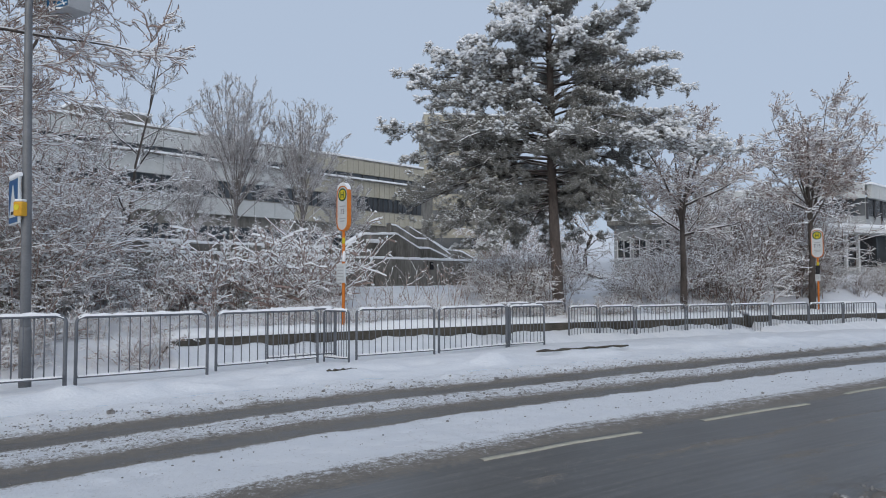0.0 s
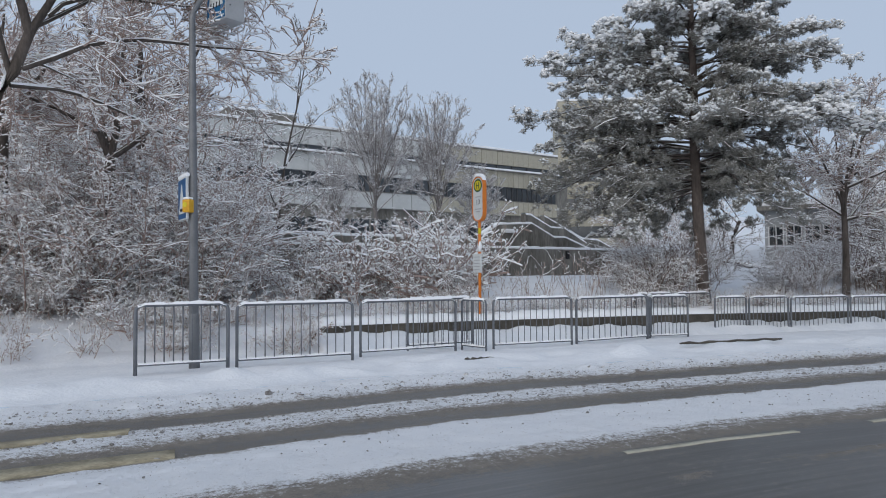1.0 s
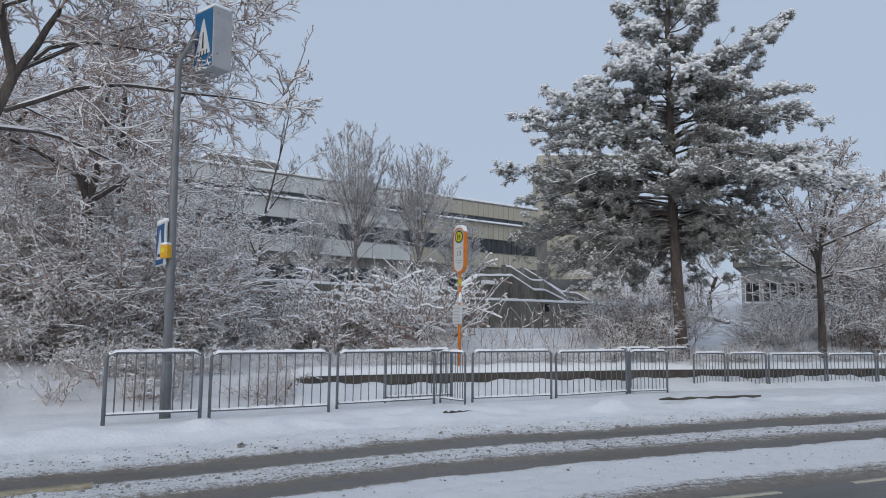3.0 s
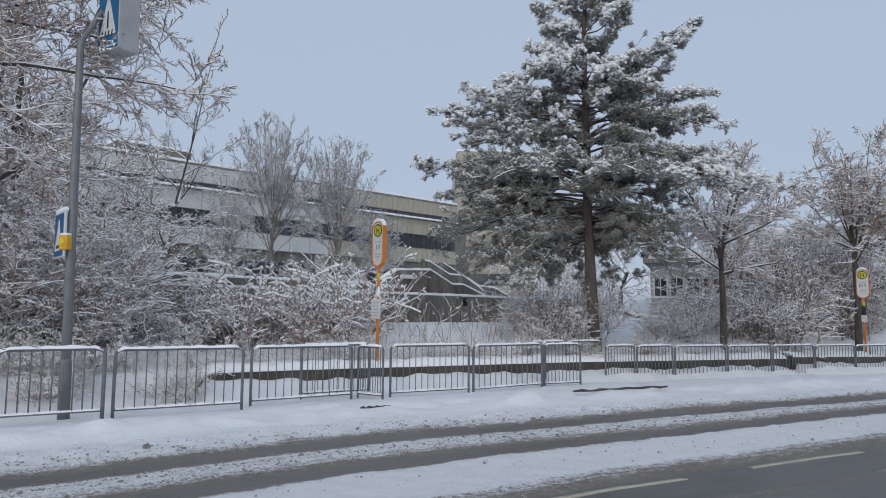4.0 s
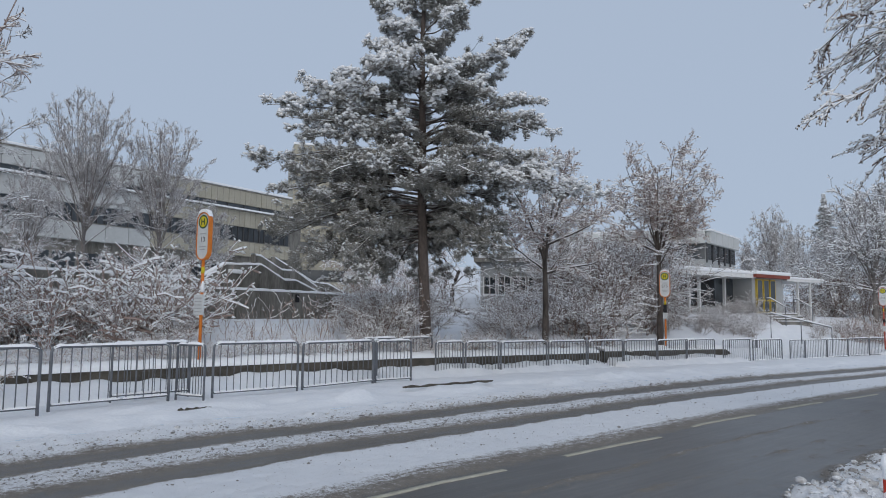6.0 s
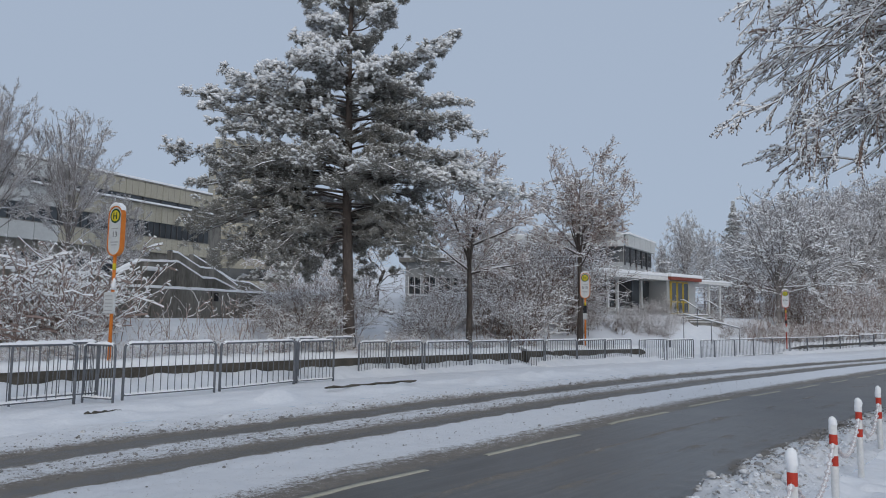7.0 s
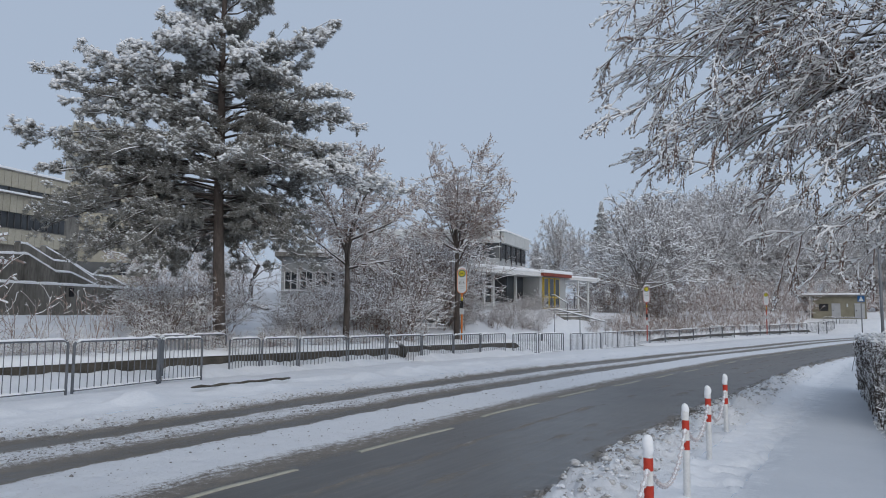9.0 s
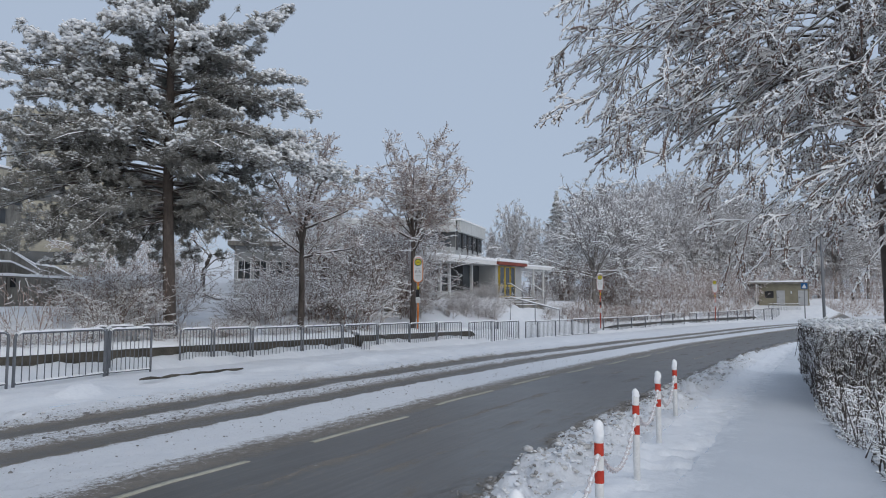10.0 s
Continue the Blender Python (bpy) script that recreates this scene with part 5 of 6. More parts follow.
# ---------------------------------------------------------------- bollards with a chain
def bollard(p, turn):
    root = empty("bollard", Matrix.Translation(p) @ Matrix.Rotation(turn, 4, "Z"), "white bollard with two red bands and a cap of snow", "bollard", "bollards along the pavement")
    part("post", pipe(bmesh.new(), [(0, 0, -0.25), (0, 0, 0.3), (0, 0, 0.74)], 0.031, 14), M_WHITE, root)
    for z0, z1 in ((0.57, 0.655), (0.39, 0.475)):
        part("band", pipe(bmesh.new(), [(0, 0, z0), (0, 0, z1)], 0.0322, 14, False), M_RED, root, "red band")
    rng_ = random.Random(int(p.x * 100))
    pts, rs = [], []
    for k, (z, r) in enumerate(((0.66, 0.02), (0.665, 0.0395), (0.71, 0.04), (0.745, 0.042), (0.775, 0.038), (0.795, 0.026), (0.803, 0.008))):
        pts.append((rng_.uniform(-0.006, 0.006), rng_.uniform(-0.006, 0.006), z))
        rs.append(r * 0.84 * rng_.uniform(0.95, 1.12))
    part("snow_cap", pipe(bmesh.new(), pts, rs, 12), M_SNOWCAP, root, "cap of snow")
    part("eye", pipe(bmesh.new(), [(0.035, 0, 0.6), (0.06, 0, 0.6)], 0.01, 6), M_RAIL, root)
    return root


BOLL = [(5.1 - 1.93, 1.52), (6.99, 1.7), (8.9, 1.89), (10.77, 2.04)]
BOLL[0] = (5.08, 1.5)
spots = []
for u, v in BOLL:
    x, y = xy(u, v)
    p = Vector((float(x), float(y), ground_at(x, y) + 0.03))
    bollard(p, ROAD_TURN)
    spots.append(p)
x, y = xy(3.15, 1.3)
spots.insert(0, Vector((float(x), float(y), 0.03)))
bollard(spots[0], ROAD_TURN)
LINK = None
for n, (a, b) in enumerate(zip(spots, spots[1:])):
    ch = empty("chain", Matrix.Identity(4), "snow-crusted chain hanging between two bollards", "chain", "chains between the bollards")
    k = 34
    pts = [a.lerp(b, t) + Vector((0, 0, 0.6 - (0.25 + 0.05 * (n % 2)) * 4 * t * (1 - t))) for t in np.linspace(0.02, 0.98, k)]
    for i, (p, q) in enumerate(zip(pts, pts[1:])):
        if LINK is None:
            bm = bmesh.new()
            ring = [(0.036 * math.cos(t), 0.017 * math.sin(t), 0) for t in np.linspace(0, math.tau, 9)]
            pipe(bm, ring, 0.0075, 5, False)
            ob = part("link", bm, M_CHAIN, ch)
            LINK = ob.data
        else:
            ob = shared("link", LINK, Matrix.Identity(4), ch)
        d = (q - p).normalized()
        ob.matrix_basis = Matrix.Translation((p + q) / 2) @ d.to_track_quat("X", "Z").to_matrix().to_4x4() @ Matrix.Rotation(radians(90 * (i % 2)), 4, "X")
    rng = np.random.default_rng(50 + n)
    P = np.array([tuple(p) for p in pts])[None]
    arr_part("snow", caps(rng, P, np.full((1, k), 0.008), 0.006, 1, 1.0), M_SNOWCAP, ch, "", True)

# ---------------------------------------------------------------- retaining wall and stair parapets
WM = frame_m((WALL_A[0], WALL_A[1], 0), tuple(wd))


def capped_wall(name, outline_top, base, y0, y1, label, snow=0.06, over=0.015):
    """A wall whose top follows points (x, z); snow lies along its top."""
    outline = [(outline_top[0][0], base)] + list(outline_top) + [(outline_top[-1][0], base)]
    root = part(name, prism(bmesh.new(), outline, y0, y1), M_CONC, None, label)
    root.matrix_basis = WM
    tagged(root, label, "wall", "", "structure")
    vs = []
    n = 0
    rng_ = np.random.default_rng(int(outline_top[0][0] * 10))
    s = np.array(outline_top)
    t = np.r_[0, np.cumsum(np.hypot(*np.diff(s, axis=0).T))]
    q = np.unique(np.r_[np.arange(0, t[-1], 0.22), t])
    X, Z = np.interp(q, t, s[:, 0]), np.interp(q, t, s[:, 1])
    for x, z in zip(X, Z):
        h = snow * rng_.uniform(0.5, 1.4)
        for yy, zz in ((y0 - over, -0.05), (y0 - over, h * 0.55), (y0 + 0.02, h), (y1 - 0.02, h), (y1 + over, h * 0.5), (y1 + over, -0.03)):
            vs.append((x, yy, z + zz))
    idx = np.arange(len(vs)).reshape(len(X), 6)
    f = np.stack([idx[:-1, :-1], idx[1:, :-1], idx[1:, 1:], idx[:-1, 1:]], -1).reshape(-1, 4)
    arr_part("snow", (np.array(vs), f), M_SNOWCAP, root, "thick line of snow on the coping", True)
    return root


capped_wall("wall_retaining", [(0, 2.48), (29.0, 2.52)], 0.9, 0, 0.25, "long weathered concrete retaining wall capped with snow", 0.035)
capped_wall("wall_upper", [(6, 2.8), (17.6, 2.86)], 2.2, 0.9, 1.1, "low upper concrete wall capped with snow", 0.045)
capped_wall("stair_parapet", [(17.85, 2.92), (18.85, 3.4), (20.5, 3.48), (21.7, 2.98), (22.3, 3.0), (23.6, 2.6)], 2.3, 0.8, 1.05, "gabled concrete stair parapet with snow along its edges", 0.032)
capped_wall("stair_parapet", [(21.9, 4.02), (22.2, 4.0), (23.4, 3.52), (24.2, 3.52), (25.6, 2.9)], 2.4, 2.6, 2.85, "stepped concrete stair parapet climbing the bank", 0.035)
capped_wall("stair_parapet", [(24.4, 4.15), (25.6, 3.7), (26.9, 3.2), (28.0, 3.15), (29.2, 2.75)], 2.4, 4.0, 4.25, "outer concrete stair parapet with snow on its slope", 0.035)
n1 = part("niche", boxed(18.95, 19.6, 0.78, 0.84, 2.9, 3.34, 0.01), M_CONC)
n1.matrix_basis = WM
tagged(n1, "small concrete ledge block with snow on it", "wall ledge", "", "structure")
part("snow", boxed(18.93, 19.64, 0.62, 0.84, 3.06, 3.2, 0.03), M_SNOWCAP, n1)
for x in (15.4, 18.6, 21.3, 23.2):
    j = part("wall_joint", boxed(x, x + 0.03, -0.012, 0.0, 1.0, 2.45), M_KERBWALL)
    j.matrix_basis = WM
    tagged(j, "dark vertical joint in the retaining wall", "wall joint", "", "structure")
j = part("drain_pipe", boxed(21.45, 21.62, -0.06, 0.0, 2.1, 2.4, 0.01), M_BLACK)
j.matrix_basis = WM
tagged(j, "dark drain outlet with snow on the wall", "drain")

# ---------------------------------------------------------------- school building on the hill
def school():
    F0, F1 = (-32.4, 30.5), (-2.4, 61.9)
    L = math.hypot(F1[0] - F0[0], F1[1] - F0[1])
    root = empty("school_building", frame_m((*F0, 0), (F1[0] - F0[0], F1[1] - F0[1])), "long concrete school building with panel bands and window strips", "building")
    # solid block; the shade behind the windows is its colour
    part("body", boxed(0, L, 0.35, 14, 3.0, 11.2), M_INSHADE, root)
    part("plinth", boxed(0, L, 0.3, 0.6, 3.0, 6.3), M_CONC, root)
    part("roof", boxed(-0.1, L + 0.1, -0.08, 14.1, 11.5, 11.62), M_CONC, root)
    part("roof_snow", boxed(-0.12, L + 0.12, -0.1, 14.1, 11.62, 11.8, 0.05), M_SNOWCAP, root)
    n = 26
    w = L / n
    for z0, z1 in ((10.42, 11.5), (8.62, 9.86), (6.3, 7.42)):
        meshes = {}
        for j in range(n):
            beige = j > 17
            if beige not in meshes:
                ob = part("panel", boxed(0.015, w - 0.015, -0.06, 0.3, z0, z1, 0.012), M_PANEL if beige else M_PANELGREY, root)
                meshes[beige] = ob.data
                ob.location.x = j * w
            else:
                shared("panel", meshes[beige], Matrix.Translation((j * w, 0, 0)), root)
            if beige:
                for q in (0.33, 0.66):
                    shared("panel_joint", JOINT.setdefault(z0, part("panel_joint", boxed(-0.014, 0.014, -0.064, -0.06, z0, z1), M_CONC, root).data), Matrix.Translation(((j + q) * w, 0, 0)), root)
        part("ledge", boxed(0, L, -0.35 if z0 == 8.62 else -0.09, 0.1, z1, z1 + 0.06), M_CONC, root)
        if z0 == 8.62:
            part("ledge_snow", boxed(0, L, -0.38, 0.05, z1 + 0.06, z1 + 0.2, 0.04), M_SNOWCAP, root)
    for z0, z1 in ((9.92, 10.42), (7.48, 8.62)):
        pane = frame = None
        for j in range(n):
            m = Matrix.Translation((j * w, 0, 0))
            if pane is None:
                a = part("window", boxed(0.04, w - 0.04, 0.12, 0.15, z0, z1), M_GLASS, root)
                b = part("mullion", boxed(-0.04, 0.04, 0.02, 0.2, z0, z1), M_FRAMEDARK, root)
                pane, frame = a.data, b.data
            else:
                shared("window", pane, m, root)
                shared("mullion", frame, m, root)
            if z1 - z0 > 1:
                for q in (0.33, 0.67):
                    shared("glazing_bar", BARS.setdefault(z0, part("glazing_bar", boxed(-0.025, 0.025, 0.05, 0.18, z0, z1), M_FRAMEDARK, root).data), Matrix.Translation(((j + q) * w, 0, 0)), root)
    for j in range(n):
        shared("window", GROUND.setdefault(0, part("window", boxed(0.1, w - 0.1, 0.26, 0.3, 4.2, 5.5), M_GLASS, root).data), Matrix.Translation((j * w, 0, 0)), root)
    part("end_bay", boxed(L, L + 2.5, 1.2, 14, 3, 11.1), M_CONC, root, "recessed grey end bay")
    part("end_window", boxed(L + 0.2, L + 2.3, 1.15, 1.2, 9.2, 10.2), M_GLASS, root)
    ph = part("penthouse", boxed(15.5, 20.5, 3.0, 9, 11.6, 13.0), M_CONC, root, "grey plant room on the roof")
    part("penthouse_snow", boxed(15.4, 20.6, 2.9, 9.1, 13.0, 13.15, 0.04), M_SNOWCAP, ph)


JOINT, BARS, GROUND = {}, {}, {}
school()
tw = part("tower_block", boxed(0, 9, 0, 10, 3, 19.9), M_PANEL)
tw.matrix_basis = frame_m((-2.75, 76.0, 0), (1, 0.1))
tagged(tw, "tall beige concrete tower behind the pine", "building")
for k in range(5):
    part("window", boxed(0.9, 8.4, -0.05, 0.0, 5.2 + 3.0 * k, 6.4 + 3.0 * k), M_GLASS, tw)
part("snow", boxed(-0.1, 9.1, -0.1, 10, 19.9, 20.1, 0.05), M_SNOWCAP, tw)

# ---------------------------------------------------------------- pavilion with the yellow door
def pavilion():
    root = empty("school_pavilion", frame_m((13.0, 31.8, 0), (13.3, 5.8)), "low school pavilion with a flat snowy roof and a yellow entrance", "building")
    # solid too, with the indoor shade put into its colour
    part("body", boxed(3, 12.4, 1.2, 6, 0.5, 3.95), M_INSHADE, root)
    part("plinth", boxed(3, 12.6, 0.95, 1.25, 0.5, 2.35), M_HOUSE, root)
    for j, x in enumerate((3.1, 4.6, 6.4, 8.3, 9.2)):
        part("column", boxed(x, x + 0.12, 0.9, 1.05, 1.6, 4.0), M_WHITE, root)
    for j, (x0, x1) in enumerate(((3.3, 4.5), (4.8, 6.3), (6.6, 8.2), (8.45, 9.15))):
        wnd = part("window", boxed(x0, x1, 1.14, 1.18, 2.4, 3.9), M_GLASS, root)
        part("rail", boxed(x0, x1, 1.1, 1.14, 2.75, 2.83), M_WHITE, wnd)
    # flat slab whose dark colour stands for the shade inside the bay
    part("shade_bay", boxed(9.4, 10.8, 1.1, 1.16, 2.0, 3.95), M_INSHADE, root, "dark glazed bay")
    part("wall_panel", boxed(10.85, 12.6, 1.1, 1.15, 2.3, 4.0), M_GLASS, root, "dark glazed bay")
    part("column", boxed(11.6, 11.72, 0.95, 1.1, 1.6, 4.0), M_WHITE, root)
    part("roof", boxed(2.8, 12.7, -0.3, 6.2, 4.0, 4.22), M_WHITE, root, "white roof edge")
    part("roof_snow", boxed(2.75, 12.72, -0.33, 6.2, 4.22, 4.42, 0.06), M_SNOWCAP, root)
    e = part("entrance", boxed(12.65, 15.75, -0.1, 4, 1.7, 4.05), M_HOUSE, root, "pale rendered entrance bay")
    part("recess", boxed(12.95, 14.95, -0.14, -0.1, 2.0, 3.98), M_DOORYEL, e, "yellow door frame")
    for x in (13.05, 13.7, 14.35):
        d = part("door", boxed(x, x + 0.5, -0.17, -0.14, 2.1, 3.9), M_GLASS, e, "glazed door leaf")
        part("door_frame", boxed(x - 0.05, x, -0.2, -0.14, 2.05, 3.95), M_DOORYEL, d)
        part("door_rail", boxed(x, x + 0.5, -0.19, -0.17, 2.7, 2.8), M_DOORYEL, d)
    part("fascia", boxed(12.5, 15.9, -0.5, 3.9, 4.05, 4.23), M_FASCIA, e, "red fascia")
    part("fascia_snow", boxed(12.45, 15.95, -0.55, 3.9, 4.23, 4.43, 0.06), M_SNOWCAP, e)
    # no real opening: a solid block with the shade painted on
    part("side_bay", boxed(15.8, 17.3, 0.9, 4, 1.7, 3.95), M_INSHADE, root, "solid block in the dark colour of a shaded opening beside the entrance")
    part("canopy", boxed(15.95, 19.6, -0.3, 4, 3.95, 4.1), M_WHITE, root)
    part("canopy_snow", boxed(15.95, 19.65, -0.33, 4, 4.1, 4.22, 0.04), M_SNOWCAP, root)
    for x in (17.4, 18.8):
        part("canopy_post", boxed(x, x + 0.1, -0.1, 0.0, 1.6, 3.95), M_WHITE, root)
    # upper storey set back and turned, seen over a corner
    corners = [(5.75, 8.03), (10.68, 1.5), (16.0, 3.2), (11.1, 9.7)]
    up = part("upper_storey", slab(corners, 4.3, 6.1), M_HOUSE, root, "grey upper storey set back on the roof")
    for e, ((x0, y0), (x1, y1)) in enumerate(zip(corners[:2], corners[1:3])):
        n_ = 7 if e == 0 else 5
        lg = math.hypot(x1 - x0, y1 - y0)
        fm = frame_m((x0, y0, 0), (x1 - x0, y1 - y0))
        for k in range(n_):
            q = part("parapet_panel", boxed(k * lg / n_ + 0.012, (k + 1) * lg / n_ - 0.012, -0.3, -0.05, 6.02, 6.74, 0.01), M_PANELGREY, up)
            q.matrix_basis = fm
            q = part("window", boxed(k * lg / n_ + 0.05, (k + 1) * lg / n_ - 0.05, -0.04, -0.01, 5.1, 6.05), M_GLASS, up)
            q.matrix_basis = fm
            q = part("mullion", boxed(k * lg / n_ - 0.05, k * lg / n_ + 0.05, -0.1, -0.02, 4.9, 6.07), M_FRAMEDARK, up)
            q.matrix_basis = fm
    part("parapet_snow", slab([(5.4, 8.1), (10.7, 1.1), (16.35, 3.0), (11.2, 10.0)], 6.74, 6.84), M_SNOWCAP, up)
    # steps and handrails
    st = empty("entrance_steps", frame_m((13.0, 31.8, 0), (13.3, 5.8)), "concrete entrance steps under snow", "steps")
    for k in range(4):
        s_ = part("step", boxed(13.4, 16.6, -0.5 - 0.3 * k, -0.1, 0.2, 2.0 - 0.15 * k), M_CONC, st)
        part("snow", boxed(13.42, 16.58, -0.49 - 0.3 * k, -0.21 - 0.3 * k, 2.0 - 0.15 * k, 2.05 - 0.15 * k, 0.015), M_SNOWCAP, s_)
    for x in (13.5, 16.3):
        h = part("handrail", pipe(bmesh.new(), [(x, -0.45, 1.9), (x, -0.45, 2.85), (x + 0.03, -0.65, 2.86), (x + 0.1, -1.5, 2.35), (x + 0.1, -1.5, 1.0)], 0.026, 8), M_RAIL, None)
        h.matrix_basis = frame_m((13.0, 31.8, 0), (13.3, 5.8))
        tagged(h, "steel handrail beside the entrance steps", "handrail")
        part("snow", pipe(bmesh.new(), [(x, -0.45, 2.89), (x + 0.03, -0.65, 2.9), (x + 0.1, -1.5, 2.39)], 0.03, 6), M_SNOWCAP, h)


pavilion()
rail = empty("ramp_rail", Matrix.Identity(4), "long sloping handrail with snow beside the path", "handrail")
A, B = at_ray(35.0, 37.5), at_ray(38.9, 38.5)
A.z, B.z = 1.95, 1.3
part("rail", pipe(bmesh.new(), [A - Vector((0, 0, 1.2)), A, B, B - Vector((0, 0, 1.2))], 0.022, 8), M_RAIL, rail)
part("post", pipe(bmesh.new(), [A.lerp(B, 0.5) - Vector((0, 0, 1.1)), A.lerp(B, 0.5)], 0.025, 6), M_RAIL, rail)
part("snow", pipe(bmesh.new(), [A + Vector((0, 0, 0.04)), A.lerp(B, 0.5) + Vector((0, 0, 0.05)), B + Vector((0, 0, 0.04))], 0.035, 6), M_SNOWCAP, rail)

# ---------------------------------------------------------------- house behind the pine
hs = part("house", boxed(0, 4.6, 0, 5, 0.5, 5.3), M_HOUSE)
hs.matrix_basis = frame_m((8.23, 35.05, -0.9), (0.95, -0.31))
tagged(hs, "small grey rendered house half hidden by trees", "house")
for x in (0.2, 0.95, 1.7, 2.45, 3.2):
    wnd = part("window", boxed(x, x + 0.56, -0.05, 0.02, 3.72, 4.55), M_GLASS, hs)
    for x0, x1 in ((x - 0.05, x), (x + 0.26, x + 0.3), (x + 0.56, x + 0.61)):
        part("window_frame", boxed(x0, x1, -0.08, 0.0, 3.68, 4.6), M_WHITE, wnd)
    part("window_sill", boxed(x - 0.06, x + 0.64, -0.14, 0.0, 3.6, 3.68), M_SNOWCAP, wnd)
part("roof", boxed(-0.3, 4.9, -0.4, 5.3, 5.3, 5.5), M_CONC, hs)
part("roof_snow", boxed(-0.32, 4.92, -0.42, 5.3, 5.5, 5.72, 0.05), M_SNOWCAP, hs)

# ---------------------------------------------------------------- hut at the bend
hut = part("hut", boxed(1.1, 5.3, 0, 4, -1.2, 2.0), M_HUT)
hut.matrix_basis = frame_m((63.9, 48.6, 1.62), (2.55, -3.65)) @ Matrix.Scale(1.1, 4)
tagged(hut, "small flat-roofed ochre hut with two pale doors", "hut")
part("roof", boxed(0.25, 5.45, -0.35, 4.2, 1.9, 2.05), M_CONC, hut)
part("roof_snow", boxed(0.23, 5.47, -0.38, 4.2, 2.05, 2.2, 0.05), M_SNOWCAP, hut)
# the hut's window is a slab in the painted interior shade
for x0, x1, z0, z1, mat, nm in ((1.6, 2.35, 0.6, 1.25, M_INSHADE, "window"), (2.6, 3.3, -0.05, 1.28, M_BOXGREY, "door"), (4.4, 5.18, -0.05, 1.28, M_BOXGREY, "door")):
    d = part(nm, boxed(x0, x1, -0.05, 0.0, z0, z1, 0.01), mat, hut)
    if nm == "door":
        part("handle", boxed(x0 + 0.08, x0 + 0.16, -0.09, -0.05, 0.6, 0.66), M_BLACK, d)
part("wall_lamp", boxed(3.78, 3.9, -0.1, 0.0, 0.95, 1.25, 0.02), M_SIGNWHITE, hut, "small white wall lamp")
part("porch_post", boxed(0.85, 0.95, -0.3, -0.2, -1.0, 1.9), M_WHITE, hut)
far_sign = empty("crossing_sign", frame_m((37.77, 24.96, 0), (0.6, -0.8)), "small blue crossing sign on a thin pole", "road sign")
part("pole", pipe(bmesh.new(), [(0, 0.03, -0.3), (0, 0.03, 3.0)], 0.03, 8), M_POST, far_sign)
part("face", boxed(-0.17, 0.17, -0.02, 0.02, 2.5, 2.84, 0.01), M_BLUE, far_sign)
part("triangle", triangle_sign(-0.02, 0, 2.66, 0.24, 0.24), M_SIGNWHITE, far_sign)
lp = empty("street_lamp", Matrix.Translation((38.28, 24.16, 0)), "plain grey street lamp post beyond the hedge", "street lamp")
part("post", pipe(bmesh.new(), [(0, 0, -0.3), (0, 0, 3), (0, 0, 9)], [0.085, 0.08, 0.055], 10), M_POST, lp)
part("arm", pipe(bmesh.new(), [(0, 0, 8.95), (-0.5, 0.6, 9.3), (-1.0, 1.3, 9.4)], 0.05, 8), M_POST, lp)
part("lantern", boxed(-1.5, -0.9, 1.15, 1.45, 9.3, 9.45, 0.04), M_BOXGREY, lp)

# ---------------------------------------------------------------- trees with limbs laid out one by one
def limb_tree(name, seed, mains, label, counts, lengths, snow, min_r, lift=0.1, droop=0.0, buds=0, bark=None, wood=None, foot_r=0.2, spread=50, t0=0.2, wob=0.03, wrap=False, fine=3, splay=55, limb_snow=1.0, crook=1.0, dark_buds=False):
    """mains: a list of (points, first radius, last radius); the first is the trunk."""
    rng = np.random.default_rng(seed)
    k = 10
    M = np.concatenate([line(p, k) for p, *_ in mains])
    M[1:] += np.cumsum(rng.normal(0, wob, M[1:].shape), 1) * np.linspace(0, 1, k)[None, :, None]
    R = np.array([np.linspace(a, b, k) for _, a, b in mains])
    root = arr_part(name, tubes(M[:1], R[:1], 10), bark or M_BARK, None, "", True)
    tagged(root, label, "tree")
    a, ar = shoots(rng, M[1:], R[1:], counts[0], lengths[0], spread, lift, 0.2 * crook, 7, t0, 1.0, 0.45, 0.3, droop=droop)
    b, br = shoots(rng, a, ar, counts[1], lengths[1], spread * 0.85, lift * 0.5, 0.18 * crook, 5, 0.06, 1.0, 0.55, 0.35, droop=droop)
    c, cr = shoots(rng, b, br, counts[2], lengths[2], splay, lift * 0.3, 0.22 * crook, fine, 0.06, 1.0, 0.65, 0.5, droop=droop * 0.6)
    ar, br, cr = np.maximum(ar, min_r * 1.6), np.maximum(br, min_r * 1.25), np.maximum(cr, min_r)
    arr_part("crown", tubes(M[1:], R[1:], 7), bark or M_BARK, root, "", True)
    wb, sb = sprigs(rng, b, br, snow * 1.25, wrap)
    wc, sc = sprigs(rng, c, cr, snow, wrap)
    tagged(arr_part("twig_mass", joined([tubes(a, ar, 4), wb, wc]), wood or M_TWIG, root), kind="stuff")
    arr_part("snow", joined([caps(rng, M[1:], R[1:] * 0.85, max(0.0301, snow) * limb_snow), caps(rng, a, ar, snow * 1.2 * limb_snow)]), M_SNOWCAP, root, "fresh snow lying along the limbs", True)
    tagged(arr_part("twig_snow", joined([sb, sc]), M_SNOWCAP, root), kind="stuff")
    if buds:
        p = np.concatenate([c[:, -1], b[:, -1]])
        p = p[rng.random(len(p)) < buds]
        tagged(arr_part("bud_mass", nubs(rng, p, rng.normal(size=p.shape), np.full(len(p), 0.0145 if dark_buds else 0.024), 1.3), M_BARK if dark_buds else M_LEAF, root, "small dark seed heads at the twig ends" if dark_buds else "withered brown leaves", True), kind="stuff")
    return root


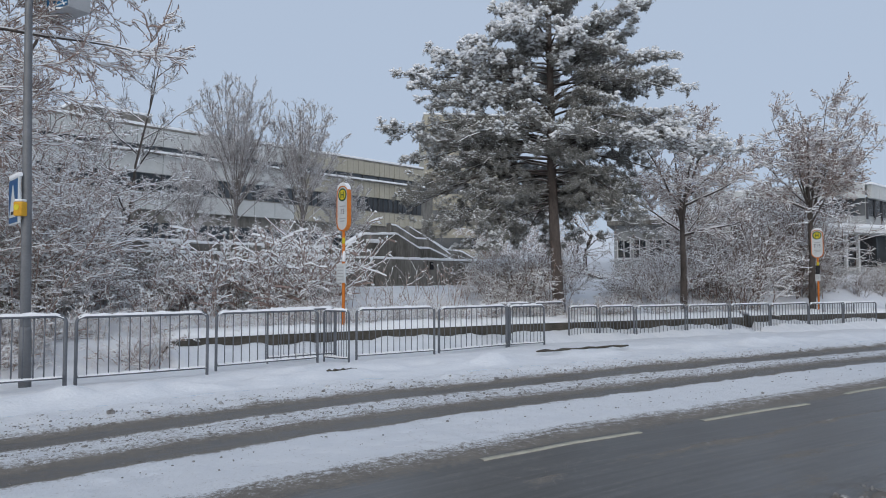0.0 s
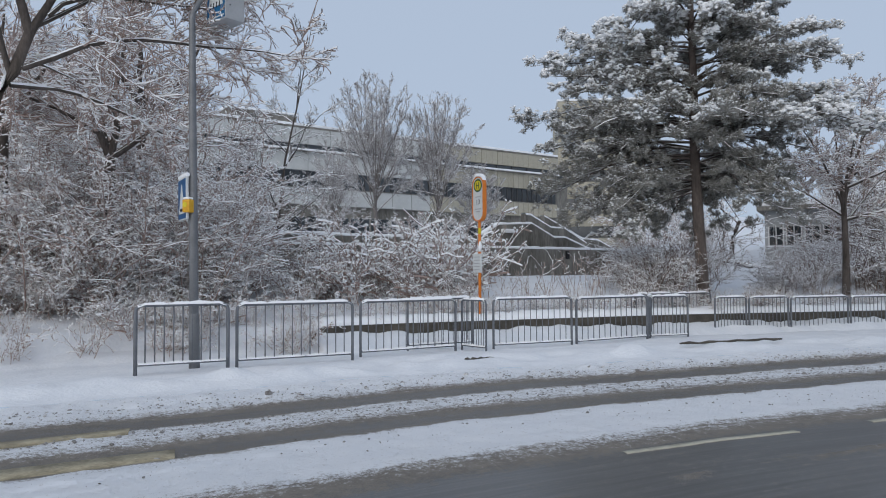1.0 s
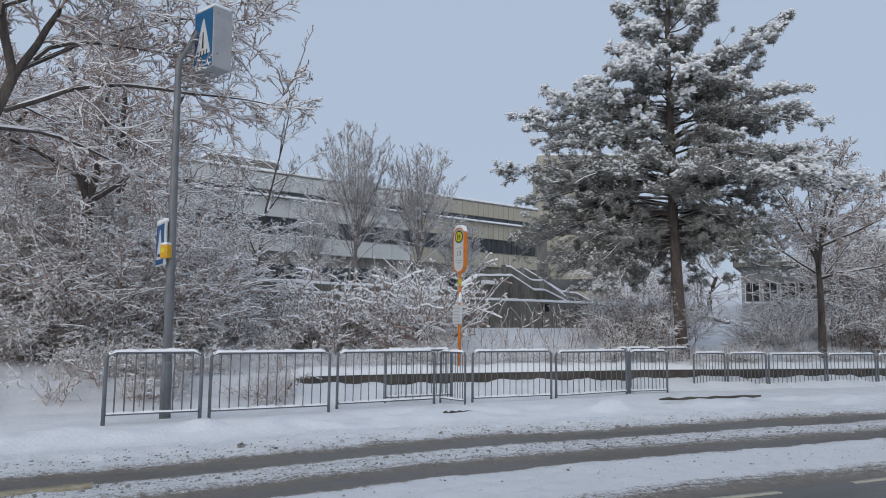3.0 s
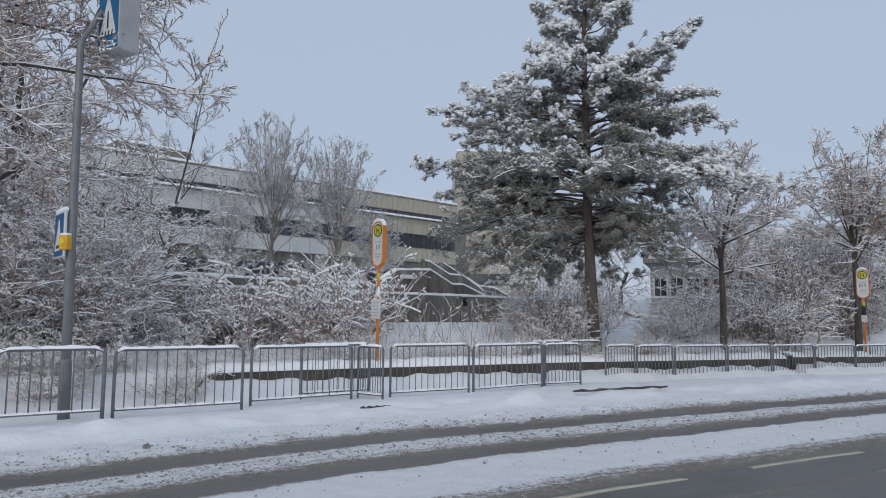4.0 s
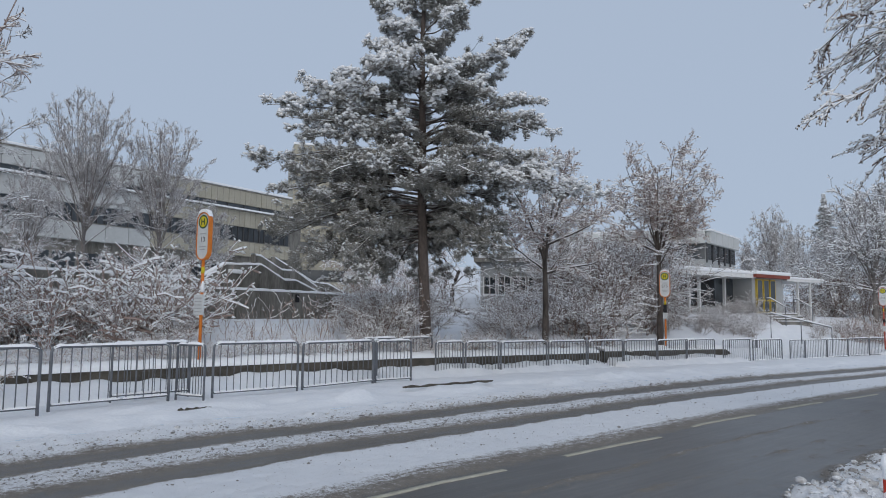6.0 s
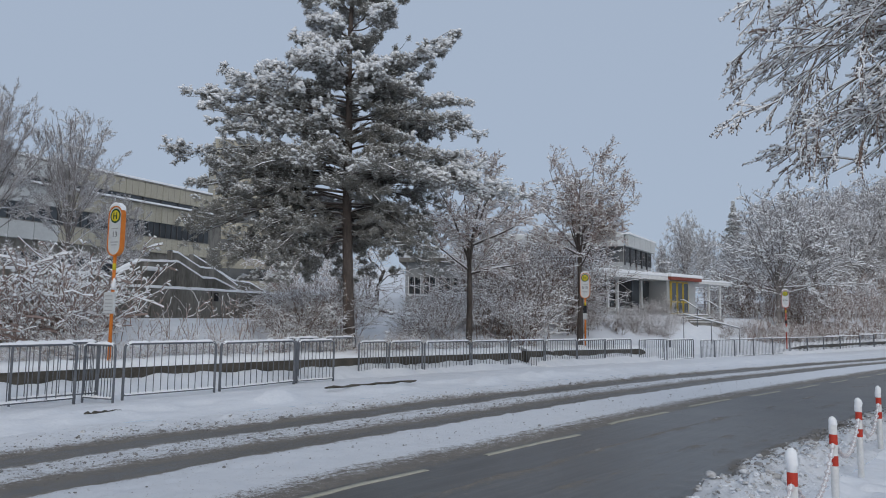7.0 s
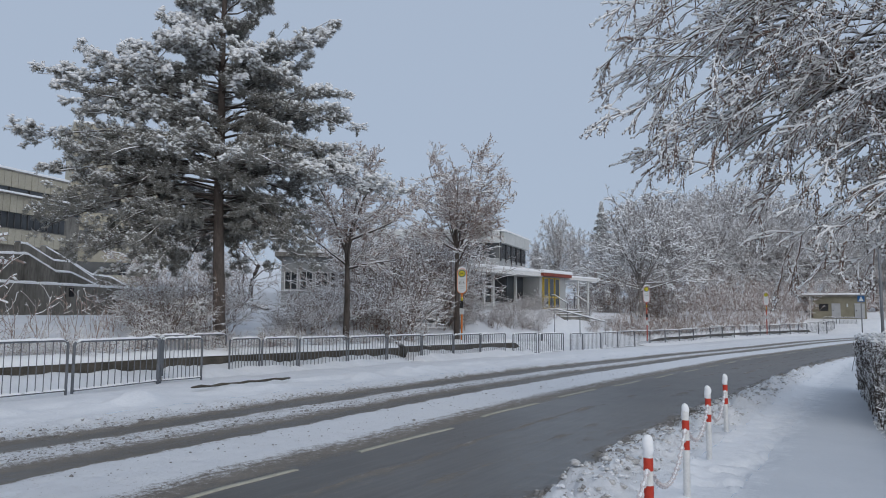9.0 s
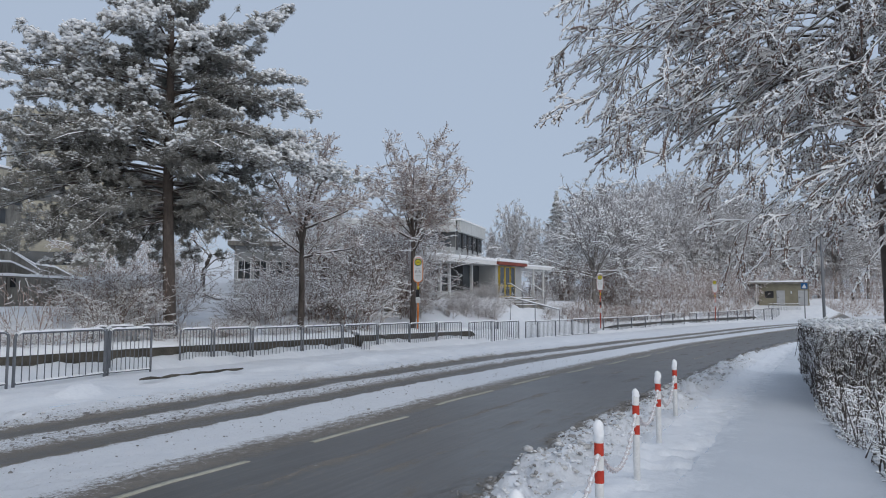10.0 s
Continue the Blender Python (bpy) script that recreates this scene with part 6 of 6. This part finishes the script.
V = lambda pts: [(x * 1.12, y * 1.12, 1.65 + (z - 1.65) * 1.12) for x, y, z in pts]
limb_tree("verge_tree", 41, [(V(p), a * 0.85, b * 0.8) for p, a, b in [
    ([(-9.3, 7.6, -0.2), (-8.95, 7.95, 1.2), (-8.68, 8.12, 2.66), (-8.43, 8.38, 3.8), (-8.15, 8.65, 4.66), (-8.03, 8.76, 5.2)], 0.2, 0.1),
    ([(-8.03, 8.76, 5.2), (-8.13, 8.66, 5.79), (-8.19, 8.6, 6.48), (-8.22, 8.58, 8.0)], 0.095, 0.035),
    ([(-8.03, 8.76, 5.2), (-7.84, 8.92, 5.69), (-7.6, 9.13, 6.43), (-7.3, 9.4, 7.8)], 0.085, 0.03),
    ([(-8.2, 8.6, 4.56), (-8.33, 8.47, 5.22), (-8.46, 8.35, 6.22), (-8.6, 8.2, 7.6)], 0.06, 0.03),
    ([(-8.09, 8.7, 4.67), (-7.65, 9.09, 4.97), (-7.34, 9.33, 5.23), (-6.67, 9.81, 5.38), (-5.77, 10.36, 5.38), (-4.72, 10.87, 5.34)], 0.06, 0.012),
    ([(-7.84, 8.92, 5.51), (-7.67, 9.07, 5.78), (-7.23, 9.41, 5.94), (-6.47, 9.94, 5.92), (-5.9, 10.3, 5.85)], 0.05, 0.012),
    ([(-8.2, 8.6, 4.4), (-7.9, 9.3, 4.5), (-7.4, 10.2, 4.3), (-6.9, 11.2, 4.0)], 0.045, 0.012),
    ([(-8.0, 8.8, 5.3), (-7.6, 9.9, 6.2), (-6.9, 11.0, 6.9), (-6.0, 12.0, 7.2)], 0.05, 0.012),
    ([(-8.2, 8.6, 6.2), (-7.3, 9.4, 7.0), (-6.3, 10.2, 7.3), (-5.5, 10.9, 7.2)], 0.045, 0.012),
    ([(-8.3, 8.5, 4.2), (-8.9, 9.3, 4.9), (-9.3, 10.2, 5.3), (-9.5, 11.3, 5.4)], 0.05, 0.012)]],
    "leafless roadside tree with long snowy limbs over the pavement", (20, 9, 6), (0.36, 0.42, 0.36), 0.021, 0.0045, 0.04, wood=M_TWIG, fine=3, splay=46, crook=1.0)
THICKET = limb_tree("thicket_tree", 42, [
    ([(-10.42, 13.9, 0.2), (-10.46, 13.86, 3.14), (-10.49, 13.84, 4.24)], 0.17, 0.12),
    ([(-10.49, 13.84, 4.24), (-10.65, 13.72, 4.81), (-11.28, 13.21, 5.25), (-12.2, 12.6, 5.7)], 0.09, 0.025),
    ([(-10.49, 13.84, 4.24), (-10.37, 13.93, 4.97), (-10.44, 13.88, 5.75), (-10.2, 14.0, 7.4)], 0.09, 0.025),
    ([(-10.49, 13.84, 4.24), (-10.17, 14.08, 4.53), (-9.68, 14.42, 5.04), (-8.6, 15.2, 5.9)], 0.08, 0.02),
    ([(-10.45, 13.9, 3.6), (-11.0, 14.6, 4.6), (-11.6, 15.0, 5.8), (-11.9, 15.2, 7.0)], 0.07, 0.02)],
    "dark-trunked leafless tree standing in the thicket", (17, 9, 6), (0.54, 0.42, 0.34), 0.021, 0.0045, 0.16, wood=M_TWIG, fine=3, splay=46, crook=1.0)

for az, r, turn, k in ((-44, 18.5, 2.1, 0.95), (-35, 21.5, 4.0, 1.05)):
    copy_thing(THICKET, Matrix.Translation(at_ray(az, r)) @ Matrix.Rotation(turn, 4, "Z") @ Matrix.Scale(k, 4) @ Matrix.Translation((10.42, -13.9, -0.6)))

# trees with a fan of limbs above one fork
def fan_tree(name, seed, az, r, fork, tips, label, counts, lengths, snow, min_r, trunk_r, wood=None, bark=None, leaves=0.0, rise=0.5, spread=48, lift=0.06, jitter=0.6, stout=(0.22, 0.36), t0=0.14, laden=1.0):
    """tips: (to the right, height, further off) of each limb's end, as seen from the road; heights from the road's level."""
    rng = np.random.default_rng(seed)
    foot = at_ray(az, r)
    right = Vector((math.cos(radians(az)), -math.sin(radians(az)), 0))
    away = Vector((math.sin(radians(az)), math.cos(radians(az)), 0))

    def at(x, z, d):
        q = foot + right * x + away * d
        return (q.x, q.y, z)

    mains = [([at(0, foot.z - 0.3, 0), at(0.03, (foot.z + fork) / 2, 0), at(0, fork, 0), at(-0.08, fork + 1.2, 0.05)], trunk_r, trunk_r * 0.5)]
    for x, z, d in tips:
        f0 = fork + rng.uniform(-jitter, jitter * 1.6)
        mains.append(([at(0, f0, 0), at(x * 0.3, f0 + (z - f0) * rise * 0.62, d * 0.3), at(x * 0.68, f0 + (z - f0) * (rise * 0.5 + 0.42), d * 0.68), at(x, z, d)], trunk_r * rng.uniform(*stout), 0.009))
    root = limb_tree(name, seed, mains, label, counts, lengths, snow, min_r, lift, wood=wood, bark=bark, spread=spread, t0=t0, wob=0.05, fine=2, buds=leaves, limb_snow=laden)
    return root


fan_tree("roadside_tree", 51, 18.4, 26.0, 3.6, [(-2.0, 6.0, 0.3), (-0.3, 7.6, 0.4), (1.2, 7.2, -0.4), (2.8, 5.5, 0.2), (-1.2, 6.9, -0.6), (2.1, 6.4, 0.6), (1.9, 3.7, -0.3), (0.4, 6.5, 2.0), (0.2, 6.2, -1.8), (-1.5, 5.2, 1.2), (0.6, 7.7, 0.2), (-2.4, 5.2, -0.2), (1.7, 5.2, 1.0)],
         "leafless roadside tree with a forked crown in light snow", (14, 9, 6), (0.38, 0.4, 0.32), 0.022, 0.0045, 0.13, stout=(0.3, 0.48), t0=0.2)
fan_tree("roadside_tree", 52, 27.2, 31.0, 4.2, [(-2.0, 6.6, 0.2), (-1.3, 7.9, -0.3), (-0.3, 8.2, 0.2), (0.7, 8.4, -0.4), (1.3, 8.3, 0.3), (-0.9, 8.2, 0.4), (1.9, 7.4, -0.9), (1.7, 7.9, 0.5), (2.5, 7.0, 0.0), (2.3, 5.7, -0.4), (-1.9, 5.6, -0.6), (0.3, 7.6, 2.0), (0.1, 7.4, -1.9), (0.9, 6.4, 1.4), (-0.8, 6.6, -1.4)],
         "roadside tree that still holds brown withered leaves", (14, 9, 6), (0.38, 0.4, 0.32), 0.022, 0.005, 0.14, leaves=0.16, stout=(0.24, 0.4), t0=0.2)


def dome(n, radius, top, fall, power=1.2):
    """Ends of n limbs spread over a round crown."""
    return [(radius * math.sqrt((j + 0.4) / n) * math.cos(j * 2.4), top - fall * ((j + 0.4) / n) ** power, radius * 0.9 * math.sqrt((j + 0.4) / n) * math.sin(j * 2.4)) for j in range(n)]


def moved(proto, origin, az, r, dz, turn, sx, sz, label=""):
    """A copy of a tree that was built at origin, set at another place."""
    ob = copy_thing(proto, Matrix.Translation(at_ray(az, r, dz)) @ Matrix.Rotation(turn, 4, "Z") @ Matrix.Diagonal((sx, sx, sz, 1)) @ Matrix.Translation(-origin))
    return tagged(ob, label) if label else ob


# its twigs carry the paleness of haze in their colour
SCHOOL_TREE = fan_tree("hillside_tree", 53, -17.0, 40.0, 5.6, dome(38, 3.4, 12.5, 5.4, 1.8), "leafless haze-pale tree in front of the school building", (13, 8, 5), (0.2, 0.44, 0.4), 0.006, 0.005, 0.12, wood=M_FAR, bark=M_TWIG_GREY, spread=26, lift=0.14, jitter=0.9, stout=(0.16, 0.28), t0=0.3)
SCHOOL_FOOT = at_ray(-17.0, 40.0)
moved(SCHOOL_TREE, SCHOOL_FOOT, -11.9, 41.0, 0, 2.2, 0.9, 0.93, "leafless haze-pale tree beside another by the school")
rng = np.random.default_rng(77)
for az, r, k in ((-43, 36, 0.9), (-31, 50, 0.8), (-36, 46, 0.8), (-40, 30, 0.9), (-47, 28, 0.9), (7.0, 58, 0.8), (-7.5, 64, 0.75), (-20.5, 36, 0.5), (-8.5, 43, 0.62)):
    moved(SCHOOL_TREE, SCHOOL_FOOT, az, r, -0.4, rng.uniform(0, 6.28), k, k * rng.uniform(0.9, 1.1), "leafless haze-pale tree on the hillside")

# bent little tree and a fallen log on the snow slope beside the pine
g = at_ray(11.1, 36.0)
limb_tree("bent_tree", 57, [([(g.x, g.y, g.z - 0.2), (g.x - 0.12, g.y, g.z + 0.6), (g.x - 0.08, g.y, g.z + 1.3), (g.x + 0.25, g.y, g.z + 2.1)], 0.13, 0.08),
                            ([(g.x - 0.08, g.y, g.z + 1.3), (g.x + 0.5, g.y + 0.1, g.z + 1.9), (g.x + 1.2, g.y, g.z + 2.0)], 0.05, 0.015),
                            ([(g.x - 0.5, g.y, g.z - 0.2), (g.x - 0.5, g.y, g.z + 1.0), (g.x - 0.45, g.y, g.z + 2.2)], 0.05, 0.03),
                            ([(g.x + 0.2, g.y, g.z + 2.0), (g.x - 0.3, g.y + 0.2, g.z + 2.6), (g.x - 0.7, g.y, g.z + 3.0)], 0.05, 0.015)],
          "small dark tree with a bent trunk on the snow slope", (6, 5, 4), (0.4, 0.4, 0.34), 0.03, 0.006, 0.1, wood=M_TWIG_RED, t0=0.5)
A, B = at_ray(9.0, 35.0), at_ray(12.3, 34.0)
log = part("fallen_log", pipe(bmesh.new(), [A + Vector((0, 0, 0.42)), A.lerp(B, 0.35) + Vector((0, 0, 0.4)), A.lerp(B, 0.7) + Vector((0, 0, 0.2)), B + Vector((0, 0, 0.02))], [0.13, 0.12, 0.11, 0.08], 9), M_BARK)
tagged(log, "fallen dark log with snow on top on the slope", "log")
arr_part("snow", caps(np.random.default_rng(3), line([A + Vector((0, 0, 0.42)), A.lerp(B, 0.35) + Vector((0, 0, 0.4)), A.lerp(B, 0.7) + Vector((0, 0, 0.2)), B + Vector((0, 0, 0.02))], 14), np.full((1, 14), 0.1), 0.07), M_SNOWCAP, log, "", True)

# round-crowned trees beyond the bus stop
FRONT = [(-4.3, 5.2, -0.5), (-3.4, 7.4, 0.6), (-2.2, 9.2, -0.4), (-0.7, 10.4, 0.3), (0.9, 10.3, -0.5), (2.4, 9.3, 0.5), (3.6, 7.9, -0.4), (4.7, 5.6, 0.4), (4.9, 4.3, -0.6), (-4.7, 4.0, 0.3), (0.2, 8.2, -3.0), (-1.8, 7.2, -3.0), (2.2, 7.0, -2.9), (0.4, 8.0, 3.0), (-2.6, 6.6, 2.4), (2.9, 6.3, 2.2), (1.4, 9.8, -1.6), (-1.3, 9.9, -1.4), (3.4, 4.4, -2.2), (-3.2, 4.3, -2.2)]
fan_tree("park_tree", 12, 41.6, 54.5, 3.9, FRONT, "broad leafless tree with snow along every limb", (10, 6, 4), (0.36, 0.42, 0.38), 0.04, 0.0085, 0.2, wood=M_TWIG_GREY, bark=M_FARBARK, rise=0.5, jitter=0.5, stout=(0.22, 0.36), t0=0.16, laden=1.2)
PARK = fan_tree("park_tree", 13, 44.0, 60.0, 4.6, dome(28, 4.4, 10.2, 6.2, 1.4), "broad round-crowned leafless tree covered in snow", (12, 9, 6), (0.34, 0.4, 0.34), 0.012, 0.008, 0.17, wood=M_FAR, bark=M_FARBARK, rise=0.75, jitter=0.8)
PARK_FOOT = at_ray(44.0, 60.0)
for az, w_, el in ((44.6, 23, 8.2), (47.0, 23, 8.2), (49.3, 23, 8.0), (51.4, 23, 7.6), (53.4, 24, 7.2), (55.4, 24, 7.0), (57.6, 26, 6.8), (60, 28, 6.8), (63, 30, 6.8), (66, 30, 7.0), (39.6, 31, 7.2), (43.2, 32, 8.9), (45.8, 32, 9.3), (48.2, 32, 9.3), (50.4, 33, 9.1), (52.6, 33, 8.6), (54.6, 34, 8.0), (57, 36, 7.4), (42.0, 42, 9.0), (47, 44, 9.5), (51.4, 46, 9.0), (59, 46, 7.6), (62, 50, 7.4), (58.6, 21, 6.4), (60.6, 21, 6.4), (62.4, 22, 6.6)):
    r = 45.0
    while r < 150:
        x, y = r * math.sin(radians(az)), r * math.cos(radians(az))
        if x * EV[0] + y * EV[1] - float(bend(x * EU[0] + y * EU[1])) > w_:
            break
        r += 0.5
    k = (1.65 + r * math.tan(radians(el)) - at_ray(az, r).z + 0.4) / 8.4
    k *= rng.uniform(0.88, 1.06)
    moved(PARK, PARK_FOOT, az, r, -0.4, rng.uniform(0, 6.28), k * rng.uniform(0.9, 1.2), k, "broad leafless tree of the snowy woods")

for az, r, k in ((35.2, 84, 1.3), (36.6, 90, 1.15), (33.6, 88, 0.95), (30, 78, 0.9), (26, 70, 0.85), (22.5, 72, 0.95), (20.5, 66, 0.85), (17.5, 64, 0.8)):
    moved(PARK, PARK_FOOT, az, r, -0.6, rng.uniform(0, 6.28), k * 0.55, k, "slim leafless tree far up the slope")

# slender young tree, leaning
def ray_at(az, el, r):
    return (r * math.sin(radians(az)), r * math.cos(radians(az)), 1.65 + r * math.tan(radians(el)))


stem = [ray_at(-25.3, -1.5, 20), ray_at(-24.9, 3, 20), ray_at(-24.3, 8.8, 20), ray_at(-23.1, 14.2, 20), ray_at(-22.5, 17.7, 20), ray_at(-21.85, 20.8, 20)]
shape = line(stem, 20)[0]
rng = np.random.default_rng(15)
boughs = []
for j in range(17):
    q = shape[4 + (j * 14) // 17]
    a, reach = j * 2.4, np.interp(j, [0, 5, 16], [1.5, 1.55, 0.45]) * rng.uniform(0.8, 1.15)
    boughs.append(([tuple(q), (q[0] + 0.45 * reach * math.cos(a), q[1] + 0.45 * reach * math.sin(a), q[2] + 0.3 * reach), (q[0] + reach * math.cos(a), q[1] + reach * math.sin(a), q[2] + 0.75 * reach)], np.interp(j, [0, 16], [0.026, 0.01]), 0.005))
limb_tree("young_tree", 15, [(stem, 0.05, 0.004)] + boughs, "slender leafless young tree dusted with snow", (9, 6, 4), (0.42, 0.42, 0.36), 0.007, 0.0028, 0.22, wood=M_TWIG_GREY, spread=38, wob=0.025, fine=2)

# the tree that hangs over the pavement on the near side
def over_tree():
    rng = np.random.default_rng(8)
    foot = Vector(ray_at(61.9, -4.0, 15.5))
    foot.z = ground_at(foot.x, foot.y) - 0.3
    bole = [tuple(foot), ray_at(61.7, 4.0, 15.4), ray_at(61.3, 8.5, 15.3), ray_at(61.0, 11.5, 15.2), ray_at(60.0, 16.5, 15.0), ray_at(59.2, 21.0, 14.8), ray_at(58.2, 29.0, 14.6)]
    shape = line(bole, 40)[0]
    mains = [(bole, 0.24, 0.07), ([ray_at(61.2, 11.2, 15.2), ray_at(60.2, 12.6, 14.8), ray_at(58.4, 13.6, 14.3), ray_at(55.0, 17.0, 13.8), ray_at(50.0, 20.0, 13.4)], 0.09, 0.02)]
    for az, el, r in ((37.2, 19.2, 13.5), (39.6, 21.6, 12.6), (40.3, 23.4, 13.0), (42.4, 25.4, 12.2), (38.8, 17.2, 13.6), (40.9, 15.4, 13.0), (42.0, 10.8, 13.6), (43.1, 14.2, 12.5), (45.3, 9.8, 13.0), (40.6, 17.4, 13.0), (41.9, 16.0, 12.6), (42.8, 17.6, 13.2), (43.8, 12.0, 13.2), (42.0, 12.6, 13.2), (45.2, 12.5, 12.2), (46.9, 10.7, 13.0), (49.8, 8.7, 12.6),
                      (52.1, 6.4, 13.0), (54.0, 5.0, 12.6), (55.9, 4.6, 13.0), (57.4, 5.6, 12.2), (59.5, 3.4, 13.0), (61.4, 2.4, 13.0), (44.5, 19.0, 12.0), (46.5, 22.5, 12.0), (50.0, 25.5, 12.0), (48.0, 16.0, 12.0), (52.0, 20.0, 11.6), (55.0, 24.5, 11.6), (51.5, 12.0, 12.0), (55.0, 15.0, 12.0),
                      (58.0, 19.5, 12.0), (54.0, 9.0, 12.2), (57.0, 11.0, 12.5), (60.0, 14.5, 12.0), (60.0, 8.0, 12.5), (63.0, 10.5, 12.6), (63.5, 18.0, 12.0), (66.0, 13.0, 13.0), (47.5, 13.5, 13.8), (50.5, 10.0, 14.0), (62.0, 4.2, 13.0), (64.0, 6.0, 13.0), (58.0, 7.2, 12.5), (56.0, 8.2, 12.0), (53.0, 8.4, 13.0), (50.0, 11.5, 13.0), (63.0, 14.0, 12.5), (61.0, 18.0, 12.0), (57.0, 15.5, 12.2), (54.0, 12.0, 12.8), (52.0, 15.5, 12.5), (49.0, 13.0, 12.5), (47.0, 18.0, 12.5), (55.0, 20.0, 12.0), (59.5, 11.0, 13.5), (61.5, 7.0, 14.0), (62.5, 22.0, 12.5), (65.0, 24.0, 12.5), (60.5, 26.0, 12.0), (64.5, 19.5, 13.0), (57.5, 27.0, 12.5)):
        tip = np.array(ray_at(az, el, r))
        over = np.array(ray_at(min(az + 9.0, 65.0), el + 7.0, r + 0.7))  # each limb passes over and falls towards the road
        q = shape[int(np.argmin(abs(shape[:, 2] - np.clip(over[2] - 0.3, 3.2, shape[-1][2]))))]
        pts = []
        for t in np.linspace(0, 1, 9):
            v = q * (1 - t) ** 2 + over * 2 * t * (1 - t) + tip * t * t
            v[2] += rng.normal(0, 0.03)
            pts.append(tuple(q + (v - q) * (1 - 0.02 * t)))
        mains.append((pts, 0.02 + 0.014 * abs(61.5 - az) / 25, 0.006))
    limb_tree("overhanging_tree", 43, mains, "old tree whose drooping twigs hang heavy with snow over the pavement", (10, 6, 14), (0.3, 0.46, 0.15), 0.02, 0.0056, 0.03, 0.18, 0.4, wood=M_TWIG_RED, spread=32, t0=0.15, wob=0.05, wrap=True, fine=2, splay=50, limb_snow=1.0, crook=0.75, dark_buds=True)


over_tree()

# ---------------------------------------------------------------- clipped hedge by the path
def hedge():
    rng = np.random.default_rng(19)
    root = empty("hedge", Matrix.Identity(4), "bare clipped hedge of brown twigs with snow on top", "hedge")

    def face(u):
        return np.interp(u, [6.2, 7.8, 9.4, 10.7, 13.8, 19.5], [-0.6, -0.36, -0.15, 0.02, 0.33, 0.72])

    def clump(n, u, width, height, name, wild):
        us = rng.uniform(*u, n)
        ws = face(us) - width * rng.random(n) ** 1.6
        zs = height * (1 - rng.random(n) ** 1.3) if not wild else np.full(n, 0.0)
        stems = rng.random(n) < (0.06 if not wild else 0.3)
        zs = np.where(stems, 0.0, zs * 0.93)
        X, Y = xy(us, ws)
        p = np.stack([X, Y, zs], 1)
        d = unit(np.stack([rng.normal(0, 0.55, n), rng.normal(0, 0.55, n), rng.uniform(0.1, 1.2, n)], 1))
        d[stems] = unit(d[stems] * np.array([0.22, 0.22, 1.0]) + np.array([0, 0, 0.5]))
        L = np.where(stems, height * rng.uniform(0.75, 0.98, n), rng.uniform(0.1, 0.24, n))
        st, sr = grow(rng, p, d, L, np.where(stems, 0.007, 0.004), 3, 0.12 if not wild else 0.2, 0.25 if wild else 0, 0.5)
        a, ar = shoots(rng, st, sr, 4, 0.5, 45, 0.1, 0, 2, 0.1, 1.0, 0.7, 0.6)
        if wild:
            a, ar = shoots(rng, st, sr, 8, 0.3, 50, -0.1, 0.1, 3, 0.1, 1.0, 0.6, 0.6, droop=0.3)
        ar = np.maximum(ar, 0.0032)
        if wild:
            q = a[:, -1]
            keep = q[:, 0] * EV[0] + q[:, 1] * EV[1] < face(q[:, 0] * EU[0] + q[:, 1] * EU[1]) + 0.1
            a, ar = a[keep], ar[keep]
            q = st[:, -1]
            keep = q[:, 0] * EV[0] + q[:, 1] * EV[1] < face(q[:, 0] * EU[0] + q[:, 1] * EU[1]) + 0.1
            st, sr = st[keep], sr[keep]
        if not wild:  # the shears keep the face and the top
            q = a[:, -1]
            uu, ww = q[:, 0] * EU[0] + q[:, 1] * EU[1], q[:, 0] * EV[0] + q[:, 1] * EV[1]
            keep = (ww < face(uu) + 0.05) & (uu > u[0] - 0.05) & (q[:, 2] < height + 0.05)
            a, ar = a[keep], ar[keep]
            q = st[:, -1]
            uu, ww = q[:, 0] * EU[0] + q[:, 1] * EU[1], q[:, 0] * EV[0] + q[:, 1] * EV[1]
            keep = (ww < face(uu) + 0.04) & (uu > u[0] - 0.05) & (q[:, 2] < height + 0.05)
            st, sr = st[keep], sr[keep]
        ws_, ss = sprigs(rng, st, sr, 0.008)
        wa, sa = sprigs(rng, a, ar, 0.009 if not wild else 0.011)
        tagged(arr_part(name, joined([ws_, wa]), M_BARK, root), kind="stuff")
        tagged(arr_part("snow", joined([ss, sa]), M_SNOWCAP, root), kind="stuff")

    clump(5600, (12.8, 19.4), 1.5, 1.22, "twig_mass", False)
    clump(700, (6.3, 13.2), 1.5, 0.62, "low_twig_mass", True)
    n = 1500
    us = rng.uniform(12.85, 19.3, n)
    X, Y = xy(us, face(us) - 1.5 * rng.random(n))
    c = np.stack([X, Y, 1.22 + rng.normal(0, 0.035, n)], 1)
    arr_part("top_snow", nubs(rng, c, rng.normal(size=c.shape), rng.uniform(0.025, 0.065, n), 0.5), M_SNOWCAP, root, "snow lying on the clipped top", True)


hedge()
